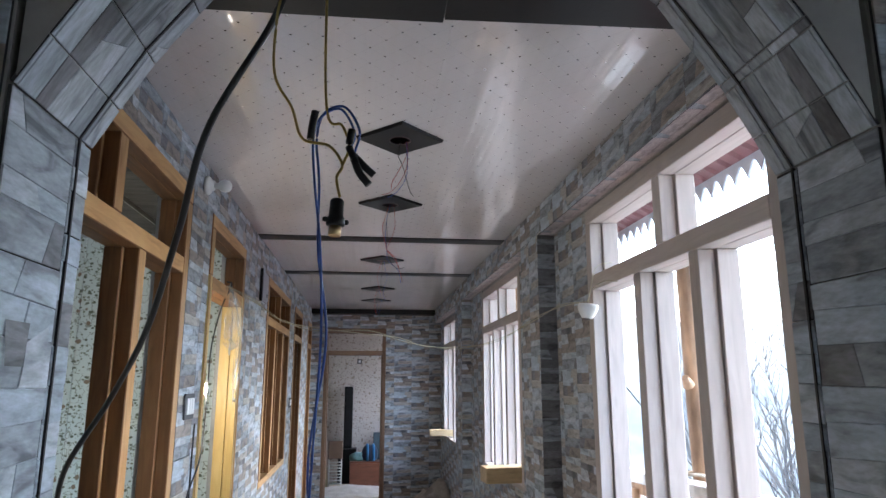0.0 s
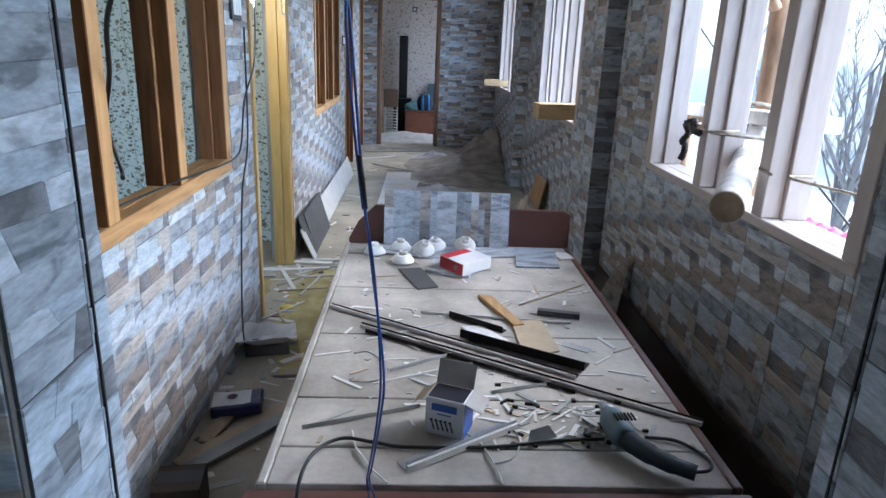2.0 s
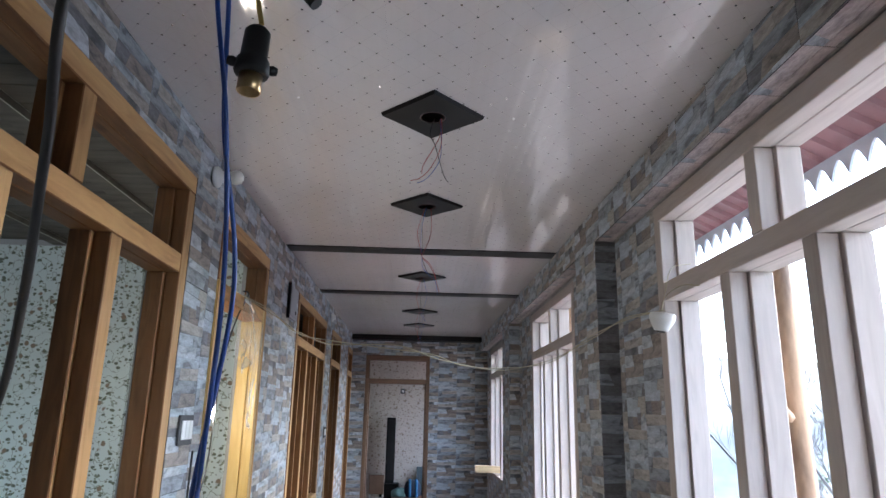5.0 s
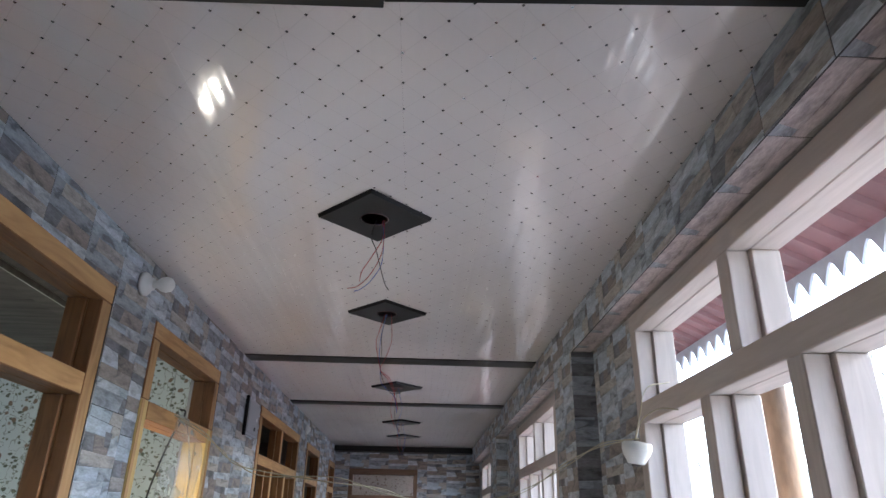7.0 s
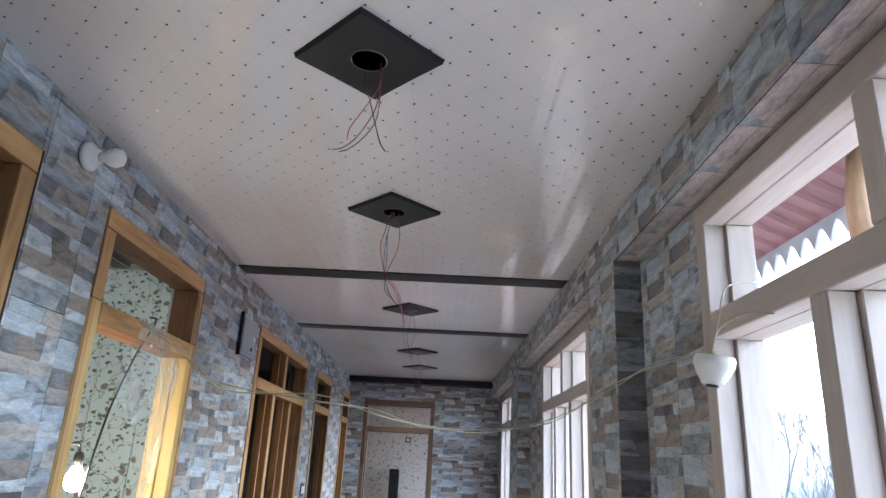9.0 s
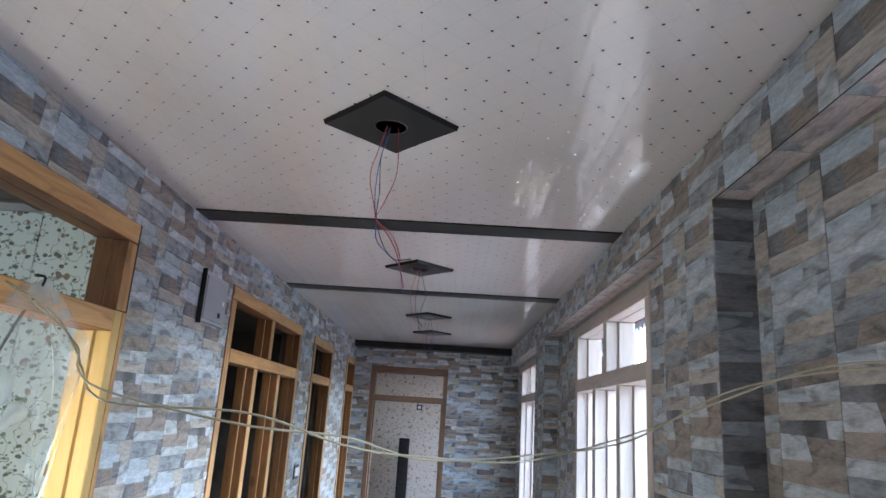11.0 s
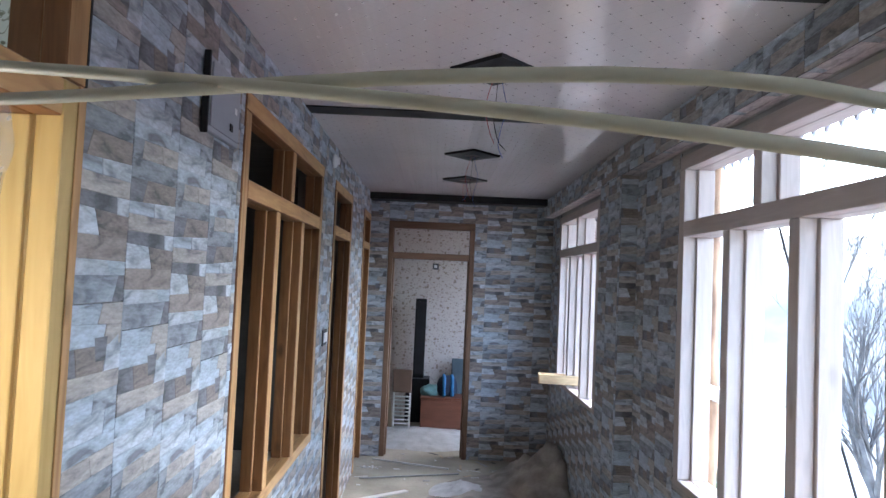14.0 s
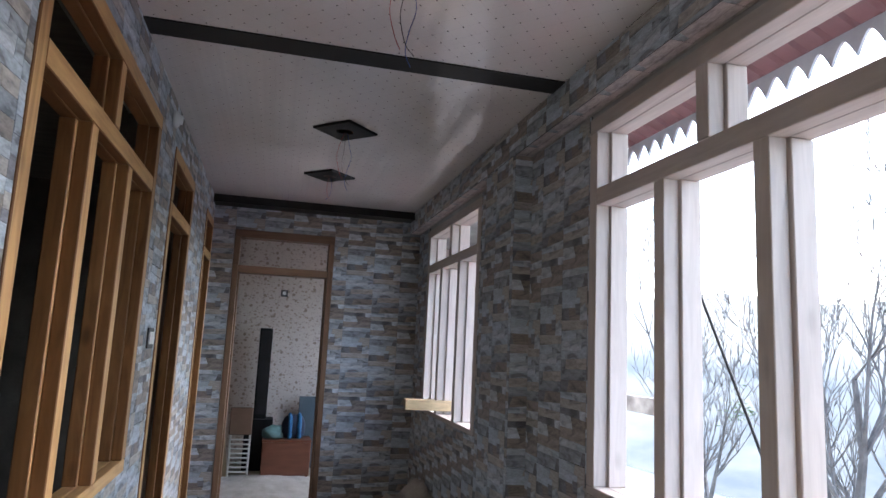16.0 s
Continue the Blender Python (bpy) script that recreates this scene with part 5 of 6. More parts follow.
hold = thing("hanging_lamp_holder", "black hanging lamp holder with a brass collar, no bulb", "lamp holder")
bm = bmesh.new()
add_lathe(bm, [(0.0001, 0.085), (0.014, 0.084), (0.019, 0.078), (0.020, 0.035), (0.024, 0.030), (0.026, 0.012), (0.0245, 0.008), (0.019, 0.006), (0.0001, 0.006)], 22)
part("cap", bm, BLACK, hold)
for s in (-1, 1):
    bm = bmesh.new()
    add_lathe(bm, [(0.0001, -0.008), (0.006, -0.007), (0.008, 0), (0.006, 0.007), (0.0001, 0.008)], 12, m=pose(s * 0.029, 0, 0.022, 0, 90, 0))
    part("wing", bm, BLACK, hold)
bm = bmesh.new()
add_lathe(bm, [(0.017, 0.006), (0.0175, -0.02), (0.0165, -0.021), (0.0155, -0.02), (0.015, 0.004), (0.0001, 0.004)], 22)
part("collar", bm, surface("brass", (0.55, 0.38, 0.20), 0.3, 12, 80, 0.15, 0.0, metal=0.9), hold, "brass collar")
hold.matrix_world = pose(*drawn_in([(0.729, hy, 1.879)])[0], 0, 3, 20) @ Matrix.Scale(0.55, 4)
STRING = surface("yellow_string", (0.35, 0.24, 0.06), 0.8, 40, 150, 0.3, 0.2)
cable("hanging_string", "knotted yellow twine holding up a lamp holder", [
    drawn_in([(0.63, hy, ZC + 0.1), (0.633, hy, 2.40), (0.619, hy, 2.249), (0.620, hy, 2.144), (0.651, hy, 2.085), (0.671, hy, 2.031), (0.715, hy, 2.02), (0.737, hy + 0.004, 1.99), (0.729, hy, 1.965), (0.735, hy, 1.932)]),
    drawn_in([(0.698, hy + 0.01, ZC + 0.1), (0.700, hy + 0.01, 2.40), (0.707, hy + 0.01, 2.098), (0.735, hy + 0.008, 2.06), (0.748, hy, 2.02), (0.737, hy, 1.985)])], 0.0022, STRING, "string")
cable("blue_cable", "pair of blue wires hanging down over the bench", [
    drawn_in([(0.750, hy + 0.010, 2.02), (0.756, hy + 0.010, 2.05), (0.732, hy + 0.010, 2.09), (0.700, hy + 0.010, 2.075), (0.688, hy + 0.010, 2.036), (0.693, hy, 1.96), (0.706, hy + 0.016, 1.845), (0.712, hy + 0.016, 1.70), (0.706, hy + 0.01, 1.52), (0.705, hy, 1.40), (0.721, hy, 1.214), (0.744, hy, 1.06), (0.755, hy + 0.02, 0.876), (0.748, hy + 0.05, 0.766), (0.725, hy + 0.17, 0.58), (0.718, hy + 0.22, 0.512), (0.73, hy + 0.18, 0.45), (0.74, hy + 0.17, 0.2), (0.72, hy + 0.15, 0.005)]),
    drawn_in([(0.757, hy + 0.014, 2.015), (0.764, hy + 0.014, 2.055), (0.738, hy + 0.014, 2.096), (0.704, hy + 0.014, 2.083), (0.693, hy + 0.014, 2.036), (0.700, hy + 0.012, 1.96), (0.702, hy + 0.024, 1.845), (0.720, hy + 0.020, 1.70), (0.700, hy + 0.014, 1.52), (0.711, hy + 0.004, 1.40), (0.725, hy + 0.004, 1.214), (0.741, hy + 0.004, 1.06), (0.760, hy + 0.024, 0.876), (0.753, hy + 0.05, 0.766), (0.731, hy + 0.17, 0.585), (0.724, hy + 0.22, 0.516), (0.745, hy + 0.18, 0.45), (0.75, hy + 0.17, 0.2), (0.74, hy + 0.15, 0.005)])], 0.0021, BLUE_W)
tape = thing("insulating_tape", "black insulating tape round the blue wires", "tape")
bm = bmesh.new()
add_tube(bm, drawn_in([(0.721, hy + 0.002, 1.235), (0.725, hy + 0.002, 1.20), (0.730, hy + 0.002, 1.155)]), [0.0045, 0.005, 0.0045], 10)
part("wrap", bm, BLACK, tape)
knot = thing("cable_knot", "black taped wire ends bunched at a knot", "cable knot")
for pts in ([(0.752, hy, 2.05), (0.748, hy, 2.02), (0.757, hy, 2.00)], [(0.752, hy + 0.006, 2.01), (0.772, hy + 0.006, 1.99), (0.790, hy + 0.01, 1.975)], [(0.756, hy, 2.0), (0.766, hy, 1.975), (0.782, hy, 1.955)], [(0.690, hy, 2.08), (0.686, hy, 2.055), (0.684, hy, 2.03)]):
    bm = bmesh.new()
    add_tube(bm, curve_pts(drawn_in(pts), 5), 0.006, 8)
    part("end", bm, BLACK, knot)

# thick black cable from the ceiling to the first window
cable("black_cable", "thick black cable hanging from the ceiling to the window sill", [
    [(0.66, -0.62, ZC + 0.01), (0.649, -0.634, 2.471), (0.620, -0.650, 2.271), (0.514, -0.634, 2.057), (0.441, -0.505, 1.898), (0.351, -0.345, 1.735), (0.23, -0.16, 1.60), (0.10, -0.03, 1.44), (0.03, 0.10, 1.30), (-0.02, 0.165, 1.17), (0.0, 0.175, 1.05), (0.022, 0.13, 1.03)]], 0.0063, BLACK_W)
cable("thin_cable", "thin dark cable lying along the window sill", [
    [(-0.10, -0.10, 0.935), (-0.06, 0.15, 0.925), (0.022, 0.52, 0.945), (0.03, 0.66, 0.938), (0.03, 1.0, 0.915), (0.03, 1.20, 0.915), (0.03, 1.29, 0.96), (0.03, 1.38, 1.14), (0.026, 1.58, 1.27), (0.0, 1.75, 1.40), (-0.02, 1.85, 1.62), (-0.035, 1.95, 1.84), (-0.01, 2.02, 2.05), (0.03, 2.04, 2.17), (0.0, 2.05, 2.19)],
    [(0.02, 1.47, 1.45), (0.02, 1.44, 0.96), (0.02, 1.30, 0.74), (0.025, 1.20, 0.40), (0.03, 1.15, 0.14), (0.05, 1.12, 0.006)]], 0.004, BLACK_W)
cable("door_cable", "black flex hanging in the doorway from the fanlight bar", [
    [(-0.02, 1.68, 2.07), (-0.03, 1.69, 1.95), (-0.03, 1.67, 1.80), (-0.045, 1.75, 1.72), (-0.05, 1.815, 1.715), (-0.05, 1.836, 1.685)]], 0.0055, BLACK_W)
bulb = thing("light_bulb", "lit white bulb hanging in the doorway", "light bulb")
bm = bmesh.new()
add_lathe(bm, [(0.0001, -0.036), (0.018, -0.031), (0.029, -0.016), (0.031, 0.0), (0.026, 0.018), (0.016, 0.034), (0.013, 0.042), (0.0001, 0.042)], 20)
part("glass", bm, emitter("lit_bulb", (1.0, 0.93, 0.82), 32.0), bulb, "glowing glass")
bm = bmesh.new()
add_lathe(bm, [(0.0001, 0.09), (0.010, 0.088), (0.016, 0.075), (0.016, 0.043), (0.0001, 0.043)], 16)
part("socket", bm, BLACK, bulb)
bulb.matrix_world = pose(-0.05, 1.836, 1.60)

# pale twin wire across the corridor
ctrl = [(0.04, 1.88, 2.14), (0.18, 1.85, 2.06), (0.29, 1.80, 1.99), (0.37, 1.68, 1.935), (0.52, 1.52, 1.896), (0.79, 1.43, 1.858), (0.95, 1.50, 1.846), (1.08, 1.60, 1.812), (1.28, 1.79, 1.82), (1.52, 1.88, 1.86), (1.68, 1.73, 1.97), (1.738, 1.43, 2.0), (1.745, 1.03, 1.98)]
off = (0.0, 0.01, -0.012, 0.006, -0.016, 0.018, -0.014, 0.004, -0.01, 0.012, -0.01, 0.01, 0.0)
twin = [(x + 0.004, y + 0.6 * d, z + d) for (x, y, z), d in zip(ctrl, off)]
cable("crossing_wire", "pale twin wire strung loosely across the corridor", [ctrl, twin], 0.0021, BEIGE_W)
wb = thing("hanging_bulb_holder", "white plastic bulb holder hanging by the window", "lamp holder")
bm = bmesh.new()
add_lathe(bm, [(0.0001, 0.055), (0.05, 0.05), (0.056, 0.04), (0.055, 0.022), (0.046, 0.0), (0.034, -0.02), (0.030, -0.028), (0.0001, -0.028)], 24)
part("cup", bm, WHITE_P, wb)
bm = bmesh.new()
add_lathe(bm, [(0.017, -0.0285), (0.017, -0.036), (0.0135, -0.036), (0.0135, -0.029), (0.0001, -0.029)], 18)
part("socket", bm, DARK_T, wb, "dark socket mouth")
wb.matrix_world = pose(1.735, 1.02, 1.928, 8, 6, 0) @ Matrix.Scale(0.8, 4)
cable("holder_wire", "thin pale wires holding the bulb holder", [[(1.735, 1.02, 1.975), (1.76, 1.03, 2.05), (1.80, 1.06, 2.14), (1.892, 1.10, 2.17)], [(1.74, 1.03, 1.975), (1.775, 1.06, 2.04), (1.82, 1.02, 2.07), (1.86, 0.97, 2.06)]], 0.002, BEIGE_W)


def rose_and_bulb(y, z, globe):
    ob = thing("wall_lamp", "white wall lamp holder with a round bulb, unlit", "wall lamp", "wall lamps")
    m = pose(0, 0, 0, 0, 90, 0)
    bm = bmesh.new()
    add_lathe(bm, [(0.045, 0.0), (0.046, 0.012), (0.038, 0.022), (0.026, 0.026), (0.024, 0.04), (0.0001, 0.04)], 24, m=m)
    part("base", bm, WHITE_P, ob)
    if globe:
        bm = bmesh.new()
        add_lathe(bm, [(0.014, 0.04), (0.015, 0.055), (0.026, 0.07), (0.031, 0.088), (0.026, 0.108), (0.012, 0.118), (0.0001, 0.119)], 20, m=m)
        part("bulb", bm, WHITE_P, ob, "milky round bulb")
    ob.matrix_world = pose(0.011, y, z)
    return ob


rose_and_bulb(1.395, 2.555, True)
rose_and_bulb(5.45, 2.555, False)


def switch_plate(y0, y1, z0, z1, n):
    ob = thing("switch_plate", "white switch plate with a dark surround on the tiles", "switch", "switch plates")
    part("surround", box(0.010, 0.018, y0, y1, z0, z1, 0.002), DARK_T, ob, "dark surround")
    w = (y1 - y0 - 0.03) / n
    for i in range(n):
        part("rocker", box(0.0182, 0.023, y0 + 0.015 + i * w + 0.002, y0 + 0.015 + (i + 1) * w - 0.002, z0 + 0.02, z1 - 0.02, 0.002), WHITE_P, ob)
    return ob


switch_plate(1.30, 1.45, 1.475, 1.585, 3)
switch_plate(5.36, 5.50, 1.375, 1.475, 2)

db = thing("distribution_box", "grey metal distribution box with a closed door", "distribution box")
GREY_M = surface("grey_enamel", (0.36, 0.38, 0.42), 0.4, 5, 60, 0.08, 0.02)
part("case", box(0.010, 0.026, 3.14, 3.43, 2.225, 2.445, 0.003), GREY_M, db)
# black strip stands in for the shade in the gap beside the case
part("back_frame", box(0.010, 0.030, 3.130, 3.1395, 2.215, 2.455, 0.002), BLACK, db, "black strip standing in for the shaded gap beside the case")
d = part("door", box(0.0265, 0.032, 3.155, 3.415, 2.24, 2.43, 0.002), GREY_M, db)
part("latch", box(0.0325, 0.036, 3.32, 3.345, 2.262, 2.285, 0.001), BLACK, d, "dark latch hole")
part("label", box(0.0325, 0.0335, 3.36, 3.385, 2.325, 2.345), WHITE_P, d, "small white sticker")

# torn plastic sheet over the doorway
def film_material():
    m, t, b = node_mat("milky_plastic_film")
    n, link = t.nodes, t.links.new
    b.inputs["Base Color"].default_value = (0.60, 0.63, 0.61, 1)
    b.inputs["Roughness"].default_value = 0.25
    nz = n.new("ShaderNodeTexNoise")
    nz.inputs["Scale"].default_value, nz.inputs["Detail"].default_value = 7, 5
    co = n.new("ShaderNodeTexCoord")
    link(co.outputs["Object"], nz.inputs["Vector"])
    mr = n.new("ShaderNodeMapRange")
    mr.inputs["From Min"].default_value, mr.inputs["From Max"].default_value = 0.3, 0.75
    mr.inputs["To Min"].default_value, mr.inputs["To Max"].default_value = 0.10, 0.6
    link(nz.outputs["Fac"], mr.inputs["Value"])
    link(mr.outputs[0], b.inputs["Alpha"])
    return m


rngf = random.Random(2)
bm = bmesh.new()
U, V = 22, 26
pts = {}
for i in range(U + 1):
    for j in range(V + 1):
        s, q = i / U, j / V
        fan = min(1.0, q * 2.5)
        drop = 0.34 + 0.05 * math.sin(s * 5.0) + 0.42 * max(0.0, 1 - abs(s - 0.80) / 0.16)
        y = 2.05 - 0.05 * fan + (s - 0.5) * (0.17 + 0.27 * fan) + 0.015 * math.sin(q * 7 + s * 4)
        z = 2.172 - drop * q - 0.015 * math.sin(s * 9)
        x = 0.018 + 0.05 * math.sin(min(q, 0.5) * math.pi) + 0.014 * math.sin(s * 17 + q * 5) * q + 0.016 * noise.noise(Vector((s * 6, q * 6, 3)))
        pts[i, j] = bm.verts.new((x, y, z))
for i in range(U):
    for j in range(V):
        if j > V * 0.8 and rngf.random() < 0.35:
            continue
        f = bm.faces.new((pts[i, j], pts[i + 1, j], pts[i + 1, j + 1], pts[i, j + 1]))
        f.smooth = True
film_ob = thing("plastic_sheet", "torn milky plastic sheet hanging over the door's fanlight bar", "plastic sheet")
part("film", bm, film_material(), film_ob)

# plank ends lying over the sills of the further windows
PALE_PINE = surface("fresh_pine", (0.58, 0.42, 0.24), 0.6, 5, 40, 0.25, 0.15, stretch=(1, 6, 6))


def sill_plank(x0, x1, y0, y1, z0, z1, turn):
    ob = thing("plank", "fresh pine plank end lying over the window sill", "plank", "planks on the sills")
    bm = bmesh.new()
    add_box(bm, x0, x1, -(y1 - y0) / 2, (y1 - y0) / 2, z0, z1, 0.003, m=pose(0, 0, 0, 0, 0, turn))
    part("board", bm, PALE_PINE, ob)
    ob.location = (0, (y0 + y1) / 2, 0)
    return ob


p = sill_plank(-0.30, 0.55, 0, 0.18, 0, 0.105, 0)
p.matrix_world = pose(1.93, 3.06, 0.945, 0, 0, 4)
p = sill_plank(-0.27, 0.45, 0, 0.14, 0, 0.08, 0)
p.matrix_world = pose(1.92, 7.08, 0.945, 0, 0, -6)
# ---- loose things on the floor ----
def board_piece(name, label, category, m, l, w, t, mat, group=""):
    ob = thing(name, label, category, group)
    bm = bmesh.new()
    add_box(bm, 0, l, 0, w, 0, t, 0.001)
    part("sheet", bm, mat, ob)
    ob.matrix_world = m
    return ob


def line_pose(a, b, z=0.002):
    d = Vector(b) - Vector(a)
    return pose(a[0], a[1], z, 0, 0, math.degrees(math.atan2(d.y, d.x)))


# dark tile sheets and a white one leaning on the wall past the first door
for i, (y0, y1, h, off, mat, lab) in enumerate(((2.60, 3.40, 0.27, 0.10, DARK_T, "dark grey tile sheet leaning against the wall"), (2.74, 3.44, 0.27, 0.08, DARK_T, "dark grey tile sheet leaning against the wall"), (2.545, 2.64, 0.20, 0.09, STRIP_W, "white board leaning against the wall"))):
    ob = thing("leaning_sheet", lab, "sheet", "sheets leaning on the wall")
    a = math.degrees(math.acos(off / math.hypot(off, h)))
    bm = bmesh.new()
    add_box(bm, 0, y1 - y0, 0, math.hypot(off, h), 0, 0.008, 0.001)
    part("sheet", bm, mat, ob)
    lean = Vector((-off, 0, h)).normalized()
    u = Vector((0, 1, 0))
    ob.matrix_world = Matrix.Translation((off + 0.022 + 0.012 * i, y0, 0.003)) @ Matrix((u, lean, u.cross(lean))).transposed().to_4x4()
ob = thing("skirting_board", "white skirting sheet propped along the wall", "skirting board")
lean = Vector((-0.07, 0, 0.21)).normalized()
u = Vector((0, 1, 0))
part("sheet", box(0, 2.05, 0, 0.21, 0, 0.008, 0.001), STRIP_W, ob)
ob.matrix_world = Matrix.Translation((0.092, 3.56, 0.003)) @ Matrix((u, lean, u.cross(lean))).transposed().to_4x4()
flat_piece("ceiling_offcut", [(0.45, 3.75), (0.69, 3.75), (0.83, 5.28), (0.73, 5.33), (0.74, 5.75), (0.47, 5.72)], 0.008, 0.012, STRIP_W, "pale ceiling panel offcut lying on the floor", "panel")
flat_piece("ceiling_offcut", [(0.30, 2.9), (0.42, 2.88), (0.47, 3.9), (0.36, 3.95)], 0.006, 0.003, CARD, "pale dusty panel lying on the floor", "panel")
ob = thing("timber_block", "tan plywood piece leaning on the wall", "plywood")
bm = bmesh.new()
add_box(bm, 0, 0.42, 0, 0.38, 0, 0.012, 0.001)
part("sheet", bm, TAN, ob)
lean = Vector((0.09, 0, 0.36)).normalized()
u = Vector((0, -1, 0))
ob.matrix_world = Matrix.Translation((1.785, 4.05, 0.003)) @ Matrix((u, lean, u.cross(lean))).transposed().to_4x4()
ob = thing("wall_offcut", "grey tile offcut leaning on the wall behind the bench", "tile")
bm = bmesh.new()
q = [bm.verts.new(p) for p in ((0, 0, 0), (0.42, 0, 0), (0.30, 0.46, 0), (0.16, 0.34, 0))]
bm.faces.new(q)
bmesh.ops.solidify(bm, geom=bm.faces[:], thickness=0.008)
part("sheet", bm, STONES[2], ob)
lean = Vector((0.10, 0, 0.45)).normalized()
ob.matrix_world = Matrix.Translation((1.775, 1.72, 0.006)) @ Matrix((u, lean, u.cross(lean))).transposed().to_4x4()

# trodden strips by the first door
for a, b, w, mat in (((-0.18, 2.29), (0.26, 2.38), 0.03, STRIP_W), ((-0.08, 2.41), (0.10, 1.97), 0.025, STRIP_W), ((-0.02, 2.47), (0.26, 2.46), 0.05, STRIP_W), ((-0.16, 2.18), (-0.05, 2.20), 0.05, STEEL), ((0.03, 1.55), (0.20, 1.80), 0.012, STRIP_W), ((0.02, 1.95), (0.30, 2.02), 0.012, TAN_P), ((0.12, 2.2), (0.44, 2.26), 0.015, STRIP_W), ((0.0, 2.05), (0.34, 2.5), 0.01, TAN_P), ((0.05, 2.52), (0.46, 2.55), 0.04, STRIP_W), ((0.06, 2.33), (0.40, 2.46), 0.014, STRIP_W), ((0.16, 1.90), (0.23, 2.24), 0.012, STRIP_W), ((-0.30, 2.30), (0.0, 2.36), 0.022, STRIP_W), ((0.07, 1.66), (0.13, 1.52), 0.012, TAN_P)):
    board_piece("strip_offcut", "pale strip offcut lying on the dusty floor", "strip", line_pose(a, b, 0.003 + 0.004 * rngc.random()), (Vector(b) - Vector(a)).length, w, 0.008, mat, "strips on the floor")
for a, b, w in (((-0.0 + 0.04, 0.28), (0.33, 0.66), 0.05), ((0.05, 0.20), (0.36, 0.60), 0.06), ((0.10, 0.42), (0.14, 0.64), 0.05), ((0.03, 0.94), (0.04, 1.2), 0.07)):
    board_piece("plank", "narrow dusty plank lying on the floor beside the bench", "plank", line_pose(a, b, 0.004 + 0.01 * rngc.random()), (Vector(b) - Vector(a)).length * 1.2, w, 0.014, STRIP_G if w > 0.052 else TAN_P, "planks beside the bench")
bm = bmesh.new()
add_lathe(bm, [(0.0001, 0.006), (0.035, 0.006), (0.04, 0.0), (0.0001, 0.0)], 18)
ob = tagged(part("yellow_lid", bm, surface("yellow_plastic", (0.65, 0.50, 0.03), 0.4, 6, 60, 0.1, 0.0)), "round yellow plastic lid on the floor", "lid")
ob.location = (0.115, 1.722, 0.004)
# crumpled white tray
tray = thing("plastic_tray", "crumpled white plastic packaging on the floor", "packaging")
bm = bmesh.new()
bmesh.ops.create_grid(bm, x_segments=12, y_segments=8, size=0.5)
for vtx in bm.verts:
    x, y = vtx.co.x, vtx.co.y
    edge = max(abs(x), abs(y)) * 2
    vtx.co = Vector((x * 0.27, y * 0.19, 0.06 * max(0, edge - 0.55) * 1.7 + 0.018 * noise.noise(Vector((x * 5, y * 5, 1))) + 0.055))
bmesh.ops.solidify(bm, geom=bm.faces[:], thickness=0.002)
part("shell", bm, WHITE_PR, tray)
bm = bmesh.new()
add_box(bm, -0.10, 0.10, -0.06, 0.06, 0.0, 0.05, 0.004)
part("card_base", bm, DARK_T, tray)
tray.matrix_world = pose(0.125, 1.20, 0.002, 0, 0, 12)


def carton(name, label, m, sx, sy, sz, body, prints):
    ob = thing(name, label, "box")
    bm = bmesh.new()
    add_box(bm, 0, sx, 0, sy, 0, sz, 0.002)
    part("body", bm, body, ob)
    part("top_print", box(0.004, sx - 0.004, sy * 0.3, sy * 0.75, sz + 0.0002, sz + 0.001), prints, ob)
    part("front_print", box(0.004, sx - 0.004, -0.001, -0.0002, sz * 0.1, sz * 0.55), prints, ob)
    ob.matrix_world = m
    return ob


NAVY_PR = surface("navy_print", (0.03, 0.035, 0.13), 0.35, 8, 60, 0.2, 0.05)
pb = thing("product_box", "crushed white and navy carton on the floor", "box")
bm = bmesh.new()
add_box(bm, 0, 0.19, 0, 0.115, 0, 0.05, 0.006)
bmesh.ops.subdivide_edges(bm, edges=bm.edges[:], cuts=3, use_grid_fill=True)
for vtx in bm.verts:
    vtx.co += Vector((0, 0, 1)) * 0.010 * noise.noise(vtx.co * 22) * (vtx.co.z / 0.05) + Vector((1, 1, 0)) * 0.006 * noise.noise(vtx.co * 17 + Vector((5, 0, 0)))
part("body", bm, NAVY_PR, pb)
bm = bmesh.new()
q = bmesh.ops.create_grid(bm, x_segments=6, y_segments=4, size=0.5)["verts"]
for vtx in q:
    x, y = 0.078 + vtx.co.x * 0.145, 0.058 + vtx.co.y * 0.10
    vtx.co = Vector((x, y, 0.0535 + 0.010 * noise.noise(Vector((x, y, 0.05)) * 22)))
part("top_print", bm, WHITE_PR, pb, "white printed top")
bm = bmesh.new()
add_lathe(bm, [(0.0001, 0.0), (0.02, 0.0)], 16, m=pose(0.08, 0.055, 0.060, 0, 0, 0))
part("emblem", bm, STRIP_G, pb, "blue-grey picture")
pb.matrix_world = pose(0.05, 0.58, 0.012, 3, -3, 10)
carton("product_box", "dark brown carton in the shadow beside the bench", pose(0.05, 0.02, 0.0, 0, 0, 8), 0.14, 0.13, 0.12, surface("dark_card", (0.07, 0.05, 0.04), 0.85, 8, 60, 0.2, 0.1), DARK_T)
tb = thing("teal_board", "narrow teal painted board standing beside the arch", "board")
part("board", box(0.300, 0.362, -1.06, -1.02, 0, 0.99, 0.003), TEAL, tb)

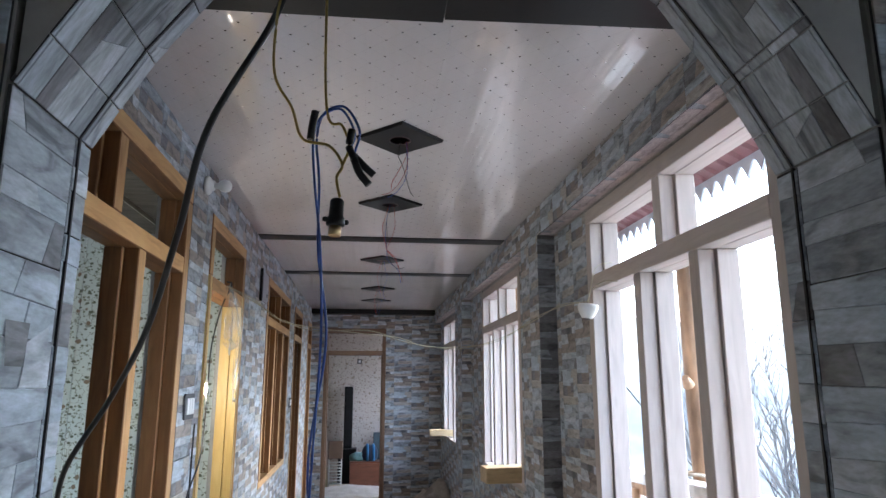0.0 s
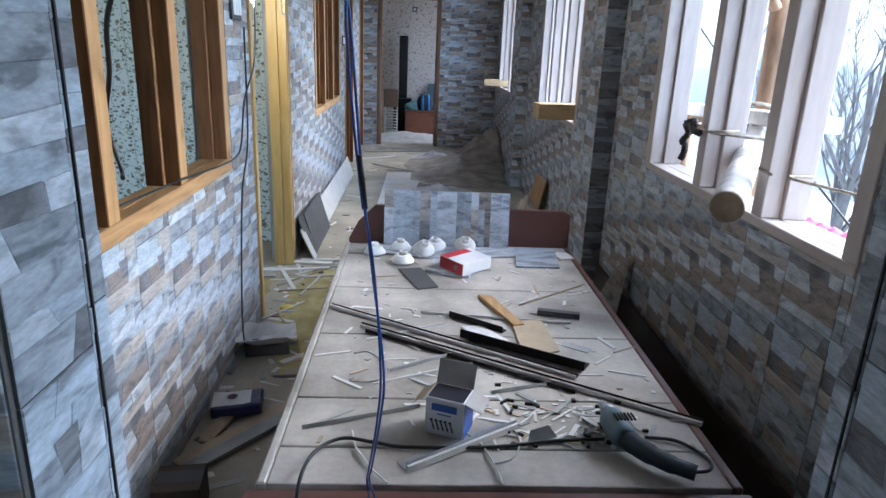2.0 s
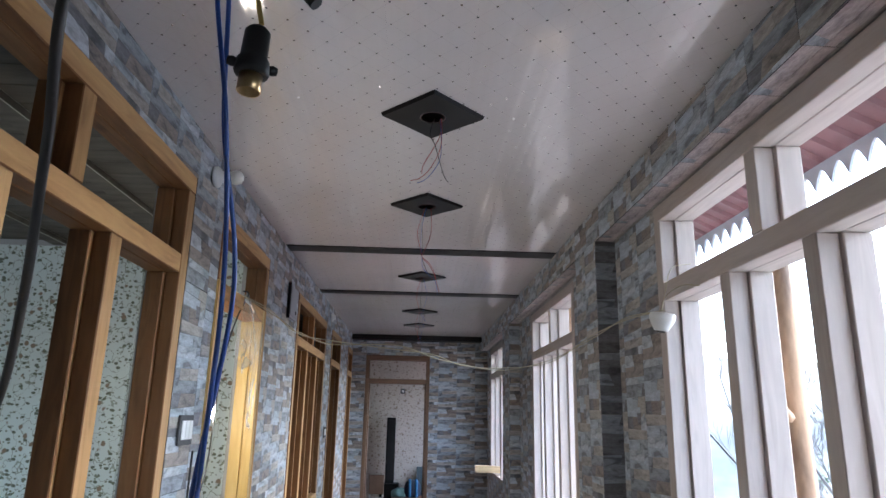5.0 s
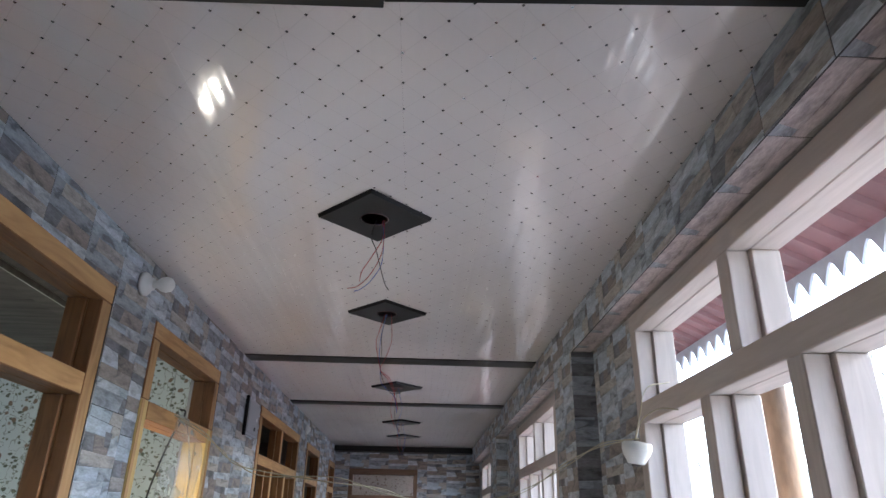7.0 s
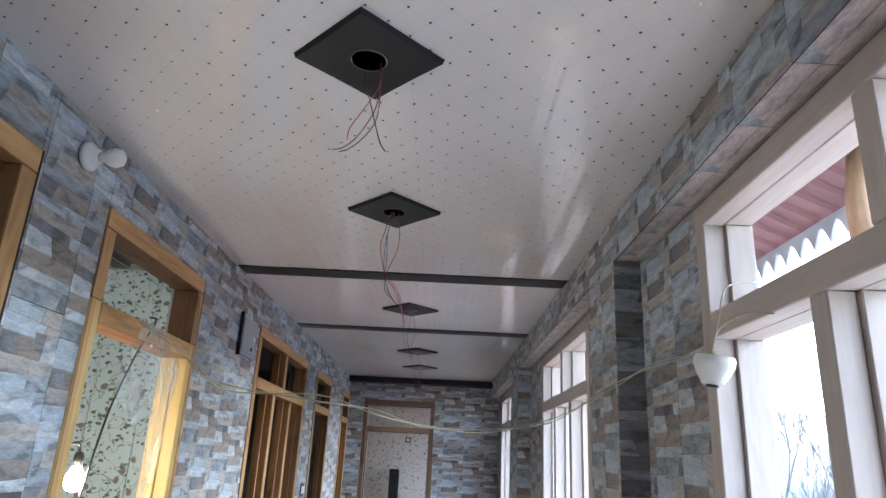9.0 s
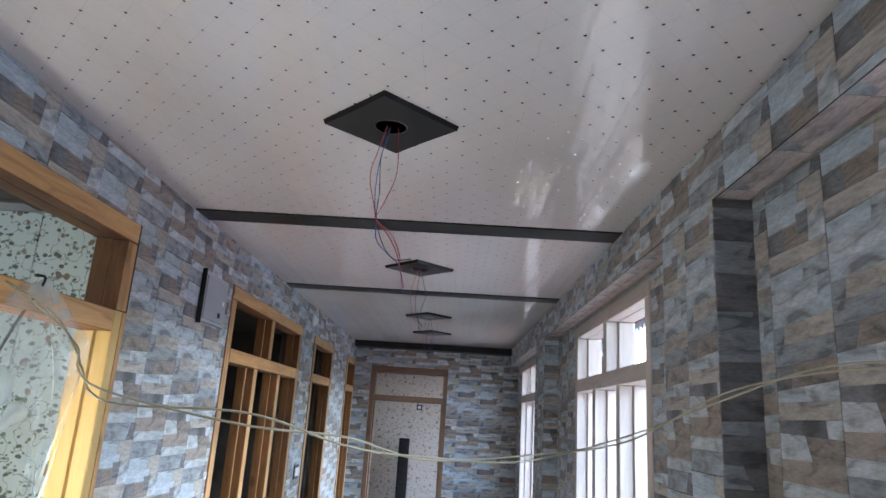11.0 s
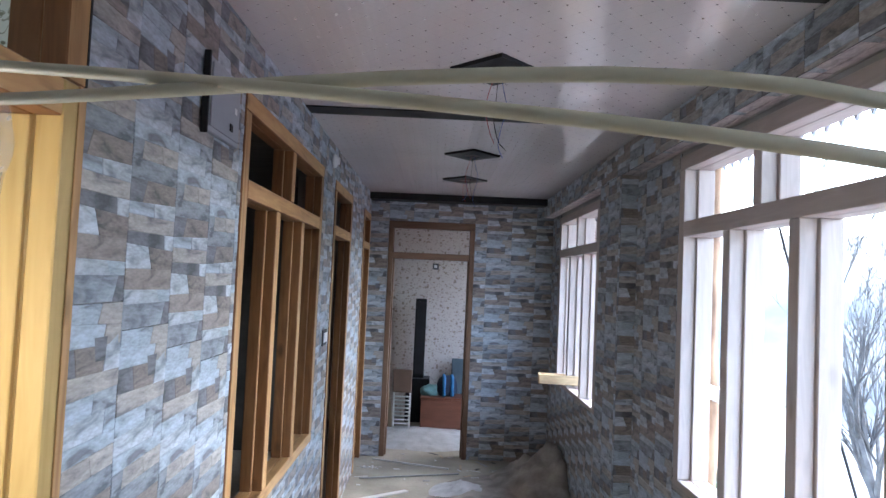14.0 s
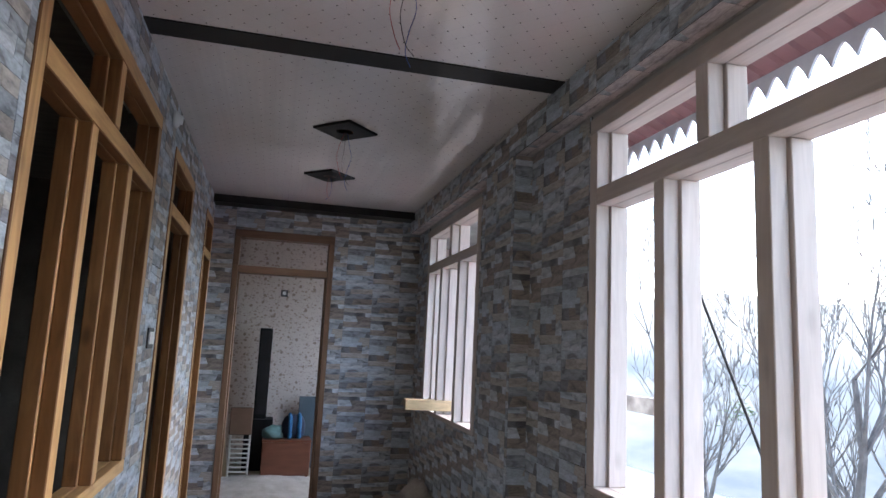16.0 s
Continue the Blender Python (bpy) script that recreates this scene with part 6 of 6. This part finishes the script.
# scattered floor litter
bm = bmesh.new()
for i in range(420):
    if i < 130:
        x, y = rngc.uniform(0.02, 0.45), rngc.uniform(0.2, 2.7)
    else:
        x, y = rngc.uniform(0.03, 1.75), rngc.uniform(1.8, 9.3) ** 1.0
        if y > 7.98 and not 0.3 < x < 1.0:
            y = 7.6
    mi = rngc.choices((0, 1, 2, 3), (5, 1.4, 2, 2))[0]
    chip(bm, x, y, 0.001, rngc.choice((0.02, 0.035, 0.06, 0.12, 0.2)), rngc.uniform(0.006, 0.03), rngc.uniform(0, 180), mi, 0.003)
tagged(part("litter_on_floor", bm, [STRIP_W, DARK_T, TAN_P, STRIP_G]), "chips, strips and shavings scattered on the dusty floor", "litter", kind="stuff")
for a, b, w, mat in (((0.25, 6.3), (1.5, 5.2), 0.02, STRIP_G), ((0.45, 5.9), (1.6, 5.9), 0.015, STRIP_G), ((0.12, 6.6), (0.55, 6.9), 0.05, STRIP_W), ((0.10, 7.2), (1.0, 7.45), 0.02, STRIP_G), ((0.9, 6.9), (1.6, 6.2), 0.02, STRIP_G), ((0.15, 7.85), (0.9, 7.6), 0.025, STRIP_W)):
    board_piece("strip_offcut", "grey trim strip lying on the floor of the corridor", "strip", line_pose(a, b, 0.004 + 0.006 * rngc.random()), (Vector(b) - Vector(a)).length, w, 0.01, mat, "strips on the floor")

# heap of sand and rubble against the outer wall
def mound(name, label, cx, cy, rx, ry, h, mat, seed, x_max=9, y_max=99, cat="heap"):
    bm = bmesh.new()
    n = 30
    g = {}
    for i in range(n + 1):
        for j in range(n + 1):
            s, q = i / n * 2 - 1, j / n * 2 - 1
            r = min(1.0, math.hypot(s, q))
            p = Vector((s * 4, q * 4, seed))
            z = h * (1 - r) ** 1.2 * (1 + 0.5 * noise.noise(p)) + 0.25 * h * max(0, 1 - r) * noise.noise(p * 3.1) - 0.004
            g[i, j] = bm.verts.new((min(cx + s * rx, x_max), min(cy + q * ry, y_max), z))
    for i in range(n):
        for j in range(n):
            f = bm.faces.new((g[i, j], g[i + 1, j], g[i + 1, j + 1], g[i, j + 1]))
            f.smooth = True
    return tagged(part(name, bm, mat), label, cat)


SAND = surface("rubble_sand", (0.33, 0.30, 0.265), 0.95, 6, 60, 0.4, 0.5)
SHEETING = surface("crumpled_sheeting", (0.46, 0.47, 0.48), 0.35, 9, 50, 0.25, 0.8)
mound("sand_heap", "heap of grey sand against the outer wall", 1.78, 7.2, 0.55, 0.75, 0.38, SAND, 3, XR - 0.012, YE - 0.015)
mound("sand_spread", "low spread of sand and rubble on the corridor floor", 1.35, 6.3, 0.75, 1.3, 0.13, SAND, 7, XR - 0.012)
mound("plastic_sheeting", "crumpled pale plastic sheeting on the end room floor", 0.62, 8.85, 0.85, 0.65, 0.10, SHEETING, 12, cat="sheeting")
mound("plastic_sheeting", "crumpled pale plastic sheeting on the corridor floor", 1.02, 6.95, 0.32, 0.35, 0.10, SHEETING, 15, cat="sheeting")
mound("plastic_sheeting", "crumpled clear plastic sheeting on the floor behind the bed", 1.05, 4.72, 0.42, 0.42, 0.11, SHEETING, 21, cat="sheeting")
mound("paper_sack", "torn cream paper sack against the outer wall", 1.73, 3.75, 0.19, 0.30, 0.24, surface("cream_paper", (0.55, 0.51, 0.43), 0.75, 9, 60, 0.2, 0.5), 33, XR - 0.012, cat="sack")

# colour holds both yellow powder and the bulb's light on the floor
DUST = surface("yellow_dust_bulb_lit", (0.36, 0.30, 0.13), 0.95, 5, 90, 0.35, 0.6, tint=(0.44, 0.38, 0.19))
mound("sawdust", "thin spread of yellow dust by the door, bulb light in its colour", 0.25, 1.75, 0.235, 1.05, 0.016, DUST, 41, cat="sawdust")
mound("sawdust", "thin spread of yellow dust in the doorway, bulb light in its colour", -0.30, 2.06, 0.42, 0.39, 0.014, DUST, 44, cat="sawdust")

# ---- end room ----
STOVE = surface("black_iron", (0.014, 0.014, 0.015), 0.6, 8, 60, 0.25, 0.05, spec=0.15)
CHEST = surface("red_brown_chest", (0.16, 0.055, 0.03), 0.45, 4, 50, 0.25, 0.1, stretch=(1, 5, 5))
BLUE_BAG = surface("blue_fabric", (0.03, 0.16, 0.34), 0.8, 20, 120, 0.2, 0.2)
NAVY = surface("navy_fabric", (0.02, 0.03, 0.06), 0.8, 20, 120, 0.2, 0.2)
GREEN_F = surface("teal_fabric", (0.14, 0.26, 0.26), 0.85, 20, 120, 0.25, 0.3)
GREY_B = surface("slate_board", (0.07, 0.10, 0.12), 0.6, 5, 50, 0.2, 0.05)
sp = thing("loudspeaker", "tall black column standing against the papered wall", "column speaker")
part("column", box(0.46, 0.60, 9.70, 9.84, 0.55, 1.56, 0.006), STOVE, sp)
part("front_cloth", box(0.475, 0.585, 9.693, 9.699, 0.60, 1.53, 0.002), BLACK, sp)
part("base", box(0.38, 0.68, 9.62, 9.92, 0.0, 0.55, 0.008), STOVE, sp)
ch = thing("chest", "low red-brown wooden chest on the floor", "chest")
part("body", box(0.585, 1.09, 9.25, 9.60, 0.02, 0.36, 0.006), CHEST, ch)
part("lid", box(0.58, 1.095, 9.245, 9.605, 0.362, 0.385, 0.006), CHEST, ch)
for x in (0.60, 1.04):
    part("foot", box(x, x + 0.04, 9.27, 9.58, 0, 0.019), CHEST, ch)
bag = thing("backpack", "blue and navy backpack on the chest", "backpack")
bm = bmesh.new()
add_lathe(bm, [(0.0001, 0), (0.10, 0.005), (0.13, 0.06), (0.125, 0.16), (0.10, 0.22), (0.05, 0.25), (0.0001, 0.255)], 18)
bmesh.ops.transform(bm, verts=bm.verts[:], matrix=Matrix.Diagonal((1, 0.7, 1, 1)))
part("body", bm, NAVY, bag)
for x in (-0.045, 0.055):
    bm = bmesh.new()
    add_tube(bm, curve_pts([(x, -0.085, 0.01), (x, -0.098, 0.08), (x, -0.088, 0.16), (x, -0.06, 0.225), (x, 0.0, 0.25)], 5), 0.022, 8)
    part("strap", bm, BLUE_BAG, bag, "bright blue stripe")
bag.matrix_world = pose(0.90, 9.42, 0.386, 0, 0, 5)
bun = thing("cloth_bundle", "pale teal cloth bundle on the chest", "cloth")
bm = bmesh.new()
bmesh.ops.create_icosphere(bm, subdivisions=3, radius=0.12)
for vtx in bm.verts:
    k = 1 + 0.3 * noise.noise(vtx.co * 14)
    vtx.co = Vector((vtx.co.x * k, vtx.co.y * k * 0.8, max(0, vtx.co.z * k * 0.75 + 0.045)))
part("cloth", bm, GREEN_F, bun, smooth=True)
bun.matrix_world = pose(0.70, 9.42, 0.386)
gb = thing("board", "slate blue-grey board standing against the papered wall", "board")
part("sheet", box(0.96, 1.32, 9.80, 9.84, 0.0, 0.80, 0.004), GREY_B, gb)
# stack of chairs, seen from behind
st = thing("stacked_chair", "stack of pale metal chairs with brown seat backs", "chair")
part("backrest", box(0.24, 0.47, 9.20, 9.22, 0.44, 0.72, 0.01), surface("brown_vinyl", (0.16, 0.10, 0.07), 0.5, 8, 60, 0.15, 0.05), st, "brown backrest")
for i in range(8):
    part("rail", box(0.26 + 0.01 * (i % 2), 0.45 + 0.01 * (i % 2), 9.215, 9.235, 0.06 + i * 0.046, 0.074 + i * 0.046, 0.002), STRIP_W, st, "pale slat")
for x in (0.25, 0.445):
    part("leg", box(x, x + 0.02, 9.222, 9.25, 0, 0.46, 0.003), STRIP_W, st)
for x, a in ((0.12, 8), (0.06, 5)):
    lb = thing("leaning_board", "narrow board leaning in the corner of the end room", "board")
    bm = bmesh.new()
    add_box(bm, -0.03, 0.03, -0.008, 0.008, 0, 0.62, 0.002)
    part("board", bm, TAN_P if a > 6 else CHEST, lb)
    lb.matrix_world = pose(x + 0.11, 9.3, 0.002, 0, -a, 0)
sk = thing("switch_plate", "small square socket with a dark frame on the papered wall", "switch")
part("surround", box(0.655, 0.735, 9.985, 9.9985, 1.95, 2.03, 0.002), DARK_T, sk)
part("plate", box(0.675, 0.715, 9.98, 9.9848, 1.97, 2.01, 0.001), WHITE_P, sk)
ep = thing("ceiling_plate", "black square ceiling plate in the end room", "ceiling plate", "ceiling plates")
part("plate", square_with_hole(0.30, 0.05, -0.016, -0.0005, 0.006), BLACK, ep)
ep.matrix_world = pose(0.90, 9.25, ZC + 0.02, 0, 0, 45)
# ---- wall tiles, each one a piece ----
TW, TH = 0.255, 0.762
rng = random.Random(11)
# courses of the printed tile from the top down: widths in hundredths and stone kinds
COURSES = ("62:0 38:2", "72:0 28:2", "30:4 45:3 25:5", "100:2", "60:0 40:1", "80:5 20:0", "100:0", "20:1 42:2 38:2", "100:1",
           "30:4 70:3", "50:0 50:5", "100:2", "78:4 22:5", "48:5 52:3", "100:3", "70:5 30:0", "85:1 15:4")
PATTERN = []          # corners of each stone (lower left, lower right, upper right, upper left), material, relief
rh = [rng.uniform(0.7, 1.3) for _ in COURSES]
lines = [(TH, 0.0)]
for h in rh:
    lines.append((lines[-1][0] - h * TH / sum(rh), rng.uniform(-0.007, 0.007)))
lines[-1] = (0.0, 0.0)
for course, (vt, tt), (vb, tb) in zip(COURSES, lines, lines[1:]):
    bits = [tuple(int(q) for q in bit.split(":")) for bit in course.split()]
    cuts, u = [(0.0, 0.0)], 0.0
    for w, mi in bits:
        u += w * TW / 100
        cuts.append((u, rng.choice((-1, 1)) * rng.uniform(0.002, 0.012)))
    cuts[-1] = (TW, 0.0)
    for (w, mi), (ua, sa), (ub, sb) in zip(bits, cuts, cuts[1:]):
        corners = []
        for u, v, tilt in ((ua - sa, vb, tb), (ub - sb, vb, tb), (ub + sb, vt, tt), (ua + sa, vt, tt)):
            corners.append((u, v + tilt * (1 - 2 * u / TW)))
        PATTERN.append((corners, mi, rng.uniform(0.0, 0.0016)))


def clipped(poly, r0, r1, s0, s1):
    """A convex outline cut to a rectangle."""
    for axis, limit, sign in ((0, r0, 1), (0, r1, -1), (1, s0, 1), (1, s1, -1)):
        out = []
        for p, q in zip(poly, poly[1:] + poly[:1]):
            dp, dq = sign * (p[axis] - limit), sign * (q[axis] - limit)
            if dp >= 0:
                out.append(p)
            if dp * dq < 0:
                k = dp / (dp - dq)
                out.append((p[0] + (q[0] - p[0]) * k, p[1] + (q[1] - p[1]) * k))
        poly = out
        if len(poly) < 3:
            return []
    return poly


def tile_mesh(allowed, kinds=None, name="tile"):
    """The stones of one tile, cut to the allowed rectangles; local x along, y up, z out."""
    verts, faces, mats = [], [], []

    def quad(ps, mi):
        k = len(verts)
        verts.extend(ps)
        faces.append((k, k + 1, k + 2, k + 3))
        mats.append(mi)

    for r0, r1, s0, s1 in allowed:
        quad([(r0, s0, 0.0045), (r1, s0, 0.0045), (r1, s1, 0.0045), (r0, s1, 0.0045)], 6)
        for p, q, d in (((r0, s0), (r1, s0), 0), ((r1, s0), (r1, s1), 0), ((r1, s1), (r0, s1), 0), ((r0, s1), (r0, s0), 0)):
            quad([(p[0], p[1], 0), (q[0], q[1], 0), (q[0], q[1], 0.0045), (p[0], p[1], 0.0045)], 6)
    for corners, mi, relief in PATTERN:
        mi = (kinds or {}).get(mi, mi)
        for r0, r1, s0, s1 in allowed:
            poly = clipped(corners, r0, r1, s0, s1)
            if not poly:
                continue
            cu, cv = (sum(p[k] for p in poly) / len(poly) for k in (0, 1))
            wide, high = (max(p[k] for p in poly) - min(p[k] for p in poly) for k in (0, 1))
            if wide < 0.005 or high < 0.005:
                continue
            fu, fv = 1 - 0.0024 / wide, 1 - 0.0024 / high
            z0, z1 = 0.0045, 0.0052 + relief
            top = [(cu + (p[0] - cu) * fu, cv + (p[1] - cv) * fv, z1) for p in poly]
            k, c = len(verts), len(poly)
            verts.extend(top)
            faces.append(tuple(range(k, k + c)))
            mats.append(mi)
            for a in range(c):
                b = (a + 1) % c
                quad([(*poly[a], z0), (*poly[b], z0), top[b], top[a]], mi)
    # the pale chip and the dark notch beside it that every tile carries
    for ps, mi in (([(0.190, 0.632), (0.246, 0.652), (0.240, 0.690), (0.192, 0.668)], 5), ([(0.150, 0.640), (0.189, 0.640), (0.194, 0.690), (0.140, 0.690)], 4)):
        if any(r0 < 0.139 and r1 > 0.246 and s0 < 0.639 and s1 > 0.691 for r0, r1, s0, s1 in allowed):
            k = len(verts)
            verts.extend((p, q, 0.0068) for p, q in ps)
            faces.append(tuple(range(k, k + len(ps))))
            mats.append(mi)
    me = bpy.data.meshes.new(name)
    me.from_pydata(verts, [], faces)
    for m in STONES + [GROUT, ROSE_GLOW]:
        me.materials.append(m)
    me.polygons.foreach_set("material_index", mats)
    me.update()
    return me


COOL = {2: 0, 3: 1}
# darker stone kinds, laid only on the near side of the first pier
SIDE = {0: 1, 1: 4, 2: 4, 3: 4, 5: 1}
SOFFIT = {0: 7, 1: 7, 2: 7, 3: 2, 4: 1, 5: 7}
FULL = tile_mesh([(0.0008, TW - 0.0008, 0.0008, TH - 0.0008)])


def clad(parent, frame_m, u0, u1, v0, v1, holes, start=0.0, stair=-0.066, phase=0.0, lift=0.001, kinds=None):
    """Lay tiles over a face in upright columns, each column a step lower than the one before."""
    inv = parent.matrix_world.inverted()
    c = 0
    u = start
    while u < u1:
        if u + TW > u0:
            off = (phase + stair * c) % TH
            v = v0 - TH + off if off > 1e-6 else v0
            while v < v1:
                cell = [(max(u, u0), min(u + TW, u1), max(v, v0), min(v + TH, v1))]
                if cell[0][1] - cell[0][0] > 0.006 and cell[0][3] - cell[0][2] > 0.006:
                    whole = cell[0] == (u, u + TW, v, v + TH)
                    for h in holes:
                        cut = rects_minus(cell, h)
                        if cut != cell:
                            whole, cell = False, cut
                    if cell:
                        if whole and not kinds:
                            me = FULL
                        else:
                            g = 0.0008
                            me = tile_mesh([(a0 - u + g, a1 - u - g, b0 - v + g, b1 - v - g) for a0, a1, b0, b1 in cell if a1 - a0 > 0.006 and b1 - b0 > 0.006], kinds)
                        ob = new("tile", me)
                        ob.parent = parent
                        ob.matrix_parent_inverse = inv
                        ob.matrix_basis = frame_m @ Matrix.Translation((u, v, lift))
                v += TH
        u += TW
        c += 1


bpy.context.view_layer.update()
ZT = ZC - 0.001
clad(wall_left, F_LEFT, -0.775, YE - 0.008, 0, ZT, [LW1, LD1, LW2, LD2, LD3], start=-0.567 - TW, phase=0.316)
low = [(-h[1], -h[0], h[2], ZS + 0.1) for h in (RW1, RW2, RW3)]
cut = [(-p[1] + 0.008, -p[0] - 0.008, -1, 3) for p in (PIER1, PIER2)]
clad(wall_right, F_RIGHT, -YE + 0.008, 0.775, 0, ZS, low + cut, start=-YE - 0.07, stair=0.066, phase=0.12)
clad(wall_end, face_frame((0, YE, 0), (1, 0, 0), (0, 0, 1)), 0.002, XR - 0.002, 0, ZT, [ED], start=-0.06, stair=-0.066, phase=0.30)
clad(band, face_frame((XB + 0.008, 0, 0), (0, -1, 0), (0, 0, 1)), -YE + 0.01, 0.775, ZS, ZT, [], start=-YE - 0.07, stair=0.066, phase=0.02)
# underside of the band, the red eave's pink light put into its stones
clad(band, face_frame((0, 0, ZS + 0.008), (0, 1, 0), (1, 0, 0)), -0.775, YE - 0.01, XB + 0.002, XR - 0.002, [(p[0], p[1], 1.6, 2) for p in (PIER1, PIER2)], start=-0.60 - TW, stair=0.0, kinds=SOFFIT)
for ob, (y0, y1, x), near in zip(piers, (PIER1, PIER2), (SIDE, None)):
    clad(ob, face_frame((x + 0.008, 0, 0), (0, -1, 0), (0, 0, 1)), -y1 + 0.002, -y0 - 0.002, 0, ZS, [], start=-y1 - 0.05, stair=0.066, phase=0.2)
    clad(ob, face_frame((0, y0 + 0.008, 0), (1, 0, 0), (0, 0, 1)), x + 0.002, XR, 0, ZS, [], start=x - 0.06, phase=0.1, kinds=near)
    clad(ob, face_frame((0, y1 - 0.008, 0), (-1, 0, 0), (0, 0, 1)), -XR, -x - 0.002, 0, ZS, [], start=-XR, phase=0.15)

# arch reveals and soffit: tiles laid sideways, their long side along the depth
for side in (0, 1):
    x = prof[0][0] - 0.008 if side == 0 else prof[-1][0] + 0.008
    clad(wall_arch, face_frame((x, 0, 0), (0, 1, 0), (0, 0, 1)) if side == 0 else face_frame((x, 0, 0), (0, -1, 0), (0, 0, 1)),
         AY0 if side == 0 else -AY1, AY1 if side == 0 else -AY0, 0, prof[0][1], [], start=(AY1 - 0.05 - 2 * TW) if side == 0 else -AY1 - TW + 0.05, stair=0.05, phase=0.2, kinds=COOL)
acc = 0.0
for (xa, za), (xb, zb) in zip(prof, prof[1:]):
    d = Vector((xb - xa, 0, zb - za))
    ln = d.length
    d.normalize()
    # u along the curve, v along the depth, so that u x v points into the opening
    m = face_frame((xa, AY1, za), d, (0, -1, 0))
    m = Matrix.Translation(m.to_3x3() @ Vector((0, 0, -0.008))) @ m
    clad(wall_arch, m, 0.0, ln, 0.0, AY1 - AY0, [], start=-(acc % TW), stair=0.05, phase=0.7, kinds=COOL)
    acc += ln
# face of the arch towards the hall
clad(wall_arch, face_frame((0, AY0, 0), (1, 0, 0), (0, 0, 1)), -0.4, prof[0][0] - 0.011, 0, 3.0, [], start=-0.5)
clad(wall_arch, face_frame((0, AY0, 0), (1, 0, 0), (0, 0, 1)), prof[-1][0] + 0.012, 2.3, 0, 3.0, [], start=prof[-1][0] - 0.1)
